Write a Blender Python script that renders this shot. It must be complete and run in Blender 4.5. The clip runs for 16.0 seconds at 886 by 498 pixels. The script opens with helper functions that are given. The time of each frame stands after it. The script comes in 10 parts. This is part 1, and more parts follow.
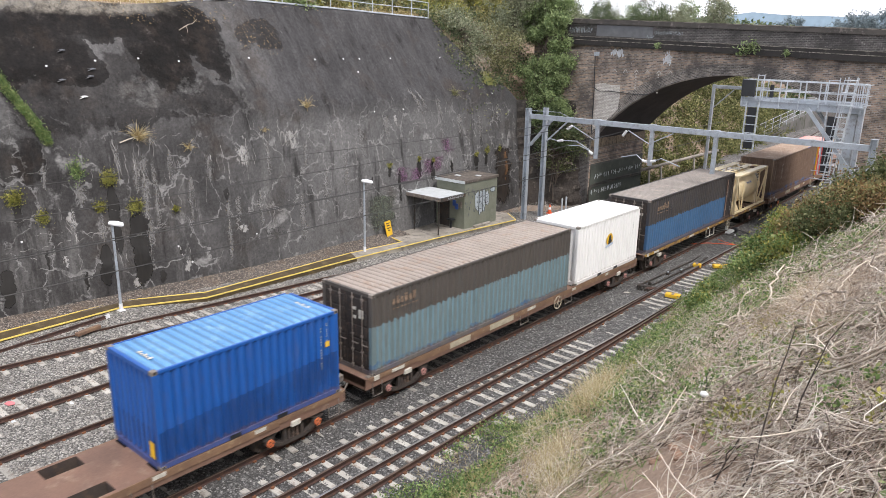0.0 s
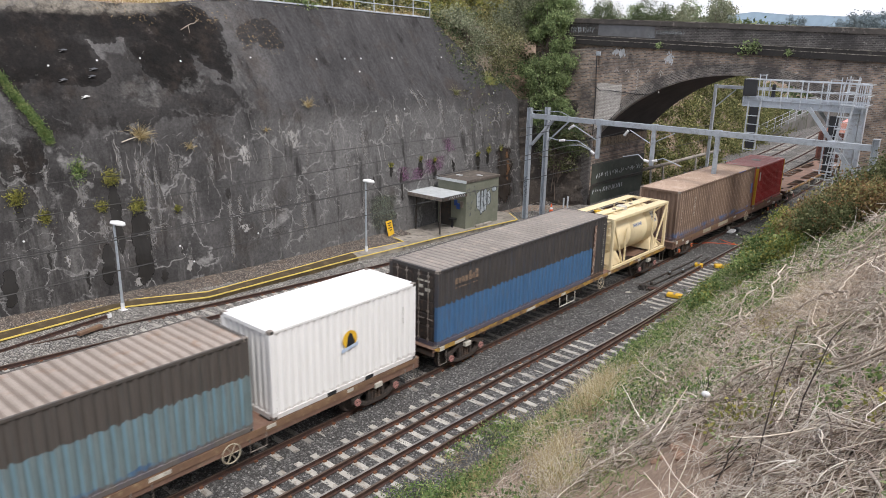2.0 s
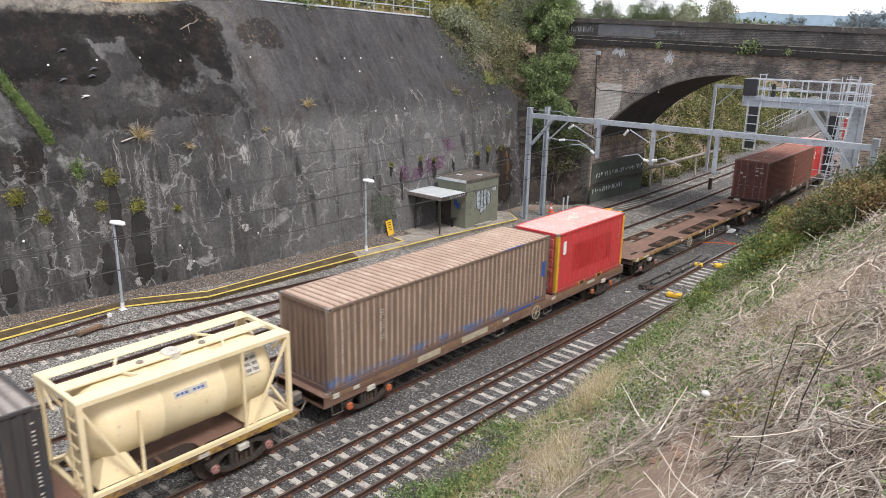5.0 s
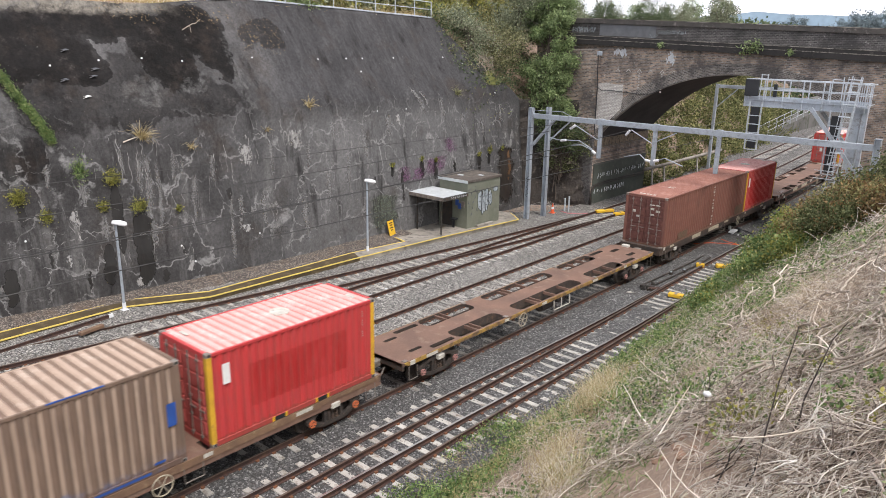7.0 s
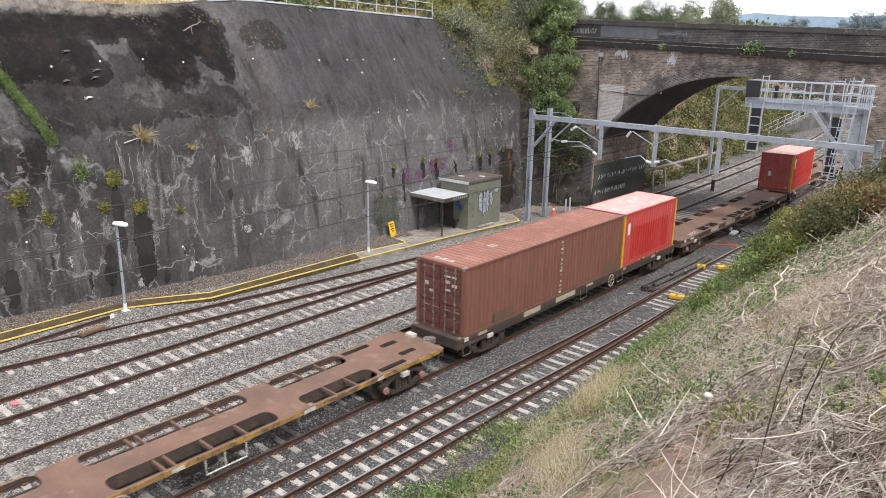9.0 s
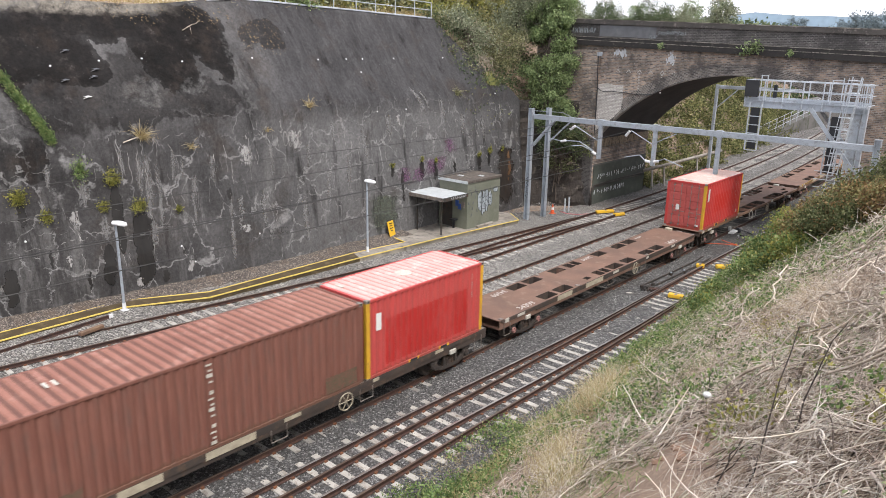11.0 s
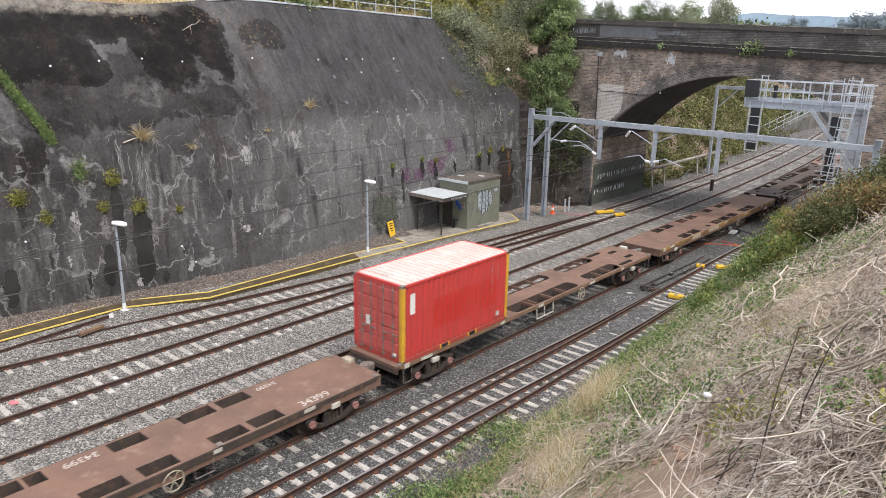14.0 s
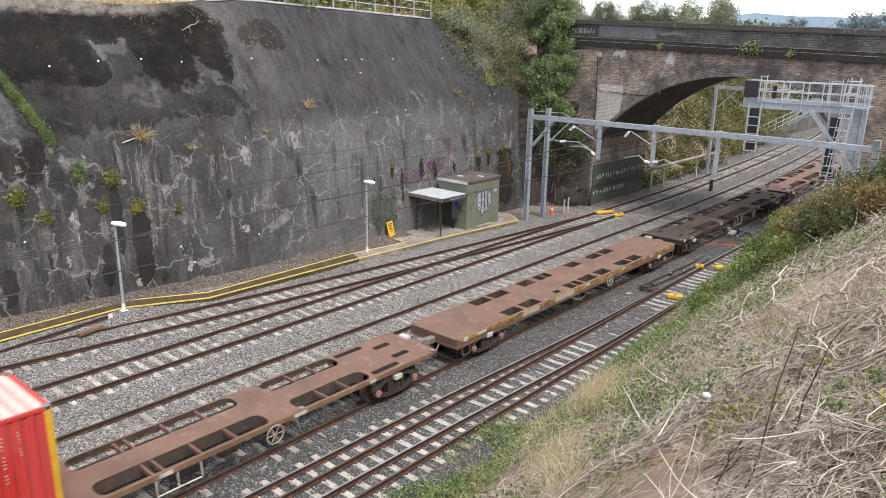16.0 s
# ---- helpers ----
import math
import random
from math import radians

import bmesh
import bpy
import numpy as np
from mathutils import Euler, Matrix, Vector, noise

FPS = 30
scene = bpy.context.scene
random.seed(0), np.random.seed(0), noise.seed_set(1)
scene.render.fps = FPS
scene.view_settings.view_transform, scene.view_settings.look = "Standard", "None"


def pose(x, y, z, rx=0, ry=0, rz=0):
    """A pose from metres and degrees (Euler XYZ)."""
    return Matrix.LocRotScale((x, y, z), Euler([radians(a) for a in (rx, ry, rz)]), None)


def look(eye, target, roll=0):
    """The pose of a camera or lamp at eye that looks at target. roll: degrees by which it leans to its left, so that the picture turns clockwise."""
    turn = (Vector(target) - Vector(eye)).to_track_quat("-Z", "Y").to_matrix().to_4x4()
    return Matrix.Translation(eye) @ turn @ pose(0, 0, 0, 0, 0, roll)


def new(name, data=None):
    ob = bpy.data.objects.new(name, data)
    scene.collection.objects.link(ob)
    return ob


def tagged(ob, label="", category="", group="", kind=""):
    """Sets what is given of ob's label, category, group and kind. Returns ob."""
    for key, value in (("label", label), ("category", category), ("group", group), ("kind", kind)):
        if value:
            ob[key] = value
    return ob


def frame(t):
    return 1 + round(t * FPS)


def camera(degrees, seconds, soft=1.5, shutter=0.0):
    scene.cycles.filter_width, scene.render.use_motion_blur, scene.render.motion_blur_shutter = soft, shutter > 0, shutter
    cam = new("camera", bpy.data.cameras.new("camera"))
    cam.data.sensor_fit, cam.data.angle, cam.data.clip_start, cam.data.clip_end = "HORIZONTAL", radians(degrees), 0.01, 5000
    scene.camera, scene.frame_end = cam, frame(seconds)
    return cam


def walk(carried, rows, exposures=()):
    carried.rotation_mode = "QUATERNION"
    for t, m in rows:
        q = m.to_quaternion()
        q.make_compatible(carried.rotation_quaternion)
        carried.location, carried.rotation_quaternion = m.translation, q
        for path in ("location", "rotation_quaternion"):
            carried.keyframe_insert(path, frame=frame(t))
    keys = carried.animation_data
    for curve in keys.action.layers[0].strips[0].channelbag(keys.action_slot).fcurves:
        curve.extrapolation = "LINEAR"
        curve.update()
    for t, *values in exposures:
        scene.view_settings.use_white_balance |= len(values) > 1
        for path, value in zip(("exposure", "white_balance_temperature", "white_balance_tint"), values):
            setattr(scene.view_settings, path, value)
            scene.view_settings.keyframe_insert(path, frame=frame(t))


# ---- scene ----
cam = camera(62.466, 16.0, soft=0.9, shutter=0.25)
# Hand-held from the top of the bank: the place is fixed, a slight sway turns it a little.
EYE = (17.320, -8.443, 11.924)
walk(cam, [
    (0, pose(EYE[0], EYE[1], EYE[2], 74.034, -1.039, 40.861)),
    (0.5, pose(EYE[0], EYE[1], EYE[2], 74.033, -1.038, 40.890)),
    (1, pose(EYE[0], EYE[1], EYE[2], 74.030, -1.034, 40.934)),
    (1.5, pose(EYE[0], EYE[1], EYE[2], 74.020, -1.031, 40.969)),
    (2, pose(EYE[0], EYE[1], EYE[2], 74.008, -1.033, 40.979)),
    (2.5, pose(EYE[0], EYE[1], EYE[2], 73.993, -1.038, 40.968)),
    (3, pose(EYE[0], EYE[1], EYE[2], 73.979, -1.042, 40.953)),
    (3.5, pose(EYE[0], EYE[1], EYE[2], 73.975, -1.045, 40.942)),
    (4, pose(EYE[0], EYE[1], EYE[2], 73.976, -1.046, 40.934)),
    (6.5, pose(EYE[0], EYE[1], EYE[2], 73.986, -1.024, 41.063)),
    (7, pose(EYE[0], EYE[1], EYE[2], 73.998, -1.016, 41.081)),
    (7.5, pose(EYE[0], EYE[1], EYE[2], 74.020, -1.014, 41.127)),
    (8, pose(EYE[0], EYE[1], EYE[2], 74.050, -1.021, 41.171)),
    (8.5, pose(EYE[0], EYE[1], EYE[2], 74.075, -1.030, 41.175)),
    (9, pose(EYE[0], EYE[1], EYE[2], 74.083, -1.038, 41.158)),
    (11.5, pose(EYE[0], EYE[1], EYE[2], 74.034, -1.045, 41.085)),
    (12, pose(EYE[0], EYE[1], EYE[2], 74.042, -1.052, 41.099)),
    (12.5, pose(EYE[0], EYE[1], EYE[2], 74.054, -1.059, 41.105)),
    (13, pose(EYE[0], EYE[1], EYE[2], 74.062, -1.062, 41.105)),
    (13.5, pose(EYE[0], EYE[1], EYE[2], 74.058, -1.062, 41.103)),
    (14, pose(EYE[0], EYE[1], EYE[2], 74.052, -1.057, 41.101)),
    (14.5, pose(EYE[0], EYE[1], EYE[2], 74.056, -1.051, 41.104)),
    (15, pose(EYE[0], EYE[1], EYE[2], 74.062, -1.051, 41.100)),
    (15.5, pose(EYE[0], EYE[1], EYE[2], 74.067, -1.061, 41.077)),
    (16, pose(EYE[0], EYE[1], EYE[2], 74.077, -1.074, 41.048)),
], exposures=[(0.0, 0.06), (0.6, 0.06), (1.5, -0.10), (2.3, -0.28), (3.0, -0.37), (3.5, -0.25), (4.0, -0.13), (6.3, -0.03), (9.0, 0.03), (11.4, 0.07), (12.3, 0.0), (16.0, 0.02)])
# ---- light: a bright, even overcast ----
world = bpy.data.worlds.new("overcast")
scene.world = world
world.use_nodes = True
wn, wl = world.node_tree.nodes, world.node_tree.links
sky = wn.new("ShaderNodeTexSky")
sky.sky_type = "NISHITA"
sky.sun_disc = False
sky.sun_elevation, sky.sun_rotation = radians(56), radians(108)
sky.dust_density, sky.air_density = 4.0, 1.0
haze = wn.new("ShaderNodeMix")
haze.data_type = "RGBA"
haze.inputs["Factor"].default_value = 0.80
haze.inputs["B"].default_value = (9.2, 9.25, 10.0, 1)
wl.new(sky.outputs["Color"], haze.inputs["A"])
wl.new(haze.outputs["Result"], wn["Background"].inputs["Color"])
wn["Background"].inputs["Strength"].default_value = 0.163

sun_data = bpy.data.lights.new("sun", "SUN")
sun_data.energy, sun_data.angle, sun_data.color = 2.9, radians(16), (1.0, 0.945, 0.905)
sun = new("sun", sun_data)
sun.matrix_world = look((39, -3, 62), (0, 10, 0))
scene.view_settings.exposure = 0.0

# ---- materials ----
def ramp(nt, source, stops):
    r = nt.nodes.new("ShaderNodeValToRGB")
    while len(r.color_ramp.elements) < len(stops):
        r.color_ramp.elements.new(0.5)
    for e, (at, c) in zip(r.color_ramp.elements, stops):
        e.position = at
        e.color = (*c, 1) if not isinstance(c, (int, float)) else (c, c, c, 1)
    nt.links.new(source, r.inputs["Fac"])
    return r.outputs["Color"]


def tex(nt, vector, scale, kind="noise", detail=4.0, rough=0.55, out="Fac"):
    if kind == "noise":
        n = nt.nodes.new("ShaderNodeTexNoise")
        n.inputs["Detail"].default_value, n.inputs["Roughness"].default_value = detail, rough
    else:
        n = nt.nodes.new("ShaderNodeTexVoronoi")
        n.feature = "F1"
    n.inputs["Scale"].default_value = scale
    if vector is not None:
        nt.links.new(vector, n.inputs["Vector"])
    return n.outputs[out]


def mapped(nt, scale=(1, 1, 1), turn=(0, 0, 0), shift=(0, 0, 0), world_space=False):
    m = nt.nodes.new("ShaderNodeMapping")
    m.inputs["Scale"].default_value, m.inputs["Rotation"].default_value, m.inputs["Location"].default_value = scale, turn, shift
    if world_space:
        nt.links.new(nt.nodes.new("ShaderNodeNewGeometry").outputs["Position"], m.inputs["Vector"])
    else:
        nt.links.new(nt.nodes.new("ShaderNodeTexCoord").outputs["Object"], m.inputs["Vector"])
    return m.outputs["Vector"]


def mix(nt, fac, a, b, mode="MIX"):
    m = nt.nodes.new("ShaderNodeMix")
    m.data_type, m.blend_type = "RGBA", mode
    for key, v in (("Factor", fac), ("A", a), ("B", b)):
        if isinstance(v, bpy.types.NodeSocket):
            nt.links.new(v, m.inputs[key])
        elif key == "Factor":
            m.inputs[key].default_value = v
        else:
            m.inputs[key].default_value = (*v, 1)
    return m.outputs["Result"]


def maths(nt, op, a, b=0.0, clamp=False):
    m = nt.nodes.new("ShaderNodeMath")
    m.operation, m.use_clamp = op, clamp
    for i, v in enumerate((a, b)):
        if isinstance(v, bpy.types.NodeSocket):
            nt.links.new(v, m.inputs[i])
        else:
            m.inputs[i].default_value = v
    return m.outputs[0]


def blank(name, rough=0.7, metal=0.0):
    m = bpy.data.materials.new(name)
    m.use_nodes = True
    b = m.node_tree.nodes["Principled BSDF"]
    b.inputs["Roughness"].default_value, b.inputs["Metallic"].default_value = rough, metal
    return m, m.node_tree, b


def bump(nt, b, height, strength=0.4, distance=0.01):
    n = nt.nodes.new("ShaderNodeBump")
    n.inputs["Strength"].default_value, n.inputs["Distance"].default_value = strength, distance
    nt.links.new(height, n.inputs["Height"])
    nt.links.new(n.outputs["Normal"], b.inputs["Normal"])


def surface(name, c1, c2, stain=None, stain_at=(0.52, 0.68), scale=3.0, fine=40.0, rough=0.7, metal=0.0, bumps=0.3, depth=0.006, stretch=(1, 1, 1), per_object=0.0, world_space=False):
    """Two tones mixed at a broad scale, stains at a middle one, grain and relief at a fine one."""
    m, nt, b = blank(name, rough, metal)
    v = mapped(nt, stretch, world_space=world_space)
    broad = tex(nt, v, scale, detail=5)
    col = mix(nt, ramp(nt, broad, [(0.35, 0.0), (0.65, 1.0)]), c1, c2)
    if stain:
        spot = tex(nt, v, scale * 2.7, detail=7, rough=0.65)
        col = mix(nt, ramp(nt, spot, [(stain_at[0], 0.0), (stain_at[1], 1.0)]), col, stain)
    grain = tex(nt, v, fine, detail=3)
    col = mix(nt, 0.35, col, ramp(nt, grain, [(0.3, 0.35), (0.7, 0.65)]), "OVERLAY")
    if per_object:
        r = nt.nodes.new("ShaderNodeObjectInfo").outputs["Random"]
        col = mix(nt, 1.0, col, ramp(nt, r, [(0.0, 1 - per_object), (1.0, 1 + 0.0)]), "MULTIPLY")
    nt.links.new(col, b.inputs["Base Color"])
    bump(nt, b, grain, bumps, depth)
    return m


def gravel(name, tones, size, dirt=None, dirt_at=(0.5, 0.7)):
    """Loose stones: cells of their own tone with rounded relief."""
    m, nt, b = blank(name, 0.9)
    v = mapped(nt, world_space=True)
    cell = tex(nt, v, 1 / size, "voronoi", out="Color")
    dist = tex(nt, v, 1 / size, "voronoi", out="Distance")
    sep = nt.nodes.new("ShaderNodeSeparateColor")
    nt.links.new(cell, sep.inputs["Color"])
    col = ramp(nt, sep.outputs["Red"], tones)
    # near-black mixed into the gaps between stones, as their shade
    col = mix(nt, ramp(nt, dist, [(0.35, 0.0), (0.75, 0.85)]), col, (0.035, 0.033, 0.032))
    broad = tex(nt, v, 0.5, detail=6)
    col = mix(nt, 0.5, col, ramp(nt, broad, [(0.3, 0.3), (0.7, 0.7)]), "OVERLAY")
    if dirt:
        d = tex(nt, v, 1.1, detail=7, rough=0.65)
        col = mix(nt, ramp(nt, d, [(dirt_at[0], 0.0), (dirt_at[1], 0.8)]), col, dirt)
    nt.links.new(col, b.inputs["Base Color"])
    inv = maths(nt, "SUBTRACT", 1.0, dist)
    bump(nt, b, inv, 0.9, size * 0.7)
    return m


def leaf(name, tones, rough=0.5, through_light=0.38, patch=1.3, depth=0.7):
    """Foliage: each leaf takes its own tone."""
    m, nt, b = blank(name, rough)
    b.inputs["Specular IOR Level"].default_value = 0.25
    r = nt.nodes.new("ShaderNodeNewGeometry").outputs["Random Per Island"]
    col = ramp(nt, r, tones)
    broad = tex(nt, mapped(nt), patch, detail=3)
    col = mix(nt, depth, col, ramp(nt, broad, [(0.3, 0.26), (0.7, 0.74)]), "OVERLAY")
    nt.links.new(col, b.inputs["Base Color"])
    t = nt.nodes.new("ShaderNodeBsdfTranslucent")
    nt.links.new(col, t.inputs["Color"])
    s = nt.nodes.new("ShaderNodeMixShader")
    s.inputs[0].default_value = through_light
    nt.links.new(b.outputs[0], s.inputs[1])
    nt.links.new(t.outputs[0], s.inputs[2])
    nt.links.new(s.outputs[0], nt.nodes["Material Output"].inputs["Surface"])
    return m


def paint(name, c, faded, rough=0.45, rust=0.55, two_tone=None, patch=None, dirt=0.45, hollow=None, skirt=None):
    """Painted steel of a freight container, in the container's space: sun-faded streaks, grime, rust freckles.
    hollow: (colour, amount) in the corrugations, cleaner paint, on blue and white painted shade; skirt: (height,
    colour) of older paint along the foot;
    two_tone: (height, upper colour); patch: (y0, y1, z0, z1, slope, colour), a field of fresher paint, on blue a darker
    wedge."""
    m, nt, b = blank(name, rough)
    v = mapped(nt)
    streak = tex(nt, mapped(nt, (3.0, 3.0, 0.35)), 2.0, detail=6, rough=0.6)
    col = mix(nt, ramp(nt, streak, [(0.35, 0.0), (0.68, 1.0)]), c, faded)
    xyz = nt.nodes.new("ShaderNodeSeparateXYZ")
    nt.links.new(v, xyz.inputs[0])
    if patch:
        y0, y1, z0, z1, slope, pc = patch
        z_edge = maths(nt, "ADD", maths(nt, "MULTIPLY", xyz.outputs["Y"], slope), z1)
        keep = maths(nt, "MULTIPLY", maths(nt, "LESS_THAN", xyz.outputs["Z"], z_edge), maths(nt, "GREATER_THAN", xyz.outputs["Z"], z0))
        keep = maths(nt, "MULTIPLY", keep, maths(nt, "MULTIPLY", maths(nt, "GREATER_THAN", xyz.outputs["Y"], y0), maths(nt, "LESS_THAN", xyz.outputs["Y"], y1)))
        worn = ramp(nt, tex(nt, mapped(nt, (1, 1, 0.6)), 1.4, detail=6, rough=0.65), [(0.34, 0.4), (0.52, 1.0)])
        col = mix(nt, maths(nt, "MULTIPLY", maths(nt, "MULTIPLY", keep, worn), 0.85), col, pc)
    if two_tone:
        h, upper = two_tone[:2]
        wob = maths(nt, "MULTIPLY", maths(nt, "SUBTRACT", tex(nt, mapped(nt, (0.0, 1.0, 0.0)), 5.0, detail=2), 0.5), 0.34)
        wob = maths(nt, "ADD", wob, maths(nt, "MULTIPLY", maths(nt, "SUBTRACT", tex(nt, mapped(nt, (1, 1, 0.3)), 16.0), 0.5), 0.16))
        up = maths(nt, "GREATER_THAN", maths(nt, "ADD", xyz.outputs["Z"], wob), h)
        up = maths(nt, "MAXIMUM", up, maths(nt, "GREATER_THAN", xyz.outputs["Y"], two_tone[2])) if len(two_tone) > 2 else up
        dirty = mix(nt, streak, upper, tuple(k * 1.5 + 0.012 for k in upper))
    # the flats of the corrugated sides are grimed, the hollows keep cleaner paint; on blue and white their shade is
    # painted in
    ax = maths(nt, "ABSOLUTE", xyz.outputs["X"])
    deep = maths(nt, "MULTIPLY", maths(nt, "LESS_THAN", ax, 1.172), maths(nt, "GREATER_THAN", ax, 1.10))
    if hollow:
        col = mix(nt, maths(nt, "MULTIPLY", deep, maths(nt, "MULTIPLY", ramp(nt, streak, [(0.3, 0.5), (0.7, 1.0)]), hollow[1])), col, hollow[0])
    if two_tone:
        dirty = mix(nt, maths(nt, "MULTIPLY", deep, 0.25), dirty, tuple(k * 1.9 + 0.02 for k in upper))
        col = mix(nt, up, col, dirty)
    if skirt:
        grain_y = tex(nt, mapped(nt, (1, 1, 1)), 0.8, detail=5, rough=0.6)
        edge = maths(nt, "ADD", xyz.outputs["Z"], maths(nt, "MULTIPLY", tex(nt, mapped(nt, (1, 0.5, 0.6)), 1.5, detail=6, rough=0.65), -0.62))
        col = mix(nt, maths(nt, "MULTIPLY", ramp(nt, edge, [(0.0, 0.9), (skirt[0], 0.0)]), ramp(nt, grain_y, [(0.45, 0.1), (0.6, 1.0)])), col, skirt[1])
    # runs of grime down the sides, rust along the foot and under the top rail
    runs = tex(nt, mapped(nt, (1, 7.0, 0.22)), 1.6, detail=6, rough=0.65)
    col = mix(nt, maths(nt, "MULTIPLY", ramp(nt, runs, [(0.52, 0.0), (0.70, 1.0)]), 0.15 + 0.6 * dirt), col, tuple(0.45 * k for k in c))
    foot_rust = maths(nt, "ADD", xyz.outputs["Z"], maths(nt, "MULTIPLY", tex(nt, mapped(nt, (1, 3, 0.8)), 2.4, detail=7, rough=0.7), -0.42))
    col = mix(nt, maths(nt, "MULTIPLY", ramp(nt, foot_rust, [(-0.16 + 0.16, 0.8), (0.05, 0.0)]), min(1.0, 0.3 + dirt)), col, (0.12, 0.065, 0.04))
    grime = tex(nt, mapped(nt, (2.2, 2.2, 0.5)), 2.6, detail=8, rough=0.7)
    col = mix(nt, maths(nt, "MULTIPLY", ramp(nt, grime, [(0.5, 0.0), (0.75, 1.0)]), dirt), col, (0.11, 0.09, 0.075))
    spots = tex(nt, v, 7.0, detail=8, rough=0.75)
    col = mix(nt, ramp(nt, spots, [(rust + 0.08, 0.0), (rust + 0.14, 0.9)]), col, (0.13, 0.055, 0.025))
    nt.links.new(col, b.inputs["Base Color"])
    nt.links.new(ramp(nt, grime, [(0.3, rough * 0.8), (0.8, min(1, rough * 1.5))]), b.inputs["Roughness"])
    bump(nt, b, tex(nt, v, 25.0, detail=3), 0.12, 0.004)
    return m


M = {}
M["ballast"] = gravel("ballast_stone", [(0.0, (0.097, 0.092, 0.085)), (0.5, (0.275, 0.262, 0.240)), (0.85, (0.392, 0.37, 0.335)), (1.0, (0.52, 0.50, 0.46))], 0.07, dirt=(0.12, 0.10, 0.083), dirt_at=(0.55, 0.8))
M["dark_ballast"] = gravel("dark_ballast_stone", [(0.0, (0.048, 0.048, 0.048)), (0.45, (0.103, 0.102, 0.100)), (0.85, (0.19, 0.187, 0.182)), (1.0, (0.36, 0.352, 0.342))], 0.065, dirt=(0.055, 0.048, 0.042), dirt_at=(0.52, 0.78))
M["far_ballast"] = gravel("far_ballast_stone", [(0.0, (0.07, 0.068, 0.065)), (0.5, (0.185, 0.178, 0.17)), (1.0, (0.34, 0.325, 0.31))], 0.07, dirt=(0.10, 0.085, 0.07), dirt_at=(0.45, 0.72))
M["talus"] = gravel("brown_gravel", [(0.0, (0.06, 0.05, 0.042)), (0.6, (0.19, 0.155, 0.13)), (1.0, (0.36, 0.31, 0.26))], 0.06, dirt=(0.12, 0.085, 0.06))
def soil_material():
    """Tan dirt that shows bare on the trodden patch, under dark rotting litter elsewhere on the bank."""
    m, nt, b = blank("dry_soil", 0.95)
    v = mapped(nt, world_space=True)
    xyz = nt.nodes.new("ShaderNodeSeparateXYZ")
    nt.links.new(v, xyz.inputs[0])
    broad = tex(nt, v, 0.6, detail=5)
    col = mix(nt, ramp(nt, broad, [(0.35, 0.0), (0.65, 1.0)]), (0.37, 0.27, 0.20), (0.27, 0.195, 0.145))
    dx = maths(nt, "DIVIDE", maths(nt, "SUBTRACT", xyz.outputs["X"], 13.35), 1.6)
    dy = maths(nt, "DIVIDE", maths(nt, "SUBTRACT", xyz.outputs["Y"], 1.0), 1.35)
    far = maths(nt, "ADD", maths(nt, "MULTIPLY", dx, dx), maths(nt, "MULTIPLY", dy, dy))
    far = maths(nt, "ADD", far, maths(nt, "MULTIPLY", tex(nt, v, 1.4, detail=6), 0.8))
    litter = ramp(nt, tex(nt, v, 9.0, detail=6, rough=0.7), [(0.35, (0.15, 0.11, 0.08)), (0.55, (0.31, 0.235, 0.175)), (0.7, (0.48, 0.38, 0.29))])
    col = mix(nt, maths(nt, "MULTIPLY", ramp(nt, maths(nt, "DIVIDE", far, 4.0), [(0.30, 0.0), (0.42, 1.0)]), 0.85), col, litter)
    grain = tex(nt, v, 14.0, detail=6, rough=0.65)
    col = mix(nt, 0.5, col, ramp(nt, grain, [(0.3, 0.28), (0.7, 0.72)]), "OVERLAY")
    nt.links.new(col, b.inputs["Base Color"])
    bump(nt, b, grain, 0.9, 0.05)
    return m


M["soil"] = soil_material()
M["rail_steel"] = surface("rusty_rail_steel", (0.080, 0.043, 0.034), (0.050, 0.030, 0.026), stain=(0.12, 0.062, 0.04), scale=2.0, fine=60, rough=0.75, metal=0.25, world_space=True)
M["rail_top"] = surface("worn_rail_head", (0.16, 0.115, 0.09), (0.10, 0.072, 0.056), scale=1.0, fine=30, rough=0.42, metal=0.55, world_space=True)
M["rail_shiny"] = surface("bright_rail_head", (0.40, 0.38, 0.36), (0.30, 0.28, 0.26), scale=1.0, fine=30, rough=0.3, metal=0.8, world_space=True)
M["sleeper"] = surface("sleeper_concrete", (0.52, 0.50, 0.455), (0.40, 0.38, 0.34), stain=(0.22, 0.175, 0.14), stain_at=(0.52, 0.66), scale=1.7, fine=22, rough=0.92, per_object=0.25, world_space=True)
M["dull_sleeper"] = surface("dirty_sleeper_concrete", (0.44, 0.42, 0.385), (0.33, 0.315, 0.285), stain=(0.17, 0.14, 0.115), stain_at=(0.5, 0.66), scale=1.7, fine=22, rough=0.92, per_object=0.45, world_space=True)
M["clip"] = surface("rusty_clip_steel", (0.22, 0.09, 0.04), (0.13, 0.06, 0.035), scale=6, fine=50, rough=0.8, metal=0.2, world_space=True)
M["concrete"] = surface("slab_concrete", (0.34, 0.31, 0.27), (0.22, 0.20, 0.17), stain=(0.11, 0.10, 0.09), scale=0.9, fine=18, rough=0.9, world_space=True)
M["wet_path"] = surface("damp_path", (0.085, 0.060, 0.028), (0.055, 0.040, 0.020), stain=(0.14, 0.105, 0.055), scale=0.8, fine=16, rough=0.75, world_space=True)
M["yellow_line"] = surface("yellow_paint", (0.80, 0.62, 0.14), (0.66, 0.50, 0.13), stain=(0.30, 0.24, 0.12), stain_at=(0.6, 0.72), scale=2.0, fine=30, rough=0.7, world_space=True)
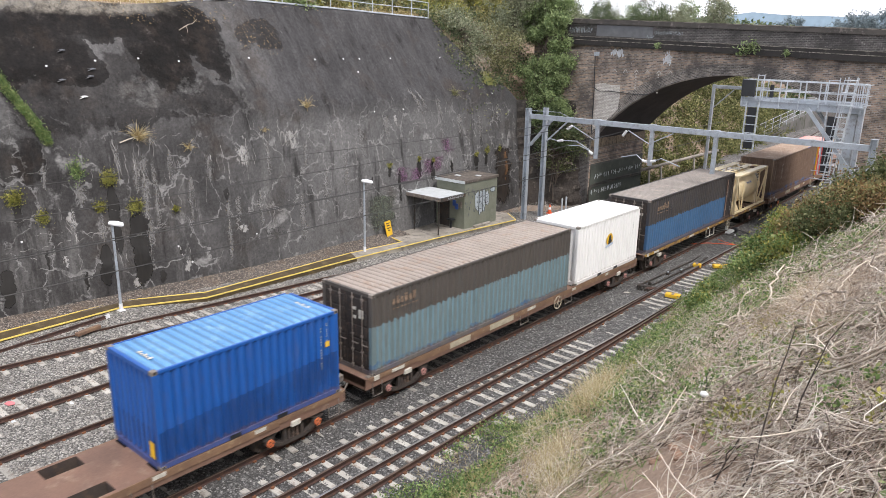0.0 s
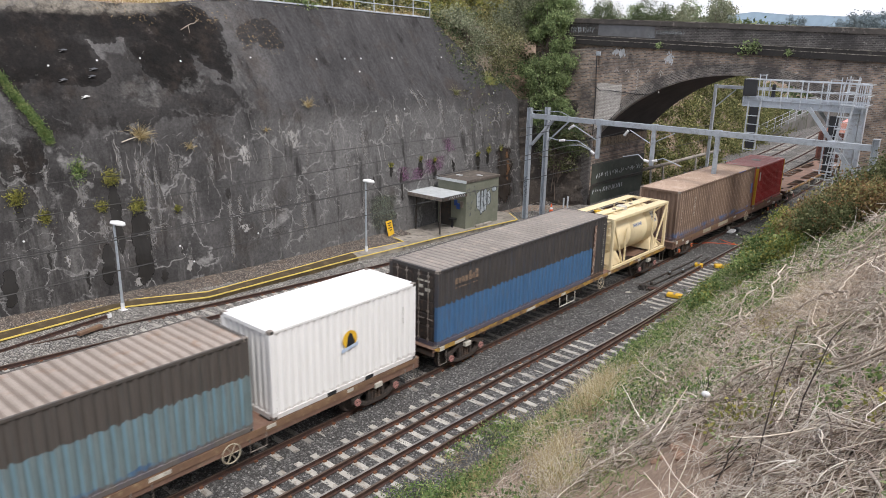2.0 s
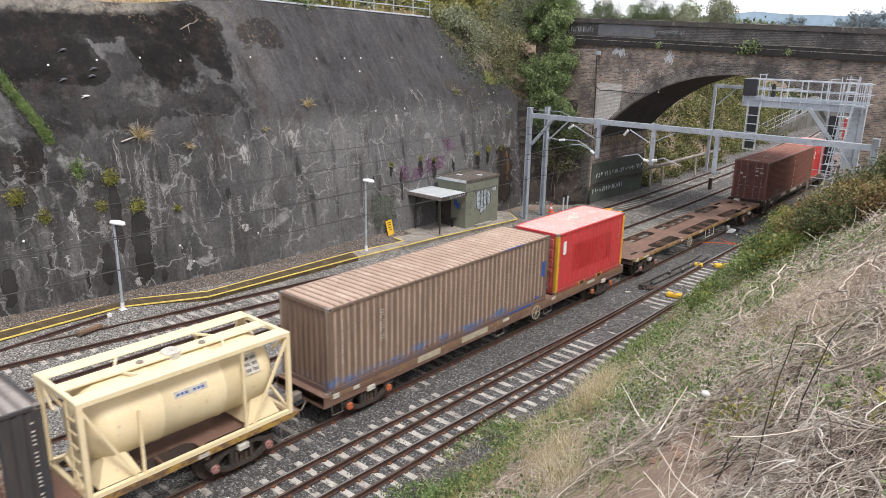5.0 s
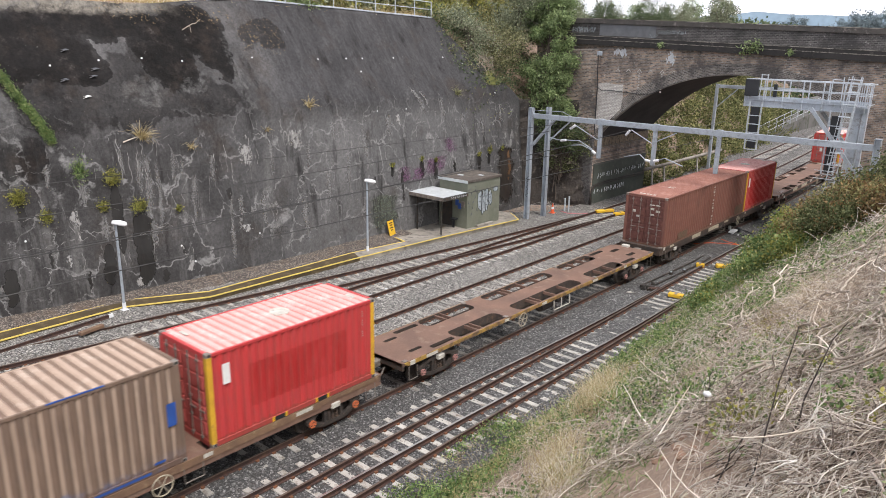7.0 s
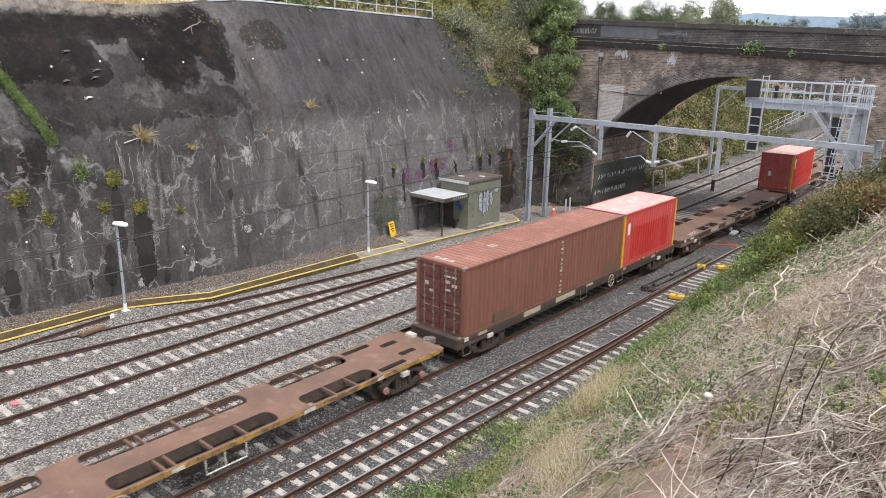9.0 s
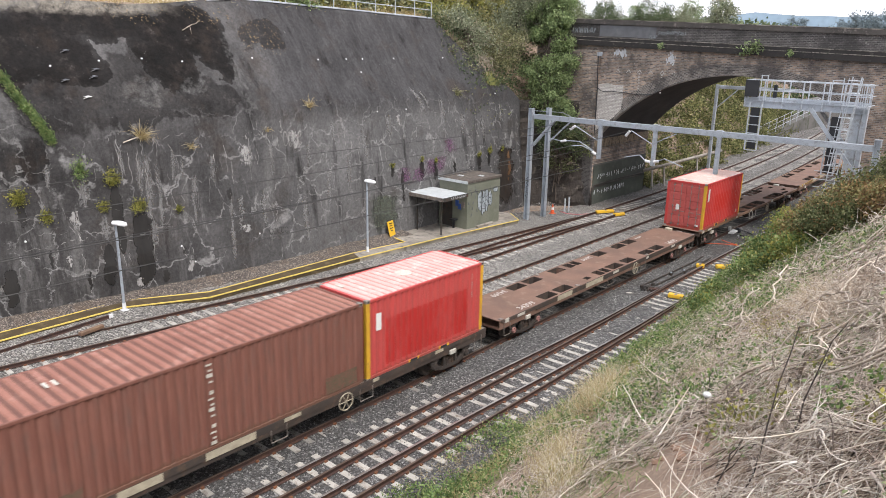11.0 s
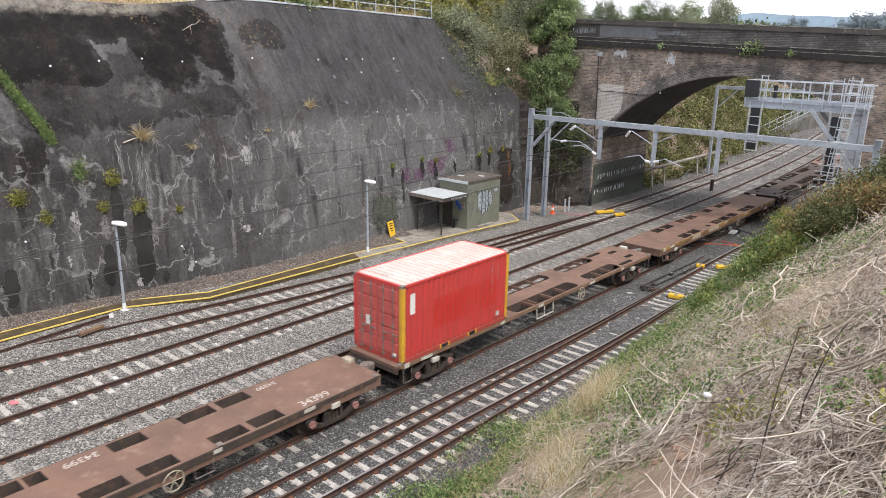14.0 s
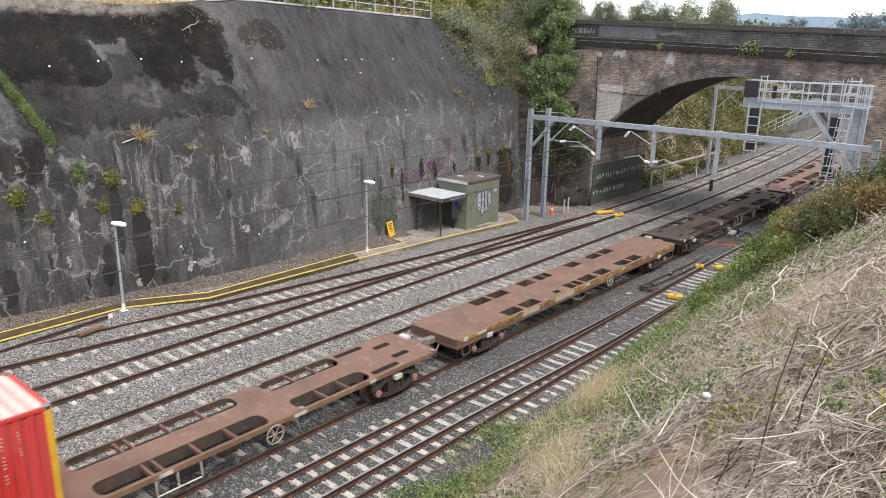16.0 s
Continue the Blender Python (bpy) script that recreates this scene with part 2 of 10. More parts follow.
M["yellow"] = surface("yellow_enamel", (0.78, 0.48, 0.03), (0.65, 0.38, 0.03), stain=(0.22, 0.15, 0.06), stain_at=(0.62, 0.75), scale=3.0, fine=40, rough=0.5)
M["galv"] = surface("galvanised_steel", (0.45, 0.495, 0.55), (0.36, 0.40, 0.45), stain=(0.29, 0.31, 0.33), scale=1.2, fine=25, rough=0.5, metal=0.35, bumps=0.08)
M["galv_pale"] = surface("pale_galvanised_steel", (0.54, 0.58, 0.63), (0.44, 0.48, 0.52), stain=(0.3, 0.3, 0.3), scale=1.4, fine=25, rough=0.55, metal=0.2, bumps=0.08)
M["dark_steel"] = surface("dark_steel", (0.035, 0.033, 0.032), (0.065, 0.058, 0.05), stain=(0.10, 0.06, 0.04), scale=2.0, fine=30, rough=0.7, metal=0.3)
M["black"] = surface("black_enamel_and_openings", (0.012, 0.014, 0.018), (0.022, 0.024, 0.028), scale=1.5, fine=30, rough=0.45, bumps=0.05)
M["wire"] = surface("wire", (0.035, 0.034, 0.034), (0.06, 0.058, 0.055), scale=2, fine=30, rough=0.5, metal=0.5)
M["pale_wire"] = surface("pale_wire", (0.30, 0.29, 0.28), (0.22, 0.21, 0.20), scale=2, fine=30, rough=0.4, metal=0.5)
M["porcelain"] = surface("porcelain", (0.80, 0.81, 0.82), (0.70, 0.71, 0.72), scale=3, fine=30, rough=0.25, bumps=0.03)
M["white"] = surface("white_paint", (0.78, 0.78, 0.76), (0.68, 0.68, 0.66), stain=(0.45, 0.43, 0.40), stain_at=(0.62, 0.78), scale=1.5, fine=30, rough=0.5, bumps=0.08)
M["green_hut"] = surface("grey_green_painted_block", (0.185, 0.195, 0.150), (0.145, 0.155, 0.118), stain=(0.22, 0.22, 0.185), stain_at=(0.58, 0.75), scale=1.1, fine=20, rough=0.75)
M["hut_roof"] = surface("hut_roof_felt", (0.115, 0.095, 0.08), (0.08, 0.068, 0.058), stain=(0.17, 0.15, 0.13), scale=1.5, fine=20, rough=0.9)
M["awning"] = surface("awning_sheet", (0.58, 0.61, 0.62), (0.46, 0.49, 0.50), stain=(0.28, 0.29, 0.29), stain_at=(0.58, 0.75), scale=1.4, fine=20, rough=0.45, bumps=0.1)
M["orange"] = surface("orange_plastic", (0.75, 0.12, 0.03), (0.62, 0.09, 0.03), scale=3, fine=30, rough=0.5)
M["pink"] = surface("pink_marker_paint", (0.62, 0.20, 0.22), (0.50, 0.16, 0.17), scale=3, fine=30, rough=0.7)
M["blue_sign"] = surface("blue_sign_enamel", (0.03, 0.09, 0.34), (0.03, 0.07, 0.26), scale=3, fine=30, rough=0.4)
M["bark"] = surface("bark", (0.15, 0.12, 0.095), (0.09, 0.072, 0.06), scale=4, fine=22, rough=0.9, bumps=0.6, depth=0.02, stretch=(1, 1, 0.3))
M["dead_wood"] = surface("dead_wood", (0.46, 0.40, 0.33), (0.22, 0.175, 0.135), scale=3, fine=30, rough=0.9, world_space=True)
M["pale_wood"] = surface("bleached_wood", (0.72, 0.65, 0.56), (0.54, 0.465, 0.385), scale=3, fine=30, rough=0.9, world_space=True)
M["straw"] = leaf("dry_stalks", [(0.0, (0.17, 0.125, 0.09)), (0.3, (0.43, 0.34, 0.26)), (0.65, (0.68, 0.57, 0.46)), (1.0, (0.82, 0.76, 0.66))], 0.8, 0.12)
M["straw_gold"] = leaf("golden_grass", [(0.0, (0.30, 0.22, 0.10)), (0.6, (0.52, 0.42, 0.22)), (1.0, (0.74, 0.66, 0.44))], 0.8)
M["straw_pale"] = leaf("pale_grass_stalks", [(0.0, (0.34, 0.26, 0.12)), (0.5, (0.60, 0.51, 0.30)), (1.0, (0.86, 0.80, 0.62))], 0.8)
M["weed"] = leaf("weed_leaves", [(0.0, (0.070, 0.120, 0.045)), (0.5, (0.175, 0.265, 0.090)), (0.85, (0.30, 0.385, 0.15)), (1.0, (0.50, 0.48, 0.23))])
M["leaf_dark"] = leaf("dark_leaves", [(0.0, (0.05, 0.075, 0.04)), (0.6, (0.11, 0.145, 0.075)), (1.0, (0.21, 0.25, 0.13))], 0.65)
M["leaf_mid"] = leaf("mid_green_leaves", [(0.0, (0.114, 0.159, 0.074)), (0.5, (0.222, 0.294, 0.134)), (1.0, (0.390, 0.468, 0.228))], 0.7)
M["leaf_grey"] = leaf("grey_green_leaves", [(0.0, (0.133, 0.152, 0.104)), (0.5, (0.250, 0.276, 0.181)), (1.0, (0.445, 0.463, 0.320))], 0.75)
M["leaf_olive"] = leaf("olive_leaves", [(0.0, (0.120, 0.126, 0.066)), (0.6, (0.264, 0.264, 0.132)), (1.0, (0.456, 0.444, 0.264))], 0.7)
M["hedge_leaf"] = leaf("hedge_leaves", [(0.0, (0.075, 0.088, 0.040)), (0.5, (0.175, 0.19, 0.078)), (0.85, (0.30, 0.30, 0.13)), (1.0, (0.42, 0.38, 0.20))], 0.75, patch=0.55, depth=1.0)
M["bush_olive"] = leaf("drying_olive_leaves", [(0.0, (0.11, 0.11, 0.045)), (0.5, (0.27, 0.255, 0.105)), (1.0, (0.48, 0.42, 0.23))], 0.7)
M["bush_dark"] = leaf("dark_green_leaves", [(0.0, (0.055, 0.072, 0.032)), (0.6, (0.135, 0.155, 0.068)), (1.0, (0.27, 0.28, 0.14))], 0.7)
M["leaf_yellow"] = leaf("yellow_green_leaves", [(0.0, (0.13, 0.145, 0.045)), (0.6, (0.30, 0.30, 0.08)), (1.0, (0.48, 0.43, 0.13))])
M["leaf_rust"] = leaf("rusty_leaves", [(0.0, (0.085, 0.060, 0.030)), (0.5, (0.23, 0.145, 0.066)), (1.0, (0.40, 0.27, 0.13))])

# distance haze is mixed into this leaf colour
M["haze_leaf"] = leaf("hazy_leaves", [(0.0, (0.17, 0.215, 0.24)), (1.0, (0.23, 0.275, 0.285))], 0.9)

M["rock"] = surface("dark_cut_rock", (0.060, 0.050, 0.043), (0.028, 0.025, 0.023), stain=(0.13, 0.112, 0.095), stain_at=(0.56, 0.66), scale=0.9, fine=7, rough=0.95, bumps=1.0, depth=0.09, world_space=True)
M["stone_bit"] = leaf("ballast_stones", [(0.0, (0.06, 0.058, 0.056)), (0.5, (0.20, 0.195, 0.19)), (0.85, (0.31, 0.30, 0.285)), (1.0, (0.45, 0.435, 0.41))], 0.9, 0.0)
M["dark_stone_bit"] = leaf("dark_ballast_stones", [(0.0, (0.038, 0.038, 0.038)), (0.5, (0.115, 0.113, 0.110)), (0.85, (0.21, 0.206, 0.20)), (1.0, (0.36, 0.35, 0.34))], 0.9, 0.0)
M["lime_line"] = surface("lime_line", (0.36, 0.35, 0.335), (0.16, 0.155, 0.15), scale=2.0, fine=14, rough=0.9, world_space=True)

M["dark_stem"] = surface("dark_stem_bark", (0.05, 0.038, 0.032), (0.03, 0.024, 0.02), scale=6, fine=40, rough=0.9)


def blotches(nt, Y, Z, spots):
    """Highest where a place on the wall lies inside one of several rounded blots (y, z, half width, half height)."""
    out = None
    for y, z, ry, rz in spots:
        dy = maths(nt, "DIVIDE", maths(nt, "SUBTRACT", Y, y), ry)
        dz = maths(nt, "DIVIDE", maths(nt, "SUBTRACT", Z, z), rz)
        d = maths(nt, "SUBTRACT", 1.0, maths(nt, "ADD", maths(nt, "MULTIPLY", dy, dy), maths(nt, "MULTIPLY", dz, dz)))
        out = d if out is None else maths(nt, "MAXIMUM", out, d)
    return out


def wall_material():
    """Sprayed concrete: grey fields, near-black growth with scalloped edges high up, pale lime runs that hang in streaks."""
    m, nt, b = blank("sprayed_concrete", 0.95)
    b.inputs["Specular IOR Level"].default_value = 0.18
    v = mapped(nt, world_space=True)
    xyz = nt.nodes.new("ShaderNodeSeparateXYZ")
    nt.links.new(v, xyz.inputs[0])
    Y, Z = xyz.outputs["Y"], xyz.outputs["Z"]
    broad = tex(nt, v, 0.22, detail=7, rough=0.62)
    col = ramp(nt, broad, [(0.30, (0.034, 0.032, 0.031)), (0.44, (0.070, 0.067, 0.066)), (0.55, (0.108, 0.103, 0.101)), (0.70, (0.18, 0.172, 0.167))])
    # the newer upper face is an even dark grey, brushed by slanting runs
    upper = maths(nt, "MULTIPLY", ramp(nt, maths(nt, "DIVIDE", Z, 14.0), [(0.52, 0.0), (0.60, 1.0)]), ramp(nt, maths(nt, "DIVIDE", Y, 40.0), [(0.36, 0.0), (0.42, 1.0)]))
    slant = tex(nt, mapped(nt, (0.5, 2.2, 0.35), (0.45, 0, 0), world_space=True), 1.3, detail=7, rough=0.6)
    col = mix(nt, maths(nt, "MULTIPLY", upper, 0.88), col, ramp(nt, slant, [(0.3, (0.044, 0.042, 0.0425)), (0.7, (0.080, 0.077, 0.078))]))
    # the lower face pales away from the wet end
    pale = maths(nt, "MULTIPLY", ramp(nt, maths(nt, "DIVIDE", Y, 40.0), [(0.25, 0.0), (0.50, 1.0)]), ramp(nt, maths(nt, "DIVIDE", Z, 14.0), [(0.50, 1.0), (0.60, 0.0)]))
    col = mix(nt, maths(nt, "MULTIPLY", pale, 0.38), col, (0.25, 0.243, 0.238))
    wet = maths(nt, "MULTIPLY", ramp(nt, maths(nt, "DIVIDE", Y, 40.0), [(0.16, 1.0), (0.30, 0.0)]), ramp(nt, maths(nt, "DIVIDE", Z, 14.0), [(0.40, 1.0), (0.55, 0.0)]))
    col = mix(nt, maths(nt, "MULTIPLY", wet, 0.5), col, (0.034, 0.031, 0.030))
    far_end = maths(nt, "MULTIPLY", ramp(nt, maths(nt, "DIVIDE", Y, 40.0), [(0.76, 0.0), (0.88, 1.0)]), ramp(nt, maths(nt, "DIVIDE", Z, 14.0), [(0.58, 1.0), (0.66, 0.0)]))
    col = mix(nt, maths(nt, "MULTIPLY", far_end, 0.6), col, (0.05, 0.048, 0.048))
    # vertical runs, pale and dark, strongest on the lower face
    low = ramp(nt, maths(nt, "DIVIDE", Z, 14.0), [(0.42, 1.0), (0.62, 0.25)])
    run = tex(nt, mapped(nt, (0.7, 0.8, 0.10), world_space=True), 1.15, detail=9, rough=0.68)
    col = mix(nt, maths(nt, "MULTIPLY", maths(nt, "MULTIPLY", ramp(nt, run, [(0.54, 0.0), (0.66, 1.0)]), low), 0.6), col, (0.20, 0.193, 0.185))
    col = mix(nt, maths(nt, "MULTIPLY", ramp(nt, run, [(0.32, 1.0), (0.44, 0.0)]), 0.75), col, (0.020, 0.018, 0.017))
    # black growth on the old upper part, in scalloped blots
    warp = tex(nt, v, 0.75, detail=6, rough=0.6)
    warp2 = tex(nt, mapped(nt, (1, 1, 1), (0, 0, 0), (7, 3, 1), world_space=True), 0.75, detail=6, rough=0.6)
    Yw = maths(nt, "ADD", Y, maths(nt, "MULTIPLY", maths(nt, "SUBTRACT", warp, 0.5), 2.6))
    Zw = maths(nt, "ADD", Z, maths(nt, "MULTIPLY", maths(nt, "SUBTRACT", warp2, 0.5), 2.2))
    mottled = ramp(nt, tex(nt, v, 1.6, detail=8, rough=0.72), [(0.35, (0.0055, 0.0050, 0.0048)), (0.54, (0.0115, 0.0095, 0.0086)), (0.64, (0.027, 0.022, 0.0195)), (0.74, (0.10, 0.09, 0.082))])
    damp = blotches(nt, Yw, Zw, ((8.2, 8.5, 2.2, 0.8), (8.8, 9.8, 1.9, 1.4), (6.6, 9.1, 0.9, 1.2), (10.3, 8.9, 1.5, 0.9), (12.3, 8.9, 1.2, 1.0), (4.6, 9.0, 1.6, 1.6), (16.7, 12.1, 1.5, 0.9), (3.0, 6.6, 1.2, 1.0)))
    col = mix(nt, maths(nt, "MULTIPLY", ramp(nt, damp, [(0.0, 0.0), (0.25, 1.0)]), 0.62), col, mottled)
    black = blotches(nt, Yw, Zw, ((4.4, 11.5, 2.9, 1.6), (3.1, 10.4, 1.2, 1.4), (6.2, 10.8, 1.4, 1.2), (8.6, 12.4, 3.6, 0.9), (11.9, 12.3, 2.4, 1.0), (10.6, 10.9, 1.5, 1.6), (13.3, 11.1, 0.85, 1.4), (12.0, 11.6, 1.6, 0.8)))
    col = mix(nt, maths(nt, "MULTIPLY", ramp(nt, black, [(0.0, 0.0), (0.05, 0.8), (0.5, 1.0)]), 0.92), col, mottled)
    # paler dust: under the creeper, on the swept slant beside the growth, along the top edge
    worn = blotches(nt, Yw, Zw, ((2.5, 8.3, 0.9, 1.3), (8.6, 9.4, 1.2, 0.7), (11.2, 9.5, 0.8, 0.4), (13.9, 9.9, 0.35, 2.0)))
    col = mix(nt, maths(nt, "MULTIPLY", maths(nt, "MULTIPLY", ramp(nt, worn, [(0.0, 0.0), (0.5, 1.0)]), ramp(nt, tex(nt, v, 1.8, detail=8, rough=0.75), [(0.42, 0.0), (0.6, 1.0)])), 0.65), col, (0.15, 0.145, 0.138))
    crest = maths(nt, "MULTIPLY", ramp(nt, maths(nt, "DIVIDE", maths(nt, "ADD", Z, maths(nt, "MULTIPLY", warp, 1.0)), 14.0), [(0.945, 0.0), (0.965, 1.0)]), ramp(nt, maths(nt, "DIVIDE", Y, 40.0), [(0.25, 1.0), (0.31, 0.0)]))
    col = mix(nt, maths(nt, "MULTIPLY", crest, ramp(nt, tex(nt, v, 2.2, detail=7, rough=0.7), [(0.38, 0.2), (0.58, 0.95)])), col, (0.24, 0.215, 0.18))
    dust = tex(nt, v, 0.8, detail=9, rough=0.78)
    col = mix(nt, maths(nt, "MULTIPLY", ramp(nt, dust, [(0.60, 0.0), (0.72, 1.0)]), 0.4), col, (0.13, 0.12, 0.113))
    # lime weeps gather on the lower half
    lime = tex(nt, mapped(nt, (1.2, 1.2, 0.30), world_space=True), 1.7, detail=10, rough=0.75)
    col = mix(nt, maths(nt, "MULTIPLY", maths(nt, "MULTIPLY", ramp(nt, lime, [(0.59, 0.0), (0.67, 1.0)]), ramp(nt, maths(nt, "DIVIDE", Z, 14.0), [(0.10, 1.0), (0.60, 0.0)])), 0.6), col, (0.31, 0.30, 0.29))
    # web of pale cracks where the skin has crazed
    vor = nt.nodes.new("ShaderNodeTexVoronoi")
    vor.feature = "DISTANCE_TO_EDGE"
    vor.inputs["Scale"].default_value = 0.62
    com = nt.nodes.new("ShaderNodeCombineXYZ")
    nt.links.new(Yw, com.inputs["Y"])
    nt.links.new(maths(nt, "MULTIPLY", Zw, 0.9), com.inputs["Z"])
    nt.links.new(com.outputs[0], vor.inputs["Vector"])
    thin = ramp(nt, vor.outputs["Distance"], [(0.0, 1.0), (0.012, 0.9), (0.03, 0.0)])
    crazed = maths(nt, "MULTIPLY", ramp(nt, tex(nt, v, 0.55, detail=6, rough=0.7), [(0.44, 0.0), (0.54, 1.0)]), ramp(nt, maths(nt, "DIVIDE", Z, 14.0), [(0.50, 1.0), (0.62, 0.0)]))
    col = mix(nt, maths(nt, "MULTIPLY", maths(nt, "MULTIPLY", thin, crazed), 0.8), col, (0.32, 0.31, 0.30))
    # pale flecks of lime, and ochre lichen near the top
    fleck = tex(nt, mapped(nt, (1, 1, 0.6), world_space=True), 5.5, detail=5, rough=0.6)
    col = mix(nt, maths(nt, "MULTIPLY", ramp(nt, fleck, [(0.69, 0.0), (0.74, 1.0)]), 0.6), col, (0.30, 0.29, 0.275))
    lichen = maths(nt, "MULTIPLY", ramp(nt, blotches(nt, Yw, Zw, ((16.6, 12.0, 1.5, 1.1), (13.6, 12.8, 1.3, 0.6), (9.6, 12.9, 1.6, 0.4))), [(0.0, 0.0), (0.5, 1.0)]), ramp(nt, tex(nt, v, 6.5, detail=6, rough=0.7), [(0.57, 0.0), (0.64, 1.0)]))
    col = mix(nt, maths(nt, "MULTIPLY", lichen, 0.8), col, (0.30, 0.215, 0.12))
    brown = tex(nt, v, 0.5, detail=6, rough=0.65)
    col = mix(nt, maths(nt, "MULTIPLY", ramp(nt, brown, [(0.54, 0.0), (0.7, 1.0)]), 0.45), col, (0.062, 0.045, 0.034))
    speck = tex(nt, v, 7.0, detail=7, rough=0.75)
    col = mix(nt, 0.6, col, ramp(nt, speck, [(0.3, 0.2), (0.7, 0.8)]), "OVERLAY")
    col = mix(nt, 1.0, col, (0.88, 0.895, 0.91), "MULTIPLY")
    nt.links.new(col, b.inputs["Base Color"])
    bump(nt, b, speck, 0.9, 0.05)
    return m


def brick_material(name, c1, c2, mortar, size=0.075, stain=(0.06, 0.055, 0.05), stain_at=(0.45, 0.6), axis="xz", pale=0.0):
    m, nt, b = blank(name, 0.92)
    v = mapped(nt, world_space=True)
    xyz = nt.nodes.new("ShaderNodeSeparateXYZ")
    nt.links.new(v, xyz.inputs[0])
    com = nt.nodes.new("ShaderNodeCombineXYZ")
    if axis == "ring":
        # courses that follow the curve of the arch
        dx, dz = maths(nt, "SUBTRACT", xyz.outputs["X"], -0.2), maths(nt, "SUBTRACT", xyz.outputs["Z"], 10.02 - 12.6)
        nt.links.new(maths(nt, "MULTIPLY", maths(nt, "ARCTAN2", dx, dz), 13.0), com.inputs[0])
        nt.links.new(maths(nt, "SQRT", maths(nt, "ADD", maths(nt, "MULTIPLY", dx, dx), maths(nt, "MULTIPLY", dz, dz))), com.inputs[1])
    else:
        nt.links.new(xyz.outputs["X" if axis == "xz" else "Y"], com.inputs[0])
        nt.links.new(xyz.outputs["Z"], com.inputs[1])
    br = nt.nodes.new("ShaderNodeTexBrick")
    nt.links.new(com.outputs[0], br.inputs["Vector"])
    br.inputs["Scale"].default_value = 1.0
    br.inputs["Brick Width"].default_value, br.inputs["Row Height"].default_value = 0.25, 0.10
    br.inputs["Mortar Size"].default_value, br.inputs["Bias"].default_value = 0.017, 0.0
    br.inputs["Color1"].default_value, br.inputs["Color2"].default_value, br.inputs["Mortar"].default_value = (*c1, 1), (*c2, 1), (*mortar, 1)
    broad = tex(nt, v, 0.55, detail=7, rough=0.65)
    col = mix(nt, maths(nt, "MULTIPLY", ramp(nt, broad, [(stain_at[0], 0.0), (stain_at[1], 1.0)]), 0.8), br.outputs["Color"], stain)
    fine = tex(nt, v, 4.0, detail=6, rough=0.7)
    if pale:
        col = mix(nt, maths(nt, "MULTIPLY", ramp(nt, fine, [(0.62, 0.0), (0.7, 1.0)]), pale), col, (0.45, 0.43, 0.40))
    col = mix(nt, 0.5, col, ramp(nt, fine, [(0.3, 0.3), (0.7, 0.7)]), "OVERLAY")
    nt.links.new(col, b.inputs["Base Color"])
    bump(nt, b, maths(nt, "SUBTRACT", 1.0, br.outputs["Fac"]), 0.6, 0.02)
    return m


M["wall"] = wall_material()
M["brick"] = brick_material("weathered_brick", (0.47, 0.34, 0.25), (0.115, 0.095, 0.085), (0.33, 0.31, 0.285), stain=(0.072, 0.065, 0.062), stain_at=(0.44, 0.62), pale=0.9)
M["white_brick"] = brick_material("whitewashed_brick", (0.66, 0.635, 0.60), (0.50, 0.475, 0.44), (0.34, 0.32, 0.30), stain=(0.27, 0.24, 0.21), stain_at=(0.52, 0.72))
M["soot_stone"] = surface("soot_black_stone", (0.034, 0.031, 0.030), (0.022, 0.021, 0.021), stain=(0.09, 0.08, 0.072), stain_at=(0.58, 0.72), scale=0.9, fine=12, rough=0.95, world_space=True)
# lichen and the lit upper edge, both put into this pale colour
M["lichen"] = surface("lit_lichened_ledge", (0.32, 0.295, 0.255), (0.10, 0.09, 0.08), stain=(0.05, 0.047, 0.045), stain_at=(0.48, 0.6), scale=1.6, fine=10, rough=0.95, world_space=True)
M["dark_brick"] = brick_material("sooty_brick", (0.105, 0.096, 0.092), (0.045, 0.042, 0.042), (0.16, 0.153, 0.147), stain=(0.040, 0.038, 0.038), pale=0.5)
M["ring_brick"] = brick_material("arch_brick", (0.24, 0.205, 0.175), (0.075, 0.066, 0.062), (0.30, 0.285, 0.265), stain=(0.05, 0.047, 0.046), pale=0.8, axis="ring")
M["soffit"] = surface("dark_soffit", (0.035, 0.033, 0.034), (0.055, 0.05, 0.05), scale=0.8, fine=14, rough=0.95, world_space=True)
M["coping"] = surface("dark_coping_stone", (0.086, 0.078, 0.071), (0.052, 0.048, 0.046), stain=(0.218, 0.196, 0.178), stain_at=(0.56, 0.72), scale=1.2, fine=14, rough=0.92, world_space=True)
M["abut_green"] = surface("dull_green_wall_paint", (0.075, 0.088, 0.07), (0.055, 0.063, 0.053), stain=(0.12, 0.115, 0.10), stain_at=(0.55, 0.75), scale=0.9, fine=16, rough=0.85, world_space=True)
M["render_patch"] = surface("pale_render", (0.52, 0.50, 0.47), (0.38, 0.36, 0.33), stain=(0.22, 0.20, 0.18), stain_at=(0.52, 0.7), scale=1.5, fine=10, rough=0.92, world_space=True)
M["whitewash"] = surface("white_graffiti_paint", (0.66, 0.68, 0.70), (0.5, 0.52, 0.54), scale=3, fine=20, rough=0.8, world_space=True)
M["pale_graffiti"] = surface("pale_blue_graffiti_paint", (0.42, 0.47, 0.50), (0.26, 0.30, 0.32), stain=(0.12, 0.13, 0.12), stain_at=(0.55, 0.7), scale=2.5, fine=20, rough=0.8, world_space=True)
M["grey_graffiti"] = surface("grey_graffiti_paint", (0.15, 0.155, 0.165), (0.11, 0.115, 0.125), scale=2, fine=20, rough=0.8, world_space=True)

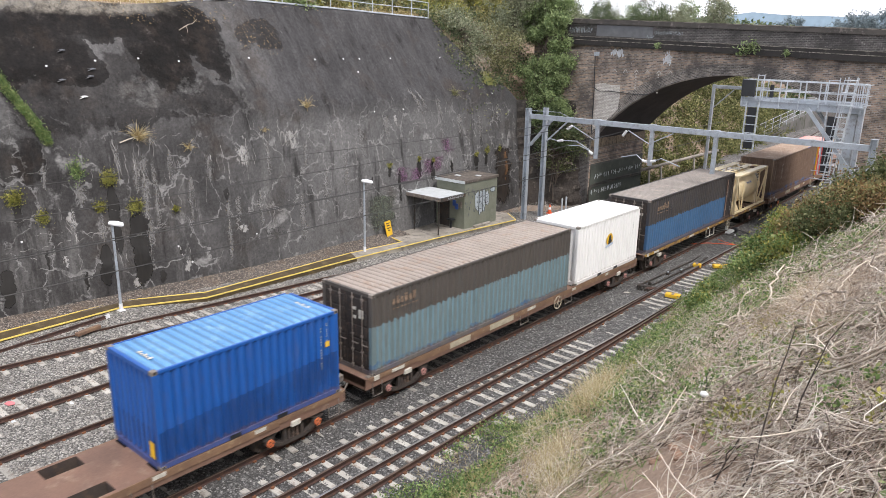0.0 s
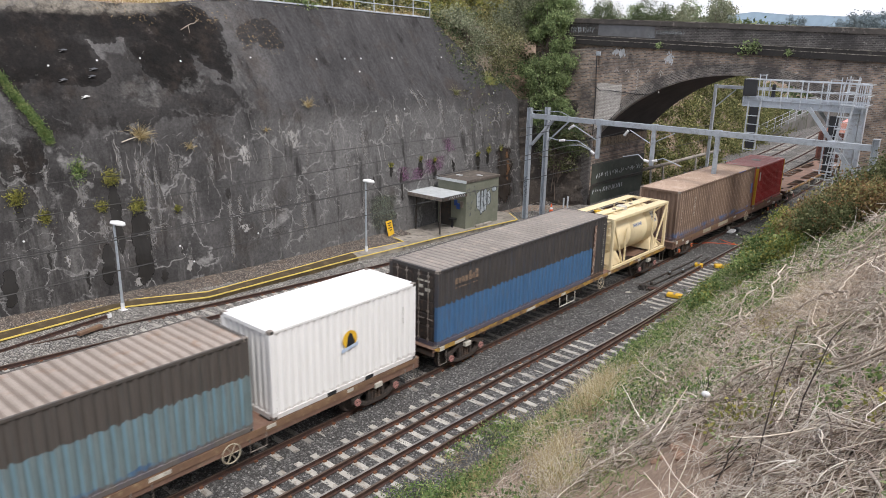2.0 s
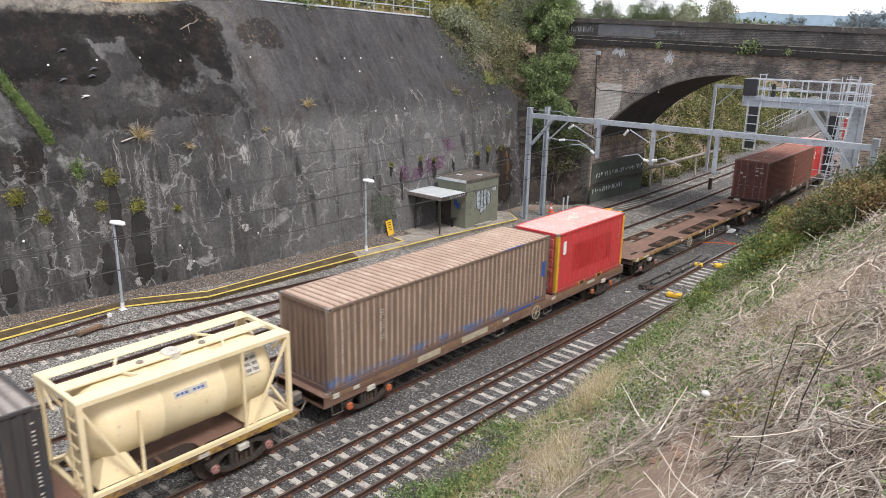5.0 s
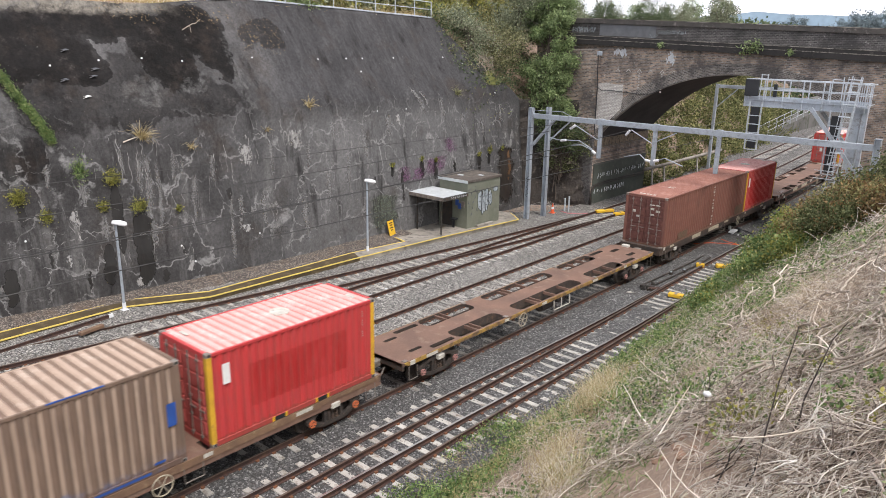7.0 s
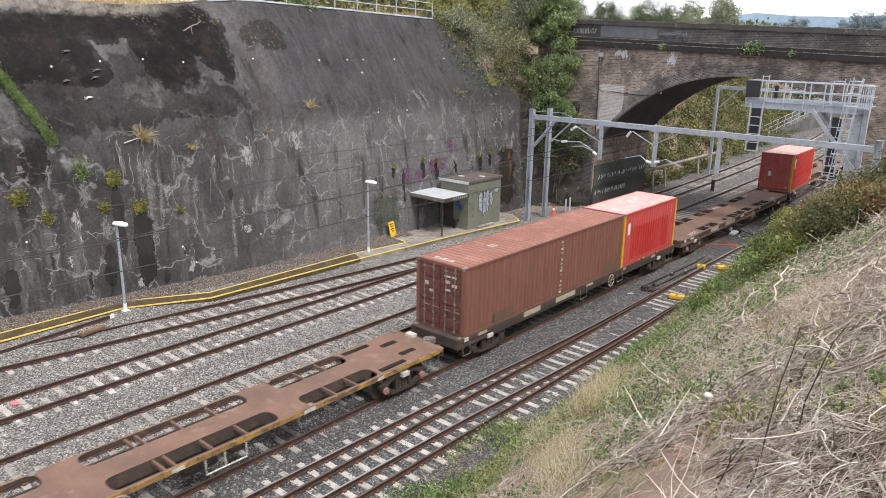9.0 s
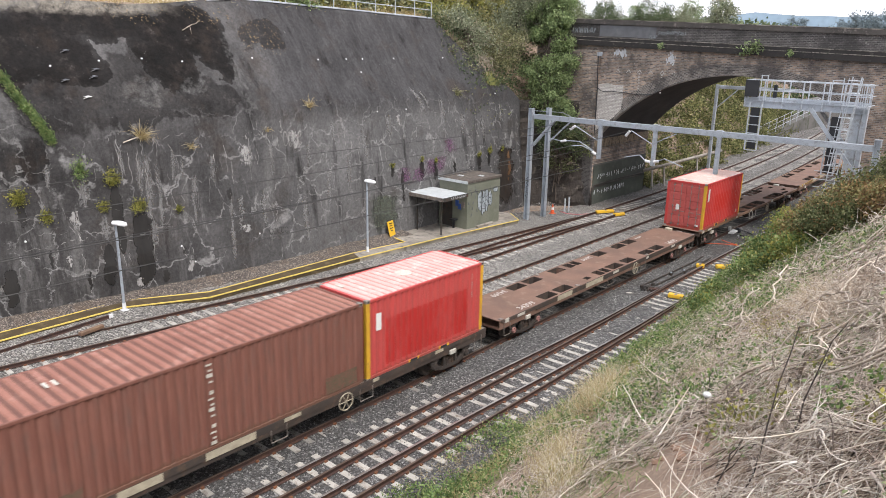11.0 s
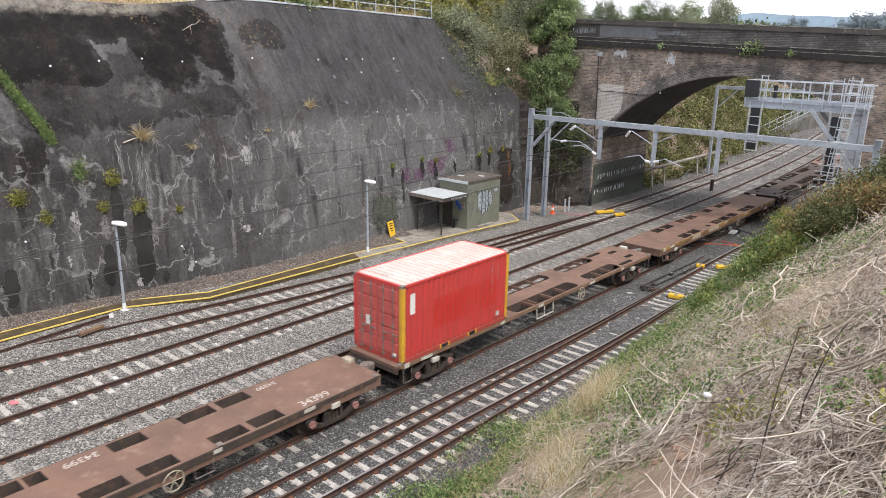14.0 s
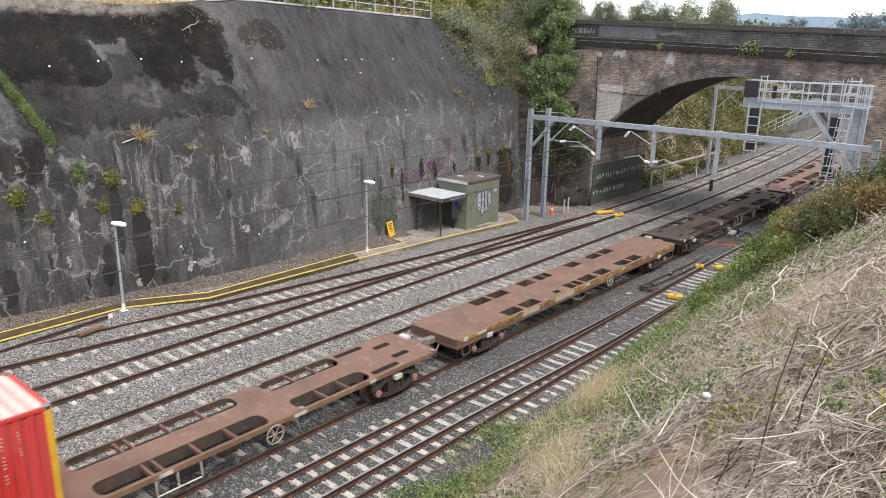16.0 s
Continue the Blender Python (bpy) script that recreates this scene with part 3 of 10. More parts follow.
M["dark_spray"] = surface("dark_spray_paint", (0.030, 0.032, 0.030), (0.018, 0.019, 0.018), scale=3, fine=20, rough=0.85, world_space=True)
def soft_stain(name, c1, c2, strength, edges, rough=0.9, stretch=(1, 2.2, 0.45), scale=2.6, broken=1.5):
    """A stain that thins out towards its edges, broken up by its own streaks."""
    m, nt, b = blank(name, rough)
    v = mapped(nt, stretch, world_space=True)
    n = tex(nt, v, scale, detail=7, rough=0.68)
    nt.links.new(mix(nt, ramp(nt, n, [(0.35, 0.0), (0.65, 1.0)]), c1, c2), b.inputs["Base Color"])
    a = nt.nodes.new("ShaderNodeAttribute")
    a.attribute_name = "fade"
    k = maths(nt, "ADD", a.outputs["Fac"], maths(nt, "MULTIPLY", maths(nt, "SUBTRACT", n, 0.5), broken))
    k = maths(nt, "MULTIPLY", ramp(nt, k, [(edges[0], 0.0), (edges[1], 1.0)]), strength)
    clear, both = nt.nodes.new("ShaderNodeBsdfTransparent"), nt.nodes.new("ShaderNodeMixShader")
    nt.links.new(k, both.inputs[0])
    nt.links.new(clear.outputs[0], both.inputs[1])
    nt.links.new(b.outputs[0], both.inputs[2])
    nt.links.new(both.outputs[0], nt.nodes["Material Output"].inputs["Surface"])
    return m


M["stain_black"] = soft_stain("wet_black_stain", (0.010, 0.009, 0.008), (0.020, 0.018, 0.016), 1.0, (0.16, 0.34), rough=0.6, scale=2.0, broken=0.9)
M["iron_stain"] = soft_stain("iron_stain", (0.16, 0.085, 0.035), (0.09, 0.05, 0.03), 0.9, (0.15, 0.6))
M["lime_run"] = soft_stain("lime_run", (0.30, 0.292, 0.285), (0.17, 0.165, 0.16), 0.62, (0.42, 1.25), stretch=(1, 3.2, 0.35), broken=3.2)
M["lime_bloom"] = soft_stain("bright_lime_bloom", (0.55, 0.54, 0.52), (0.32, 0.31, 0.30), 0.75, (0.55, 1.15), stretch=(1, 2.4, 0.9), scale=3.4, broken=3.4)
M["damp_brown"] = soft_stain("damp_brown_stain", (0.040, 0.029, 0.021), (0.022, 0.018, 0.015), 0.9, (0.12, 0.5), rough=0.7)
M["moss"] = soft_stain("yellow_moss", (0.15, 0.15, 0.035), (0.09, 0.095, 0.03), 0.9, (0.2, 0.7), stretch=(1, 1, 1))
M["magenta_spray"] = soft_stain("faded_magenta_paint", (0.20, 0.075, 0.17), (0.14, 0.065, 0.12), 0.5, (0.35, 1.1), stretch=(1, 1, 1), scale=2.4, broken=3.0)
M["green_spray"] = soft_stain("faded_green_paint", (0.12, 0.135, 0.10), (0.09, 0.105, 0.075), 0.6, (0.12, 0.7), stretch=(1, 1, 1), broken=2.2)

M["ramp"] = surface("worn_grey_road", (0.17, 0.165, 0.155), (0.12, 0.115, 0.11), stain=(0.07, 0.075, 0.05), stain_at=(0.5, 0.66), scale=0.3, fine=4, rough=0.95, world_space=True)
M["rust_letter"] = surface("rubbed_rusty_lettering", (0.34, 0.24, 0.16), (0.18, 0.12, 0.085), stain=(0.075, 0.065, 0.06), stain_at=(0.48, 0.6), scale=6, fine=30, rough=0.8)
M["pale_wheel"] = surface("worn_cream_paint", (0.46, 0.41, 0.31), (0.33, 0.29, 0.22), scale=4, fine=30, rough=0.7)
M["olive_grime"] = surface("olive_grime_patch", (0.10, 0.075, 0.045), (0.13, 0.085, 0.055), stain=(0.17, 0.075, 0.055), stain_at=(0.5, 0.6), scale=4, fine=30, rough=0.8)
M["ribbon_blue"] = surface("pale_blue_ribbon_paint", (0.36, 0.47, 0.66), (0.50, 0.58, 0.70), scale=6, fine=30, rough=0.5)
M["springer"] = surface("tan_springing_stone", (0.27, 0.215, 0.15), (0.17, 0.135, 0.10), stain=(0.08, 0.065, 0.055), stain_at=(0.5, 0.66), scale=1.6, fine=12, rough=0.92, world_space=True)
M["grey_stick"] = leaf("grey_brown_sticks", [(0.0, (0.11, 0.085, 0.07)), (0.22, (0.47, 0.395, 0.335)), (0.6, (0.72, 0.635, 0.55)), (1.0, (0.84, 0.785, 0.71))], 0.85, 0.0)
M["grey_stick_pale"] = leaf("bleached_grey_sticks", [(0.0, (0.40, 0.34, 0.29)), (0.5, (0.64, 0.57, 0.50)), (1.0, (0.84, 0.79, 0.72))], 0.85, 0.0)
M["dark_stick"] = leaf("rotting_twigs", [(0.0, (0.035, 0.026, 0.020)), (0.5, (0.10, 0.075, 0.058)), (1.0, (0.20, 0.155, 0.125))], 0.9, 0.0)
M["deck"] = surface("wagon_deck_rust", (0.215, 0.125, 0.09), (0.155, 0.095, 0.072), stain=(0.27, 0.19, 0.14), stain_at=(0.55, 0.75), scale=0.8, fine=18, rough=0.8, metal=0.1)
M["deck_dark"] = surface("wagon_dark_and_shaded_rust", (0.075, 0.055, 0.045), (0.05, 0.04, 0.035), stain=(0.12, 0.075, 0.05), scale=1.2, fine=20, rough=0.85, metal=0.1)
M["sill_brown"] = surface("brown_sill", (0.21, 0.125, 0.075), (0.15, 0.09, 0.06), stain=(0.30, 0.22, 0.13), stain_at=(0.56, 0.72), scale=1.5, fine=20, rough=0.8)
M["sill_yellow"] = surface("worn_yellow_sill", (0.38, 0.235, 0.05), (0.26, 0.15, 0.055), stain=(0.13, 0.08, 0.05), stain_at=(0.47, 0.58), scale=1.3, fine=20, rough=0.75)
M["bogie"] = surface("bogie_grime", (0.03, 0.026, 0.024), (0.05, 0.04, 0.034), stain=(0.085, 0.06, 0.045), scale=3, fine=25, rough=0.85)
M["cap_pink"] = surface("faded_red_axle_cap", (0.46, 0.23, 0.21), (0.34, 0.17, 0.15), stain=(0.15, 0.09, 0.07), scale=6, fine=40, rough=0.7)
M["cap_orange"] = surface("orange_axle_cap", (0.62, 0.17, 0.06), (0.48, 0.12, 0.05), stain=(0.15, 0.09, 0.07), stain_at=(0.58, 0.7), scale=6, fine=40, rough=0.6)
M["steel_bits"] = surface("worn_grey_steel", (0.30, 0.27, 0.24), (0.19, 0.165, 0.145), stain=(0.13, 0.085, 0.06), scale=4, fine=30, rough=0.65, metal=0.3)
M["flaked_paint"] = surface("flaked_white_paint", (0.42, 0.36, 0.31), (0.30, 0.20, 0.15), stain=(0.11, 0.06, 0.045), stain_at=(0.44, 0.52), scale=3.0, fine=30, rough=0.85)
M["plate_white"] = surface("dirty_white_plate", (0.58, 0.56, 0.50), (0.44, 0.42, 0.37), stain=(0.25, 0.21, 0.16), stain_at=(0.55, 0.7), scale=4, fine=30, rough=0.7)
M["chalk"] = surface("chalk_marks", (0.55, 0.50, 0.46), (0.42, 0.38, 0.34), scale=6, fine=40, rough=0.9)
M["tank_cream"] = surface("cream_tank_paint", (0.80, 0.68, 0.44), (0.75, 0.63, 0.40), stain=(0.55, 0.43, 0.25), stain_at=(0.62, 0.74), scale=1.6, fine=20, rough=0.42, bumps=0.04)
# bluish haze is part of the hill's colour
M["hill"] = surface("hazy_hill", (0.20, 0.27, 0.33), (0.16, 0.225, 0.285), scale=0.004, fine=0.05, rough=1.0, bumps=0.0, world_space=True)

# ---- mesh helpers ----


def mesh_ob(name, verts, faces, material, smooth=False):
    me = bpy.data.meshes.new(name)
    me.from_pydata([tuple(map(float, v)) for v in verts], [], [tuple(map(int, f)) for f in faces])
    for m in material if isinstance(material, (list, tuple)) else [material]:
        me.materials.append(m)
    if smooth:
        me.polygons.foreach_set("use_smooth", [True] * len(me.polygons))
    me.update()
    return new(name, me)


class Build:
    """Gathers boxes, bars, plates and lathes into one mesh."""

    def __init__(self):
        self.v, self.f, self.mi = [], [], []

    def add(self, verts, faces, mi=0):
        o = len(self.v)
        self.v += [tuple(v) for v in verts]
        self.f += [tuple(i + o for i in f) for f in faces]
        self.mi += [mi] * len(faces)
        return self

    def box(self, x0, x1, y0, y1, z0, z1, mi=0, m=None, bevel=0.0):
        if bevel:
            # chamfered along every edge
            bm = bmesh.new()
            bmesh.ops.create_cube(bm, size=1, matrix=Matrix.Translation(((x0 + x1) / 2, (y0 + y1) / 2, (z0 + z1) / 2)) @ Matrix.Diagonal((x1 - x0, y1 - y0, z1 - z0, 1)))
            bmesh.ops.bevel(bm, geom=bm.edges[:], offset=bevel, segments=1, affect="EDGES")
            bm.verts.index_update()
            vs, fs = [v.co.copy() for v in bm.verts], [[v.index for v in f.verts] for f in bm.faces]
            bm.free()
        else:
            vs = [Vector(c) for c in ((x0, y0, z0), (x1, y0, z0), (x1, y1, z0), (x0, y1, z0), (x0, y0, z1), (x1, y0, z1), (x1, y1, z1), (x0, y1, z1))]
            fs = [(3, 2, 1, 0), (4, 5, 6, 7), (0, 1, 5, 4), (1, 2, 6, 5), (2, 3, 7, 6), (3, 0, 4, 7)]
        return self.add([m @ v for v in vs] if m else vs, fs, mi)

    def bar(self, a, b, r, n=6, mi=0, r2=None):
        """A round bar from a to b."""
        a, b = Vector(a), Vector(b)
        q = (b - a).to_track_quat("Z", "Y").to_matrix()
        r2 = r if r2 is None else r2
        vs = [c + q @ Vector((k * math.cos(t), k * math.sin(t), 0)) for c, k in ((a, r), (b, r2)) for t in (2 * math.pi * i / n for i in range(n))]
        fs = [(i, (i + 1) % n, n + (i + 1) % n, n + i) for i in range(n)] + [tuple(range(n - 1, -1, -1)), tuple(range(n, 2 * n))]
        return self.add(vs, fs, mi)

    def beam(self, a, b, w, h, mi=0):
        """A square-section bar from a to b, w wide and h high."""
        a, b = Vector(a), Vector(b)
        d = (b - a).normalized()
        side = d.cross(Vector((0, 0, 1)))
        side = side.normalized() if side.length > 1e-4 else Vector((1, 0, 0))
        up = side.cross(d)
        vs = [c + side * (sx * w / 2) + up * (sz * h / 2) for c in (a, b) for sx, sz in ((-1, -1), (1, -1), (1, 1), (-1, 1))]
        return self.add(vs, [(0, 1, 2, 3), (7, 6, 5, 4), (0, 4, 5, 1), (1, 5, 6, 2), (2, 6, 7, 3), (3, 7, 4, 0)], mi)

    def path(self, pts, r, n=5, mi=0, taper=1.0):
        pts = [Vector(p) for p in pts]
        vs, k = [], len(pts)
        for i, c in enumerate(pts):
            d = (pts[min(i + 1, k - 1)] - pts[max(i - 1, 0)])
            q = d.to_track_quat("Z", "Y").to_matrix()
            rr = r * (1 + (taper - 1) * i / (k - 1))
            vs += [c + q @ Vector((rr * math.cos(2 * math.pi * j / n), rr * math.sin(2 * math.pi * j / n), 0)) for j in range(n)]
        fs = [(i * n + j, i * n + (j + 1) % n, (i + 1) * n + (j + 1) % n, (i + 1) * n + j) for i in range(k - 1) for j in range(n)]
        fs += [tuple(range(n - 1, -1, -1)), tuple(range((k - 1) * n, k * n))]
        return self.add(vs, fs, mi)

    def prism(self, poly, lo, hi, axis="x", mi=0):
        """A polygon of (u, v) pushed along an axis: x takes (y, z), y takes (x, z), z takes (x, y)."""
        n = len(poly)
        put = {"x": lambda u, v, w: (w, u, v), "y": lambda u, v, w: (u, w, v), "z": lambda u, v, w: (u, v, w)}[axis]
        vs = [put(u, v, w) for w in (lo, hi) for u, v in poly]
        fs = [tuple(range(n - 1, -1, -1)), tuple(range(n, 2 * n))] + [(i, (i + 1) % n, n + (i + 1) % n, n + i) for i in range(n)]
        return self.add(vs, fs, mi)

    def lathe(self, prof, at, axis="z", n=16, mi=0):
        """A profile of (radius, height) turned round an axis through at."""
        put = {"z": lambda a, b, h: (a, b, h), "x": lambda a, b, h: (h, a, b), "y": lambda a, b, h: (b, h, a)}[axis]
        vs, k = [], len(prof)
        for r, h in prof:
            vs += [Vector(at) + Vector(put(r * math.cos(2 * math.pi * j / n), r * math.sin(2 * math.pi * j / n), h)) for j in range(n)]
        fs = [(i * n + j, i * n + (j + 1) % n, (i + 1) * n + (j + 1) % n, (i + 1) * n + j) for i in range(k - 1) for j in range(n)]
        fs += [tuple(range(n - 1, -1, -1)), tuple(range((k - 1) * n, k * n))]
        return self.add(vs, fs, mi)

    def ob(self, name, material, parent=None, smooth=False, label=""):
        me = bpy.data.meshes.new(name)
        me.from_pydata(self.v, [], self.f)
        mats = material if isinstance(material, (list, tuple)) else [material]
        for m in mats:
            me.materials.append(m)
        if len(mats) > 1:
            me.polygons.foreach_set("material_index", self.mi)
        if smooth:
            me.polygons.foreach_set("use_smooth", [True] * len(me.polygons))
        bm = bmesh.new()
        bm.from_mesh(me)
        bmesh.ops.recalc_face_normals(bm, faces=bm.faces)
        bm.to_mesh(me)
        bm.free()
        o = new(name, me)
        o.parent = parent
        if label:
            o["label"] = label
        return o


def thing(name, label, category, group="", kind="", at=None):
    e = new(name)
    e.empty_display_size = 0.2
    if at is not None:
        e.matrix_basis = at if isinstance(at, Matrix) else Matrix.Translation(at)
    return tagged(e, label, category, group, kind)


def smooth01(a, b, x):
    t = np.clip((np.asarray(x, float) - a) / (b - a), 0, 1)
    return t * t * (3 - 2 * t)


def wobble(x, y, s, seed=0.0):
    return noise.noise((x * s, y * s, seed))


# ---- lie of the land: a straight cutting, then a gentle left-hand bend past the bridge ----
BEND_Y, BEND_R = 38.0, 560.0


def bend(y):
    return -max(0.0, y - BEND_Y) ** 2 / (2 * BEND_R) if y < 200 else bend(199.9) - (y - 199.9) * 0.289


def track_a(y):
    return -7.8 - 4.1 * max(0.0, (38 - y) / 38) ** 1.3


def track_b(y):
    return -7.78 + bend(y)


def track_c(y):
    return -3.78 + bend(y)


def track_train(y):
    return bend(y)


def track_d(y):
    """The road that swings out of the turnout, towards the train."""
    return track_e(y) - float(np.interp(y, [-40, 0, 4.5, 8, 12, 14, 18.5, 21, 31], [0.95, 0.74, 0.67, 0.60, 0.46, 0.37, 0.22, 0.15, 0.05]))


def track_e(y):
    return float(np.interp(y, [-40, 14, 18, 21, 26, 31], [3.665, 3.665, 3.655, 3.60, 3.52, 3.47])) + bend(y)


def foot(y):
    return 6.5 - 0.09 * y if y < 34 else 3.44 + bend(y) * 1.0 + 1.6 * float(smooth01(34, 60, y))


def wall_base(y):
    return -15.8 + 0.13 * y if y < 13 else -14.11


WALL_END = 37.4


def wall_profile(y, z):
    """How far west the face of the sprayed wall stands at height z."""
    lean = 0.11 * z if z < 8.3 else 0.91 + (z - 8.3) * 0.72
    return wall_base(y) - lean


def land(x, y):
    floor = -0.32
    f = foot(y)
    if x > f:
        u = x - f
        z = -0.30 + 0.83 * u
        top = 10.4 if y < 39 else 11.4
        z = min(z, top - 1.0 + min(1.0, 0.12 * max(0, z - top + 1.0)))
        if u > 0.6:
            z += 0.30 * wobble(x, y, 0.33, 3.1) + 0.14 * wobble(x, y, 0.9, 8.2)
        return z + 0.0
    west = wall_base(y) - 0.55 if y < WALL_END else -11.3 + bend(y)
    if WALL_END <= y < 41.0:
        west = -15.6 + 4.3 * ((y - 37.2) / 4.0) ** 1.25
        if x < west:
            return min(0.1 + 8.0 * (west - x), 6.5 + 0.9 * (west - x), 13.1)
    if x < west:
        u = west - x
        if y < WALL_END:
            z = 0.1 + (u / 0.11 if u < 0.913 else 8.4 + (u - 0.913) / 0.72)
            return min(z, 13.35 + 0.02 * min(u, 60))
        z = 0.1 + 1.55 * u + 0.35 * wobble(x, y, 0.4, 1.0)
        return min(z, 13.1)
    return floor


def grid_lines(stops):
    out = []
    for a, b, s in stops:
        n = max(1, int(round((b - a) / s)))
        out += [a + (b - a) * i / n for i in range(n)]
    return out + [stops[-1][1]]


def make_ground():
    xs = grid_lines([(-3500, -400, 800), (-400, -60, 60), (-60, -24, 6), (-24, -10, 0.45), (-10, 2, 2.0), (2, 20, 0.45), (20, 30, 2), (30, 90, 15), (90, 400, 80), (400, 3500, 800)])
    ys = grid_lines([(-400, -60, 80), (-60, -14, 6), (-14, 44, 0.55), (44, 120, 2.0), (120, 300, 15), (300, 4200, 400)])
    verts = [(x, y, land(x, y)) for y in ys for x in xs]
    n = len(xs)
    faces = [(j * n + i, j * n + i + 1, (j + 1) * n + i + 1, (j + 1) * n + i) for j in range(len(ys) - 1) for i in range(n - 1)]
    g = mesh_ob("ground", verts, faces, M["soil"], smooth=True)
    tagged(g, "dry brown soil of a railway cutting and its banks", "ground", kind="structure")


def strip(name, label, left, right, ys, z_fn, material):
    verts, faces = [], []
    for y in ys:
        a, b = left(y), right(y)
        for k in range(61):
            x = a + (b - a) * k / 60
            verts.append((x, y, z_fn(x, y)))
    for j in range(len(ys) - 1):
        for k in range(60):
            faces.append((j * 61 + k, j * 61 + k + 1, j * 61 + k + 62, j * 61 + k + 61))
    return tagged(mesh_ob(name, verts, faces, material, smooth=True), label, name.replace("_", " "), kind="structure")


make_ground()
YS = grid_lines([(-40, -14, 2.0), (-14, 46, 0.22), (46, 110, 1.0), (110, 420, 6)])
def bed(x, y):
    """Height of the crushed stone: uneven, heaped here and there over the sleepers."""
    z = -0.190 + 0.022 * wobble(x, y, 1.1) + 0.014 * wobble(x, y, 2.6)
    off = abs(x - track_train(y))
    bias = 0.06 if off < 1.9 else (-0.10 if -0.7 < x - track_d(y) < 2.3 else 0.02)
    z += 0.042 * float(smooth01(0.0, 0.34, 0.8 * wobble(x, y, 0.62, 4.0) + 0.4 * wobble(x, y, 1.7, 9.0) + bias))
    # between the train and the turnout the sleeper ends lie buried
    east, west = x - track_train(y), x - track_d(y)
    if 0.8 < east and west < -0.72:
        k = float(smooth01(0.82, 0.98, east) * smooth01(-0.80, -0.95, west) * smooth01(6.0, 14.0, y))
        z = max(z, z + k * (-0.135 + 0.03 * wobble(x, y, 1.3, 6.0) - z))
    elif abs(west) < 0.7 and 16.0 < y < 24.0:
        z += 0.022 * float(smooth01(16.0, 18.0, y) * smooth01(24.0, 21.0, y))
    return z + 0.20 * float(smooth01(-11.2, -13.2, x))


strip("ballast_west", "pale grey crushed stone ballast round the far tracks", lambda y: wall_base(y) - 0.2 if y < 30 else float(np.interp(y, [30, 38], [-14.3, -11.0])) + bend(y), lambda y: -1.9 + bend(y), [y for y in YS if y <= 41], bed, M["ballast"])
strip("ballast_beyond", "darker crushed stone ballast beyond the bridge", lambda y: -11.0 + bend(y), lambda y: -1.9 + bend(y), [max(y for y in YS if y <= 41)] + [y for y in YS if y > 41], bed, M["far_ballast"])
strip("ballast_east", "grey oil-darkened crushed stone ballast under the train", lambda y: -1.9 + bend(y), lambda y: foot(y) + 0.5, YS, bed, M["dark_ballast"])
strip("talus", "brown gravel heaped along the foot of the wall", lambda y: wall_base(y) - 0.1, lambda y: wall_base(y) + 2.4, grid_lines([(-30, 24, 0.6)]),
      lambda x, y: 0.26 - 0.19 * (x - wall_base(y)) + 0.05 * wobble(x, y, 1.3), M["talus"])


# ---- railway tracks ----
def rail_object(parent, centre, side, y0, y1, top):
    """A flat-bottomed rail that follows the track's centre line, foot on the sleepers."""
    prof = [(-0.073, -0.159), (0.073, -0.159), (0.073, -0.148), (0.010, -0.130), (0.009, -0.045), (0.036, -0.034), (0.036, -0.008), (0.026, 0.0), (-0.026, 0.0), (-0.036, -0.008), (-0.036, -0.034), (-0.009, -0.045), (-0.010, -0.130), (-0.073, -0.148)]
    ys = grid_lines([(y0, min(y1, 120), 3.0)] + ([(120, y1, 12.0)] if y1 > 120 else []))
    b, n = Build(), len(prof)
    vs = [(centre(y) + side * 0.7535 + px, y, pz) for y in ys for px, pz in prof]
    fs, mi = [], []
    for j in range(len(ys) - 1):
        for i in range(n):
            fs.append((j * n + i, j * n + (i + 1) % n, (j + 1) * n + (i + 1) % n, (j + 1) * n + i))
            mi.append(1 if i in (6, 7, 8) else 0)
    b.v, b.f, b.mi = vs, fs, mi
    return b.ob("rail", [M["rail_steel"], top], parent)


def sleeper_mesh(half, mat):
    """A concrete sleeper, tapered at the sides and dipped in the middle."""
    b = Build()
    prof = [(-half, -0.30), (half, -0.30), (half, -0.165), (0.62, -0.158), (0.35, -0.178), (-0.35, -0.178), (-0.62, -0.158), (-half, -0.165)]
    n = len(prof)
    vs = [(x, y * (0.10 if z > -0.25 else 0.125), z) for y in (-1, 1) for x, z in prof]
    b.add(vs, [tuple(range(n - 1, -1, -1)), tuple(range(n, 2 * n))] + [(i, (i + 1) % n, n + (i + 1) % n, n + i) for i in range(n)])
    o = b.ob("sleeper", mat)
    me = o.data
    bpy.data.objects.remove(o)
    return me


SLEEPER, DULL_SLEEPER, LONG_SLEEPER = sleeper_mesh(1.25, M["sleeper"]), sleeper_mesh(1.25, M["dull_sleeper"]), sleeper_mesh(1.58, M["sleeper"])


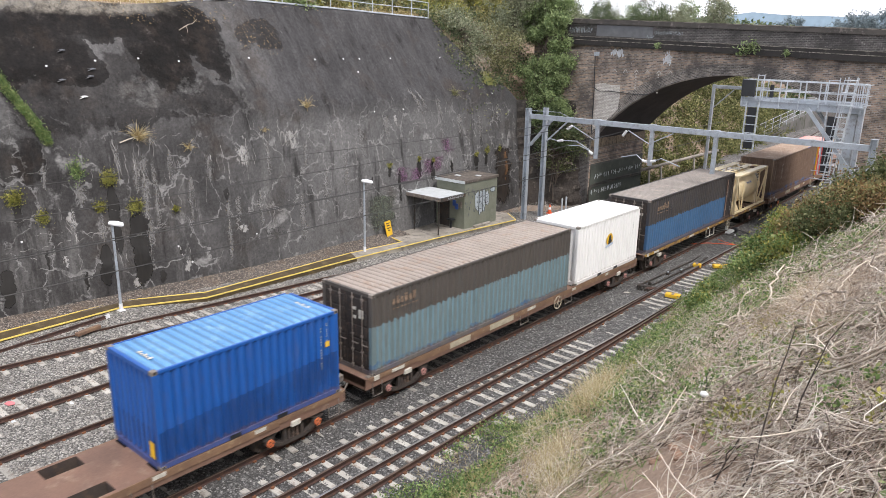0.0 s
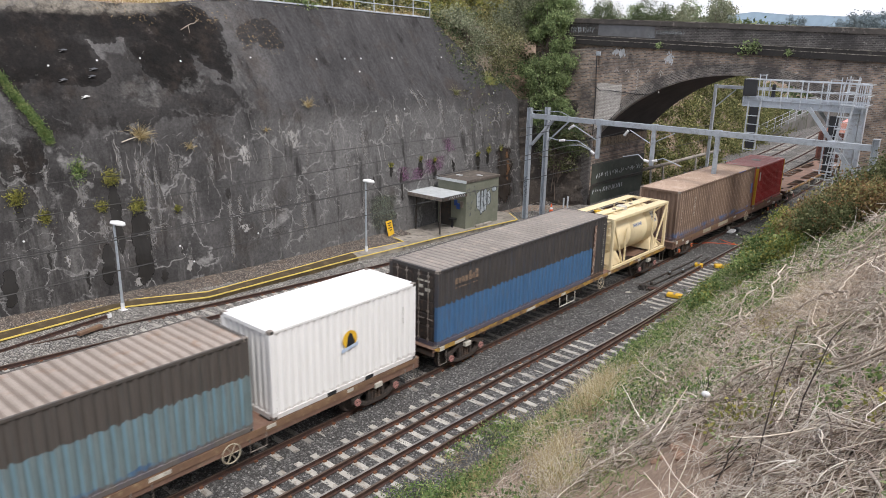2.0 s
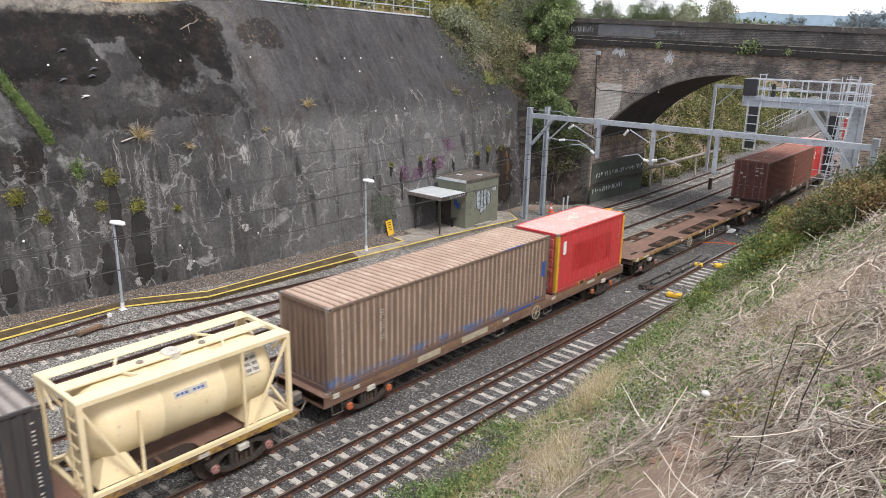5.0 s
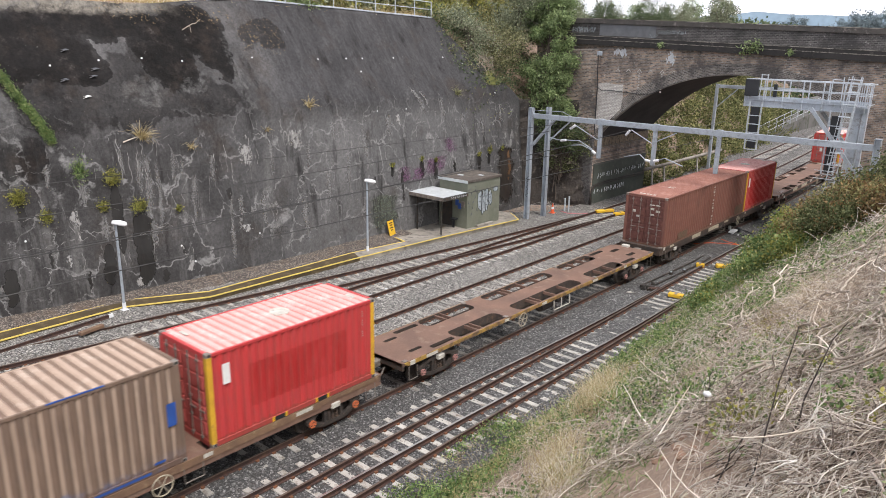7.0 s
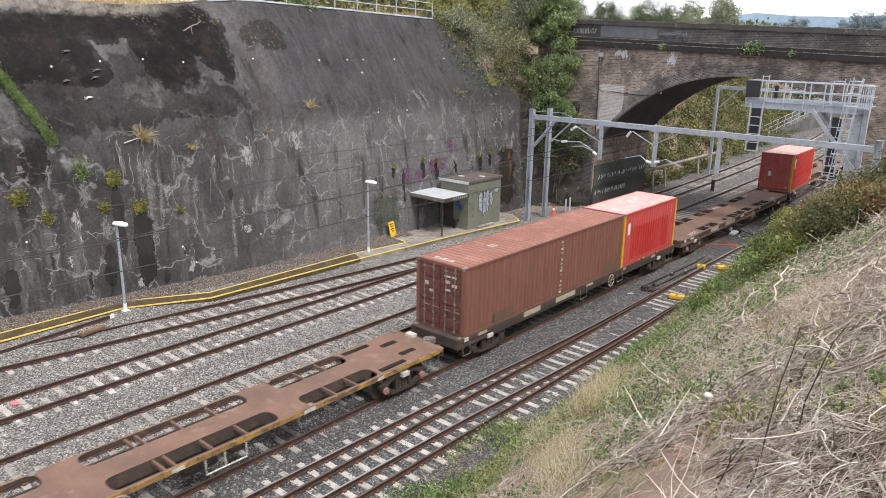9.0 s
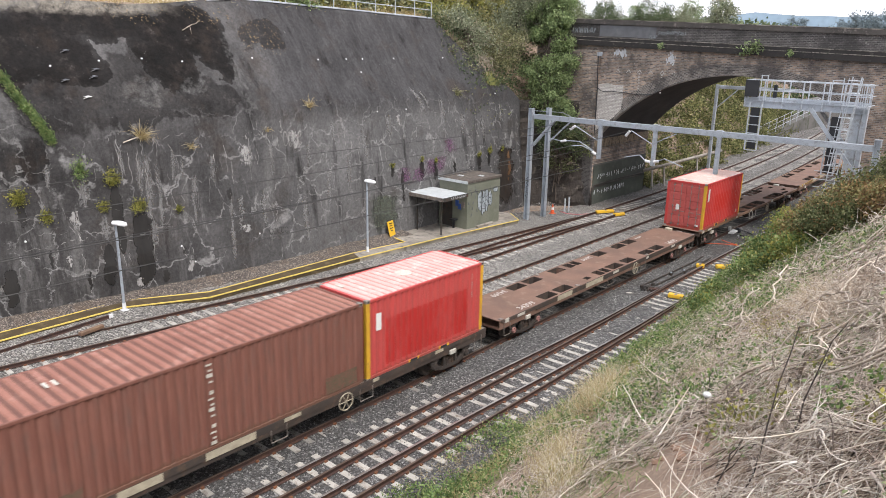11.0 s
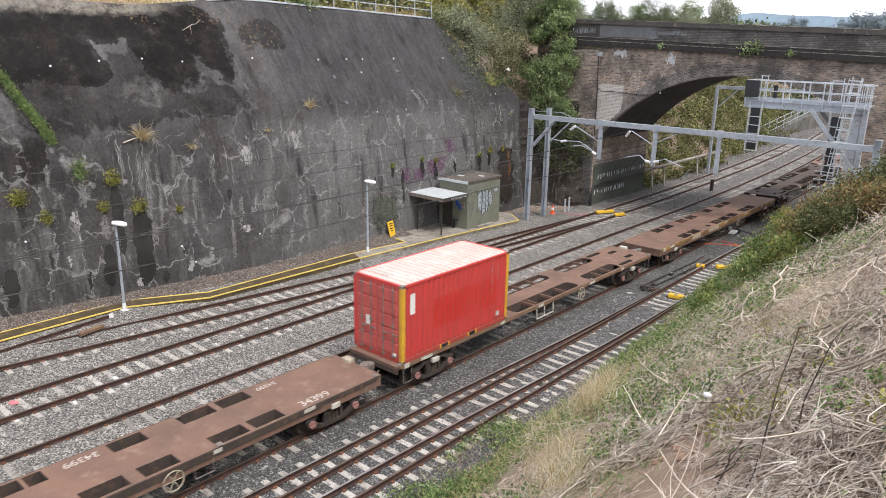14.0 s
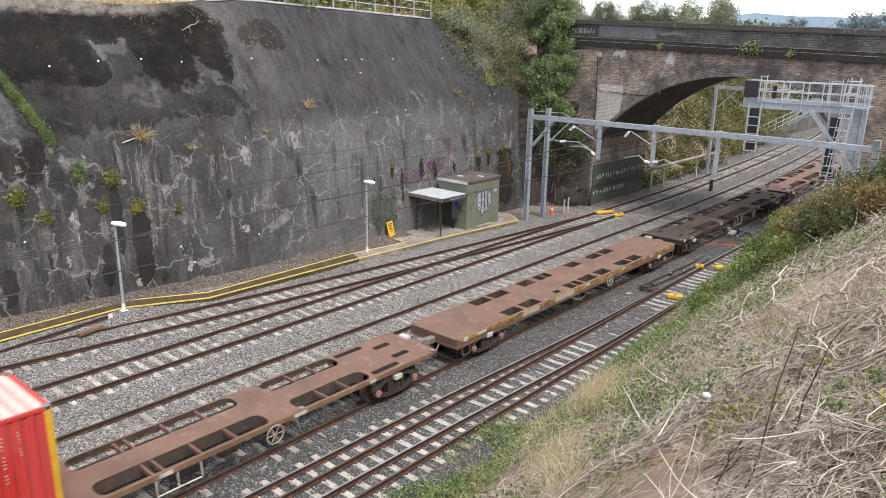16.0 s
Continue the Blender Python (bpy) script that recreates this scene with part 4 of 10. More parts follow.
def railway_track(name, label, centre, y0, y1, top, s0, s1, mesh, also=None, shift=0.0):
    t = thing(name, label, "railway track", kind="structure")
    for side in (-1, 1):
        rail_object(t, centre, side, y0, y1, top)
        if also:
            rail_object(t, also, side, y0, 31.0, M["rail_top"])
    n = int((s1 - s0) / 0.6)
    clips = Build()
    for i in range(n):
        y = s0 + i * 0.6 + shift
        x = centre(y) + (0.5 * (also(y) - centre(y)) if also and y < 31 else 0.0)
        o = new("sleeper", mesh)
        o.parent = t
        o.matrix_basis = Matrix.Translation((x + 0.03 * wobble(y, 3.3, 5), y, 0.004 * wobble(y, 9, 3))) @ pose(0, 0, 0, 0, 0, 1.2 * wobble(y, 1.7, 4))
        if y < 34:
            for c in (centre, also) if also and y < 31 else (centre,):
                for side in (-1, 1):
                    for e in (-0.1, 0.1):
                        xr = c(y) + side * 0.7535 + e
                        clips.box(xr - 0.035, xr + 0.035, y - 0.05, y + 0.05, -0.165, -0.115)
    k = clips.ob("rail_clips", M["clip"], t)
    k["kind"] = "stuff"
    return t


railway_track("track_a", "rusty siding rails on pale concrete sleepers", track_a, -34, 36, M["rail_top"], -14, 35, SLEEPER)
railway_track("track_b", "rusty rails on pale concrete sleepers", track_b, -34, 300, M["rail_top"], -14, 110, SLEEPER)
railway_track("track_c", "brown rails on concrete sleepers beside the train", track_c, -34, 300, M["rail_top"], -14, 110, DULL_SLEEPER)
railway_track("track_train", "rails under the freight train on concrete sleepers", track_train, -40, 300, M["rail_top"], -16, 110, DULL_SLEEPER, shift=0.43)
railway_track("track_d", "four rails of a turnout on long pale concrete sleepers", track_d, -34, 300, M["rail_shiny"], -14, 75, LONG_SLEEPER, also=track_e, shift=0.4)


# loose stones lying on the ballast
def loose_stones():
    n = 95000
    q = np.random.RandomState(19)
    y = -9 + 48 * q.uniform(0, 1, n) ** 1.2
    x = q.uniform(-13.2, 5.6, n)
    off = np.minimum.reduce([np.abs(np.abs(x - np.array([c(v) for v in y])) - 0.7535) for c in (track_a, track_b, track_c, track_train, track_d)])
    keep = (off > 0.09) & (x < 6.2 - 0.09 * y)
    x, y = x[keep], y[keep]
    n = len(x)
    z = np.array([bed(a, c) for a, c in zip(x, y)]) + q.uniform(-0.012, 0.012, n)
    r = q.uniform(0.018, 0.04, n)
    dirs = np.array([(1, 0, -0.3), (-1, 0, -0.3), (0, 1, -0.3), (0, -1, -0.3), (0.15, 0.1, 0.8)], float)
    a = q.uniform(0, 2 * math.pi, n)
    ca, sa = np.cos(a), np.sin(a)
    k = q.uniform(0.6, 1.35, (n, 5))
    v = dirs[None] * k[:, :, None] * r[:, None, None]
    v = np.stack([v[..., 0] * ca[:, None] - v[..., 1] * sa[:, None], v[..., 0] * sa[:, None] + v[..., 1] * ca[:, None], v[..., 2]], -1)
    v += np.stack([x, y, z], 1)[:, None, :]
    tri = np.array([(0, 2, 4), (2, 1, 4), (1, 3, 4), (3, 0, 4)])
    f = (np.arange(n)[:, None, None] * 5 + tri[None]).reshape(-1)
    me = bpy.data.meshes.new("loose_stones")
    me.vertices.add(5 * n)
    me.vertices.foreach_set("co", v.astype(np.float32).ravel())
    me.loops.add(len(f))
    me.loops.foreach_set("vertex_index", f.astype(np.int32))
    me.polygons.add(len(f) // 3)
    me.polygons.foreach_set("loop_start", np.arange(len(f) // 3) * 3)
    me.polygons.foreach_set("loop_total", np.full(len(f) // 3, 3))
    me.materials.append(M["stone_bit"])
    me.materials.append(M["dark_stone_bit"])
    me.polygons.foreach_set("material_index", np.repeat((x > -1.9).astype(np.int32), 4))
    me.update(calc_edges=True)
    tagged(new("loose_stones", me), "loose grey ballast stones scattered over the track bed", "ballast", kind="stuff")


loose_stones()


# ---- the rock cut beside the bridge ----
def rock_face():
    b, n, m = Build(), 26, 30
    vs = []
    for i in range(n + 1):
        f = i / n
        x0, y0 = -14.6 + 4.3 * f, 37.2 + 4.0 * f ** 0.8
        for j in range(m + 1):
            z = -0.5 + 8.2 * j / m
            d = 0.30 * wobble(f * 4, z, 0.9, 3.0) + 0.16 * wobble(f * 4, z, 2.2, 6.0) + 0.08 * wobble(f * 9, z, 3.5, 1.0)
            lean = 0.10 * max(0, z)
            vs.append((x0 + 0.55 * d - lean * 0.7, y0 - 0.65 * d + lean * 0.6 - 0.15, z))
    fs = [(i * (m + 1) + j, (i + 1) * (m + 1) + j, (i + 1) * (m + 1) + j + 1, i * (m + 1) + j + 1) for i in range(n) for j in range(m)]
    b.add(vs, fs)
    tagged(b.ob("rock_face", M["rock"]), "dark rough cut rock between the wall and the bridge", "rock face", kind="structure")


rock_face()


# ---- the sprayed-concrete wall ----
def wall_top(y):
    return 13.75 - 0.035 * (y - 22) - 0.85 * float(smooth01(17, 9, y)) if y < 31.8 else float(np.interp(y, [31.8, 33.0, 34.4, 37.4], [13.4, 11.7, 10.3, 7.7]))


def make_wall():
    ys = grid_lines([(-40, -12, 1.0), (-12, WALL_END, 0.35)])
    rows_n = 40
    verts, faces = [], []
    for y in ys:
        top = max(7.0, wall_top(y))
        for k in range(rows_n + 1):
            z = -0.4 + (top + 0.4) * k / rows_n
            d = 0.13 * wobble(y, z, 0.35, 2.0) + 0.07 * wobble(y, z, 0.9, 5.0) + 0.03 * wobble(y, z, 2.3, 7.0)
            verts.append((wall_profile(y, z) + d * min(1, z + 0.4), y, z))
    n, off = rows_n + 1, len(verts)
    verts += [(x - 0.45, y, z - (0.3 if z > 8.3 else 0)) for x, y, z in verts]
    for j in range(len(ys) - 1):
        for k in range(rows_n):
            a, b, c, d = j * n + k, (j + 1) * n + k, (j + 1) * n + k + 1, j * n + k + 1
            faces += [(a, b, c, d), (off + d, off + c, off + b, off + a)]
        a, b = j * n + rows_n, (j + 1) * n + rows_n
        faces.append((a, b, off + b, off + a))
    last = (len(ys) - 1) * n
    faces += [(last + k, off + last + k, off + last + k + 1, last + k + 1) for k in range(rows_n)]
    w = mesh_ob("wall_west", verts, faces, M["wall"], smooth=True)
    return tagged(w, "tall dark grey sprayed-concrete retaining wall, streaked and stained", "retaining wall", kind="structure")


WALL = make_wall()


# ---- the brick arch bridge ----
BRIDGE_Y, BRIDGE_D, ARCH_X, ARCH_R, CROWN = 41.0, 9.0, -0.2, 12.6, 10.02
SPRING_W, SPRING_E = -10.45, 7.35


def arch_z(x, extra=0.0):
    r = ARCH_R + extra
    return CROWN - ARCH_R + math.sqrt(max(0.0, r * r - (x - ARCH_X) ** 2))


def road_z(x):
    """The slope of the parapet: the road falls to the east."""
    return -0.033 * (x + 12.6)


def make_bridge():
    t = thing("bridge", "old brick arch road bridge with a dark stone parapet", "bridge", kind="structure")
    xs = [SPRING_W + (SPRING_E - SPRING_W) * i / 40 for i in range(41)]
    ring = 0.75
    # spandrel face and back, above the arch ring
    for name, y0, y1 in (("spandrel_wall", BRIDGE_Y, BRIDGE_Y + 0.9), ("spandrel_wall", BRIDGE_Y + BRIDGE_D - 0.9, BRIDGE_Y + BRIDGE_D)):
        b = Build()
        for a, c in zip(xs, xs[1:]):
            za, zc = arch_z(a, ring), arch_z(c, ring)
            ta, tc = 11.8 + road_z(a), 11.8 + road_z(c)
            vs = [(a, y0, za), (c, y0, zc), (c, y0, tc), (a, y0, ta), (a, y1, za), (c, y1, zc), (c, y1, tc), (a, y1, ta)]
            b.add(vs, [(0, 1, 2, 3), (7, 6, 5, 4), (0, 4, 5, 1), (3, 2, 6, 7)])
        b.ob(name, M["brick"], t, label="weathered brown brickwork with white paint marks")
    # ring of brick round the arch, 3 cm proud, and the barrel behind it
    b = Build()
    for a, c in zip(xs, xs[1:]):
        vs = [(x, y, arch_z(x, e)) for y in (BRIDGE_Y - 0.03, BRIDGE_Y + 0.5) for x, e in ((a, 0), (c, 0), (c, ring), (a, ring))]
        b.add(vs, [(0, 1, 2, 3), (7, 6, 5, 4), (0, 4, 5, 1), (2, 6, 7, 3)])
    b.ob("arch_ring", M["ring_brick"], t)
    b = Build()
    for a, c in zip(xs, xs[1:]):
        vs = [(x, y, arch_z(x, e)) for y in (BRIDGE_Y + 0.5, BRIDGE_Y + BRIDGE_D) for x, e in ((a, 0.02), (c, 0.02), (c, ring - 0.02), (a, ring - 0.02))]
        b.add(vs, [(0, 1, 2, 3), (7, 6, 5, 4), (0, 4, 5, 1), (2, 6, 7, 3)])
    b.ob("barrel", M["soffit"], t, label="near-black underside of the arch")
    # abutments
    b = Build()
    b.box(-16.0, SPRING_W, BRIDGE_Y, BRIDGE_Y + BRIDGE_D, -0.6, arch_z(SPRING_W))
    b.box(-16.0, SPRING_W - 0.0, BRIDGE_Y + 0.002, BRIDGE_Y + BRIDGE_D, arch_z(SPRING_W), 11.8 + road_z(-14) - 0.05)
    b.ob("abutment", M["brick"], t, label="brown brick abutment")
    b = Build()
    b.add([(x, y, z) for x in (SPRING_E, 24.0) for y in (BRIDGE_Y, BRIDGE_Y + BRIDGE_D) for z in (-0.6, 11.8 + road_z(x))],
          [(0, 4, 5, 1), (2, 3, 7, 6), (0, 1, 3, 2), (4, 6, 7, 5), (1, 5, 7, 3)])
    b.ob("abutment", M["brick"], t, label="brown brick abutment")
    # pilaster beside the arch
    b = Build()
    b.box(-13.4, -10.42, BRIDGE_Y - 0.28, BRIDGE_Y, 5.0, 11.42, bevel=0.03)
    b.ob("pilaster", M["brick"], t)
    b = Build()
    b.box(-13.4, -10.42, BRIDGE_Y - 0.28, BRIDGE_Y, -0.5, 4.996, bevel=0.03)
    b.ob("pilaster_base", M["dark_brick"], t, label="darker brick foot of the pilaster")
    # springer course and painted panel inside
    b = Build()
    for i in range(7):
        y0 = BRIDGE_Y + 0.15 + i * 1.27
        b.box(SPRING_W - 0.2, SPRING_W + 0.10, y0, y0 + 1.24, 4.15, 4.85 + 0.03 * (i % 2), bevel=0.03)
    b.ob("springer_course", M["springer"], t, label="tan stone springing course")
    b = Build()
    b.box(SPRING_W - 0.1, SPRING_W + 0.06, BRIDGE_Y + 0.25, BRIDGE_Y + BRIDGE_D - 0.05, -0.4, 2.95)
    b.ob("painted_panel", M["abut_green"], t, label="dull green painted lower abutment with graffiti")
    # string courses, parapet and coping, falling eastwards
    x0, x1 = -16.5, 30.0

    def course(name, ya, yb, za, zb, mat, label=""):
        c = Build()
        vs = [(x, y, z + road_z(x)) for x in (x0, x1) for y, z in ((ya, za), (yb, za), (yb, zb), (ya, zb))]
        c.add(vs, [(0, 1, 2, 3), (7, 6, 5, 4), (0, 4, 5, 1), (1, 5, 6, 2), (2, 6, 7, 3), (3, 7, 4, 0)])
        c.ob(name, mat, t, label=label)
    F = BRIDGE_Y
    course("string_course", F - 0.30, F + 0.9, 11.80, 12.14, M["soot_stone"], "sooty projecting string course")
    course("string_ledge", F - 0.31, F + 0.9, 12.14, 12.18, M["lichen"], "pale ledge, lichened and coloured as lit")
    course("plinth_course", F - 0.14, F + 0.7, 12.18, 12.38, M["soot_stone"])
    course("plinth_ledge", F - 0.15, F + 0.7, 12.38, 12.42, M["lichen"], "pale ledge, lichened and coloured as lit")
    course("parapet", F - 0.04, F + 0.45, 12.42, 13.32, M["dark_brick"], "sooty brick parapet")
    course("coping", F - 0.14, F + 0.55, 13.32, 13.61, M["coping"], "dark stone coping with a pale edge, lichened and coloured as lit")
    course("coping_cap", F - 0.15, F + 0.56, 13.61, 13.66, M["lichen"])
    course("parapet", F + BRIDGE_D - 0.45, F + BRIDGE_D, 11.9, 13.32, M["dark_brick"])
    course("coping", F + BRIDGE_D - 0.55, F + BRIDGE_D + 0.1, 13.32, 13.66, M["coping"])
    course("roadway", F + 0.9, F + BRIDGE_D - 0.45, 11.6, 12.1, M["concrete"])
    # patch of render and painted-out rectangle
    b = Build()
    b.prism([(-10.40, 9.02), (-9.6, 9.08), (-8.9, 8.98), (-8.36, 9.05), (-8.32, 8.2), (-8.4, 7.3), (-8.9, 6.75), (-9.6, 6.1), (-10.38, 5.6)], F - 0.05, F - 0.035, "y")
    b.ob("render_patch", M["white_brick"], t, label="whitewashed patch of brickwork")
    b = Build()
    b.path([(-10.42, F - 0.33, 11.3), (-10.3, F - 0.33, 8.6), (-10.28, F - 0.33, 5.2)], 0.035, 6)
    b.path([(-10.3, F - 0.33, 8.75), (-9.9, F - 0.3, 8.5), (-9.2, F - 0.1, 8.55), (-8.34, F - 0.09, 8.5), (-7.0, F - 0.09, 8.42), (-6.1, F - 0.09, 8.5), (-5.6, F - 0.09, 8.75)], 0.03, 6)
    b.ob("wall_cable", M["black"], t, label="black cable clipped to the brickwork")
    b = Build()
    b.box(-10.5, -10.1, F - 0.36, F - 0.28, 11.0, 11.3, bevel=0.02)
    b.ob("junction_box", M["galv"], t)
    b = Build()
    vs = [(x, y, z + road_z(x)) for x in (-10.6, -6.2) for y, z in ((F - 0.05, 12.5), (F - 0.035, 12.5), (F - 0.035, 13.26), (F - 0.05, 13.26))]
    b.add(vs, [(0, 1, 2, 3), (7, 6, 5, 4), (0, 4, 5, 1), (1, 5, 6, 2), (2, 6, 7, 3), (3, 7, 4, 0)])
    b.ob("painted_over_patch", M["grey_graffiti"], t, label="flat grey paint over old graffiti")
    b = Build()
    r = np.random.RandomState(3)
    for cx, cz, wx, wz, k in ((-11.9, 12.85, 0.95, 0.34, 22), (-5.0, 12.9, 1.0, 0.2, 20), (-6.3, 12.62, 0.3, 0.2, 5)):
        for i in range(k):
            x, z = cx + wx * (i / k - 0.5) * 2, cz + road_z(cx) + r.uniform(-0.05, 0.05)
            pts = [(x + r.uniform(-0.1, 0.1), F - 0.055, z + wz * u) for u in (-0.5, -0.15, 0.2, 0.5)]
            b.path(pts, 0.014, 4)
    b.ob("parapet_scrawl", M["pale_graffiti"], t, label="pale blue scrawled graffiti")["kind"] = "stuff"
    b = Build()
    for cx, cz, wx, wz, k in ((-9.1, 11.28, 0.35, 0.14, 22), (-8.45, 11.2, 0.2, 0.25, 24), (-4.95, 11.0, 0.2, 0.35, 40)):
        for i in range(k):
            x, z, e = cx + wx * r.normal() * 0.7, cz + wz * r.normal() * 0.6, F - 0.006 - 0.0002 * i
            n_, s_ = 7, r.uniform(0.04, 0.09)
            ring_ = [(x + s_ * r.uniform(0.5, 1.2) * math.cos(a), z + s_ * r.uniform(0.8, 2.0) * math.sin(a)) for a in np.linspace(0, 2 * math.pi, n_, endpoint=False)]
            b.prism(ring_, e - 0.004, e, "y")
    b.ob("white_paint_splash", M["whitewash"], t, label="white paint splashes")["kind"] = "stuff"
    b = Build()
    for i in range(6):
        x = -8.9 + i * 0.85
        b.beam((x - 0.16, F - 0.012, 9.92), (x, F - 0.012, 10.14), 0.02, 0.035)
        b.beam((x, F - 0.012, 10.14), (x + 0.16, F - 0.012, 9.92), 0.02, 0.035)
        if i in (2, 4):
            for z in np.linspace(8.6, 9.8, 7):
                b.box(x - 0.05, x + 0.04, F - 0.018, F - 0.004, z, z + 0.11)
    b.ob("white_paint_marks", M["render_patch"], t, label="worn white painted marks")["kind"] = "stuff"
    # scrawled lines on the green panel
    b = Build()
    for row_z, size, ya, yb in ((1.75, 0.36, 41.9, 49.6), (0.55, 0.36, 41.5, 46.4)):
        y = ya
        while y < yb:
            w = r.uniform(0.16, 0.3)
            b.path([(SPRING_W + 0.075, y + w * u, row_z + size * v) for u, v in [(r.uniform(-0.1, 1.1), v_) for v_ in r.permutation([0.0, 0.35, 0.5, 0.7, 1.0])[: r.randint(3, 6)]]], 0.03, 4)
            y += w + r.uniform(0.08, 0.2)
    b.ob("graffiti_scrawl", M["whitewash"], t, label="white scrawled graffiti")
    return t


def conduit(z):
    b = Build()
    x = SPRING_W + 0.12
    b.path([(x + 0.1, 40.75, -0.2), (x + 0.1, 40.8, z - 0.4), (x + 0.03, 41.2, z - 0.05), (x, 42.0, z), (x, 46.0, z + 0.05), (x, 49.8, z)], 0.045, 6)
    tagged(b.ob("conduit", M["dark_steel"], smooth=True), "dark conduit clipped along the painted abutment", "conduit", "conduits on the abutment")


make_bridge()
conduit(1.35)
conduit(1.2)


def ledge_fern(x, z, n, spread, seed):
    q = np.random.RandomState(seed)
    t = thing("ledge_fern", "green fern growing from a joint in the bridge ledge", "fern", "ferns on the bridge")
    p = q.normal(size=(n, 3)) * np.array((spread, 0.12, spread * 0.8)) + np.array((x, BRIDGE_Y - 0.4, z))
    leaf_mesh("fronds", p, 0.09, M["leaf_mid"], q, stretch=2.6).parent = t




# ---- walkway along the wall, with yellow edges ----
def edge_line(name, pts, w, z, parent, mat):
    b = Build()
    for a, c in zip(pts, pts[1:]):
        b.beam((a[0], a[1], z), (c[0], c[1], z), w, 0.05)
    return b.ob(name, mat, parent)


OUTER = [(-13.5, -14.0), (-13.5, 0.4), (-13.65, 5.5), (-12.05, 8.9), (-11.85, 17.6), (-11.45, 24.5), (-10.75, 32.0)]
INNER = [(-14.45, -14.0), (-14.4, 0.8), (-14.5, 5.9), (-12.75, 9.3), (-12.8, 18.5), (-12.35, 22.4)]


def make_path():
    t = thing("walkway", "damp brown walkway with yellow painted edges", "walkway", kind="structure")
    b = Build()
    inner = INNER + [(-14.3, 22.8), (-14.3, 31.0), (-12.3, 34.2)]
    outer = OUTER
    samples = [(-14, 0.4), (0.4, 5.5), (5.5, 8.9), (8.9, 15.2), (15.2, 18.2), (18.2, 22.3)]
    for a, c in samples:
        ia, ic = (float(np.interp(v, [q[1] for q in INNER], [q[0] for q in INNER])) for v in (a + 0.4, c + 0.4))
        oa, oc = (float(np.interp(v, [q[1] for q in outer], [q[0] for q in outer])) for v in (a, c))
        b.add([(ia, a + 0.4, 0.10), (oa, a, 0.10), (oc, c, 0.10), (ic, c + 0.4, 0.10), (ia, a + 0.4, -0.3), (oa, a, -0.3), (oc, c, -0.3), (ic, c + 0.4, -0.3)],
              [(0, 1, 2, 3), (0, 4, 5, 1), (2, 6, 7, 3), (1, 5, 6, 2), (3, 7, 4, 0)], 1 if a > 18 else 0)
    b.ob("path_slab", [M["wet_path"], M["concrete"]], t)
    edge_line("yellow_edge", OUTER + [(-12.3, 33.2)], 0.06, 0.10, t, M["yellow_line"])
    edge_line("yellow_edge", INNER + [(-14.2, 22.8)], 0.06, 0.10, t, M["yellow_line"])
    pad = Build()
    pad.prism([(-11.75, 20.0), (-12.4, 22.45), (-14.5, 22.9), (-14.5, 33.0), (-12.3, 33.2), (-10.8, 32.0), (-11.5, 24.5)], -0.3, 0.105, "z")
    pad.ob("concrete_pad", M["concrete"], t, label="stained concrete pad in front of the hut")


make_path()

# ---- the freight train ----
DECK = 1.13
W2 = 1.219


def corrugated(b, length, height, depth=0.046, pitch=0.278, x=0.0, z0=0.0, flip=1):
    """A corrugated sheet in the y-z plane: trapezoid ribs across its length."""
    n = max(1, int(round(length / pitch)))
    p = length / n
    ys, xs = [0.0], [0.0]
    for i in range(n):
        for f, d in ((0.13, 0.0), (0.37, 1.0), (0.63, 1.0), (0.87, 0.0)):
            ys.append((i + f) * p)
            xs.append(-depth * d)
    ys.append(length)
    xs.append(0.0)
    vs = [(x + flip * dx, y, z) for y, dx in zip(ys, xs) for z in (z0, z0 + height)]
    fs = [(2 * i, 2 * i + 2, 2 * i + 3, 2 * i + 1) for i in range(len(ys) - 1)]
    return b.add(vs, fs)


def text_mesh(parent, body, size, m, material, name="lettering"):
    c = bpy.data.curves.new(name, "FONT")
    c.body, c.size, c.extrude = body, size, 0.003
    tmp = new(name, c)
    me = bpy.data.meshes.new_from_object(tmp.evaluated_get(bpy.context.evaluated_depsgraph_get()))
    bpy.data.objects.remove(tmp)
    me.materials.clear()
    me.materials.append(material)
    o = new(name, me)
    o.parent, o.matrix_basis = parent, m
    return o


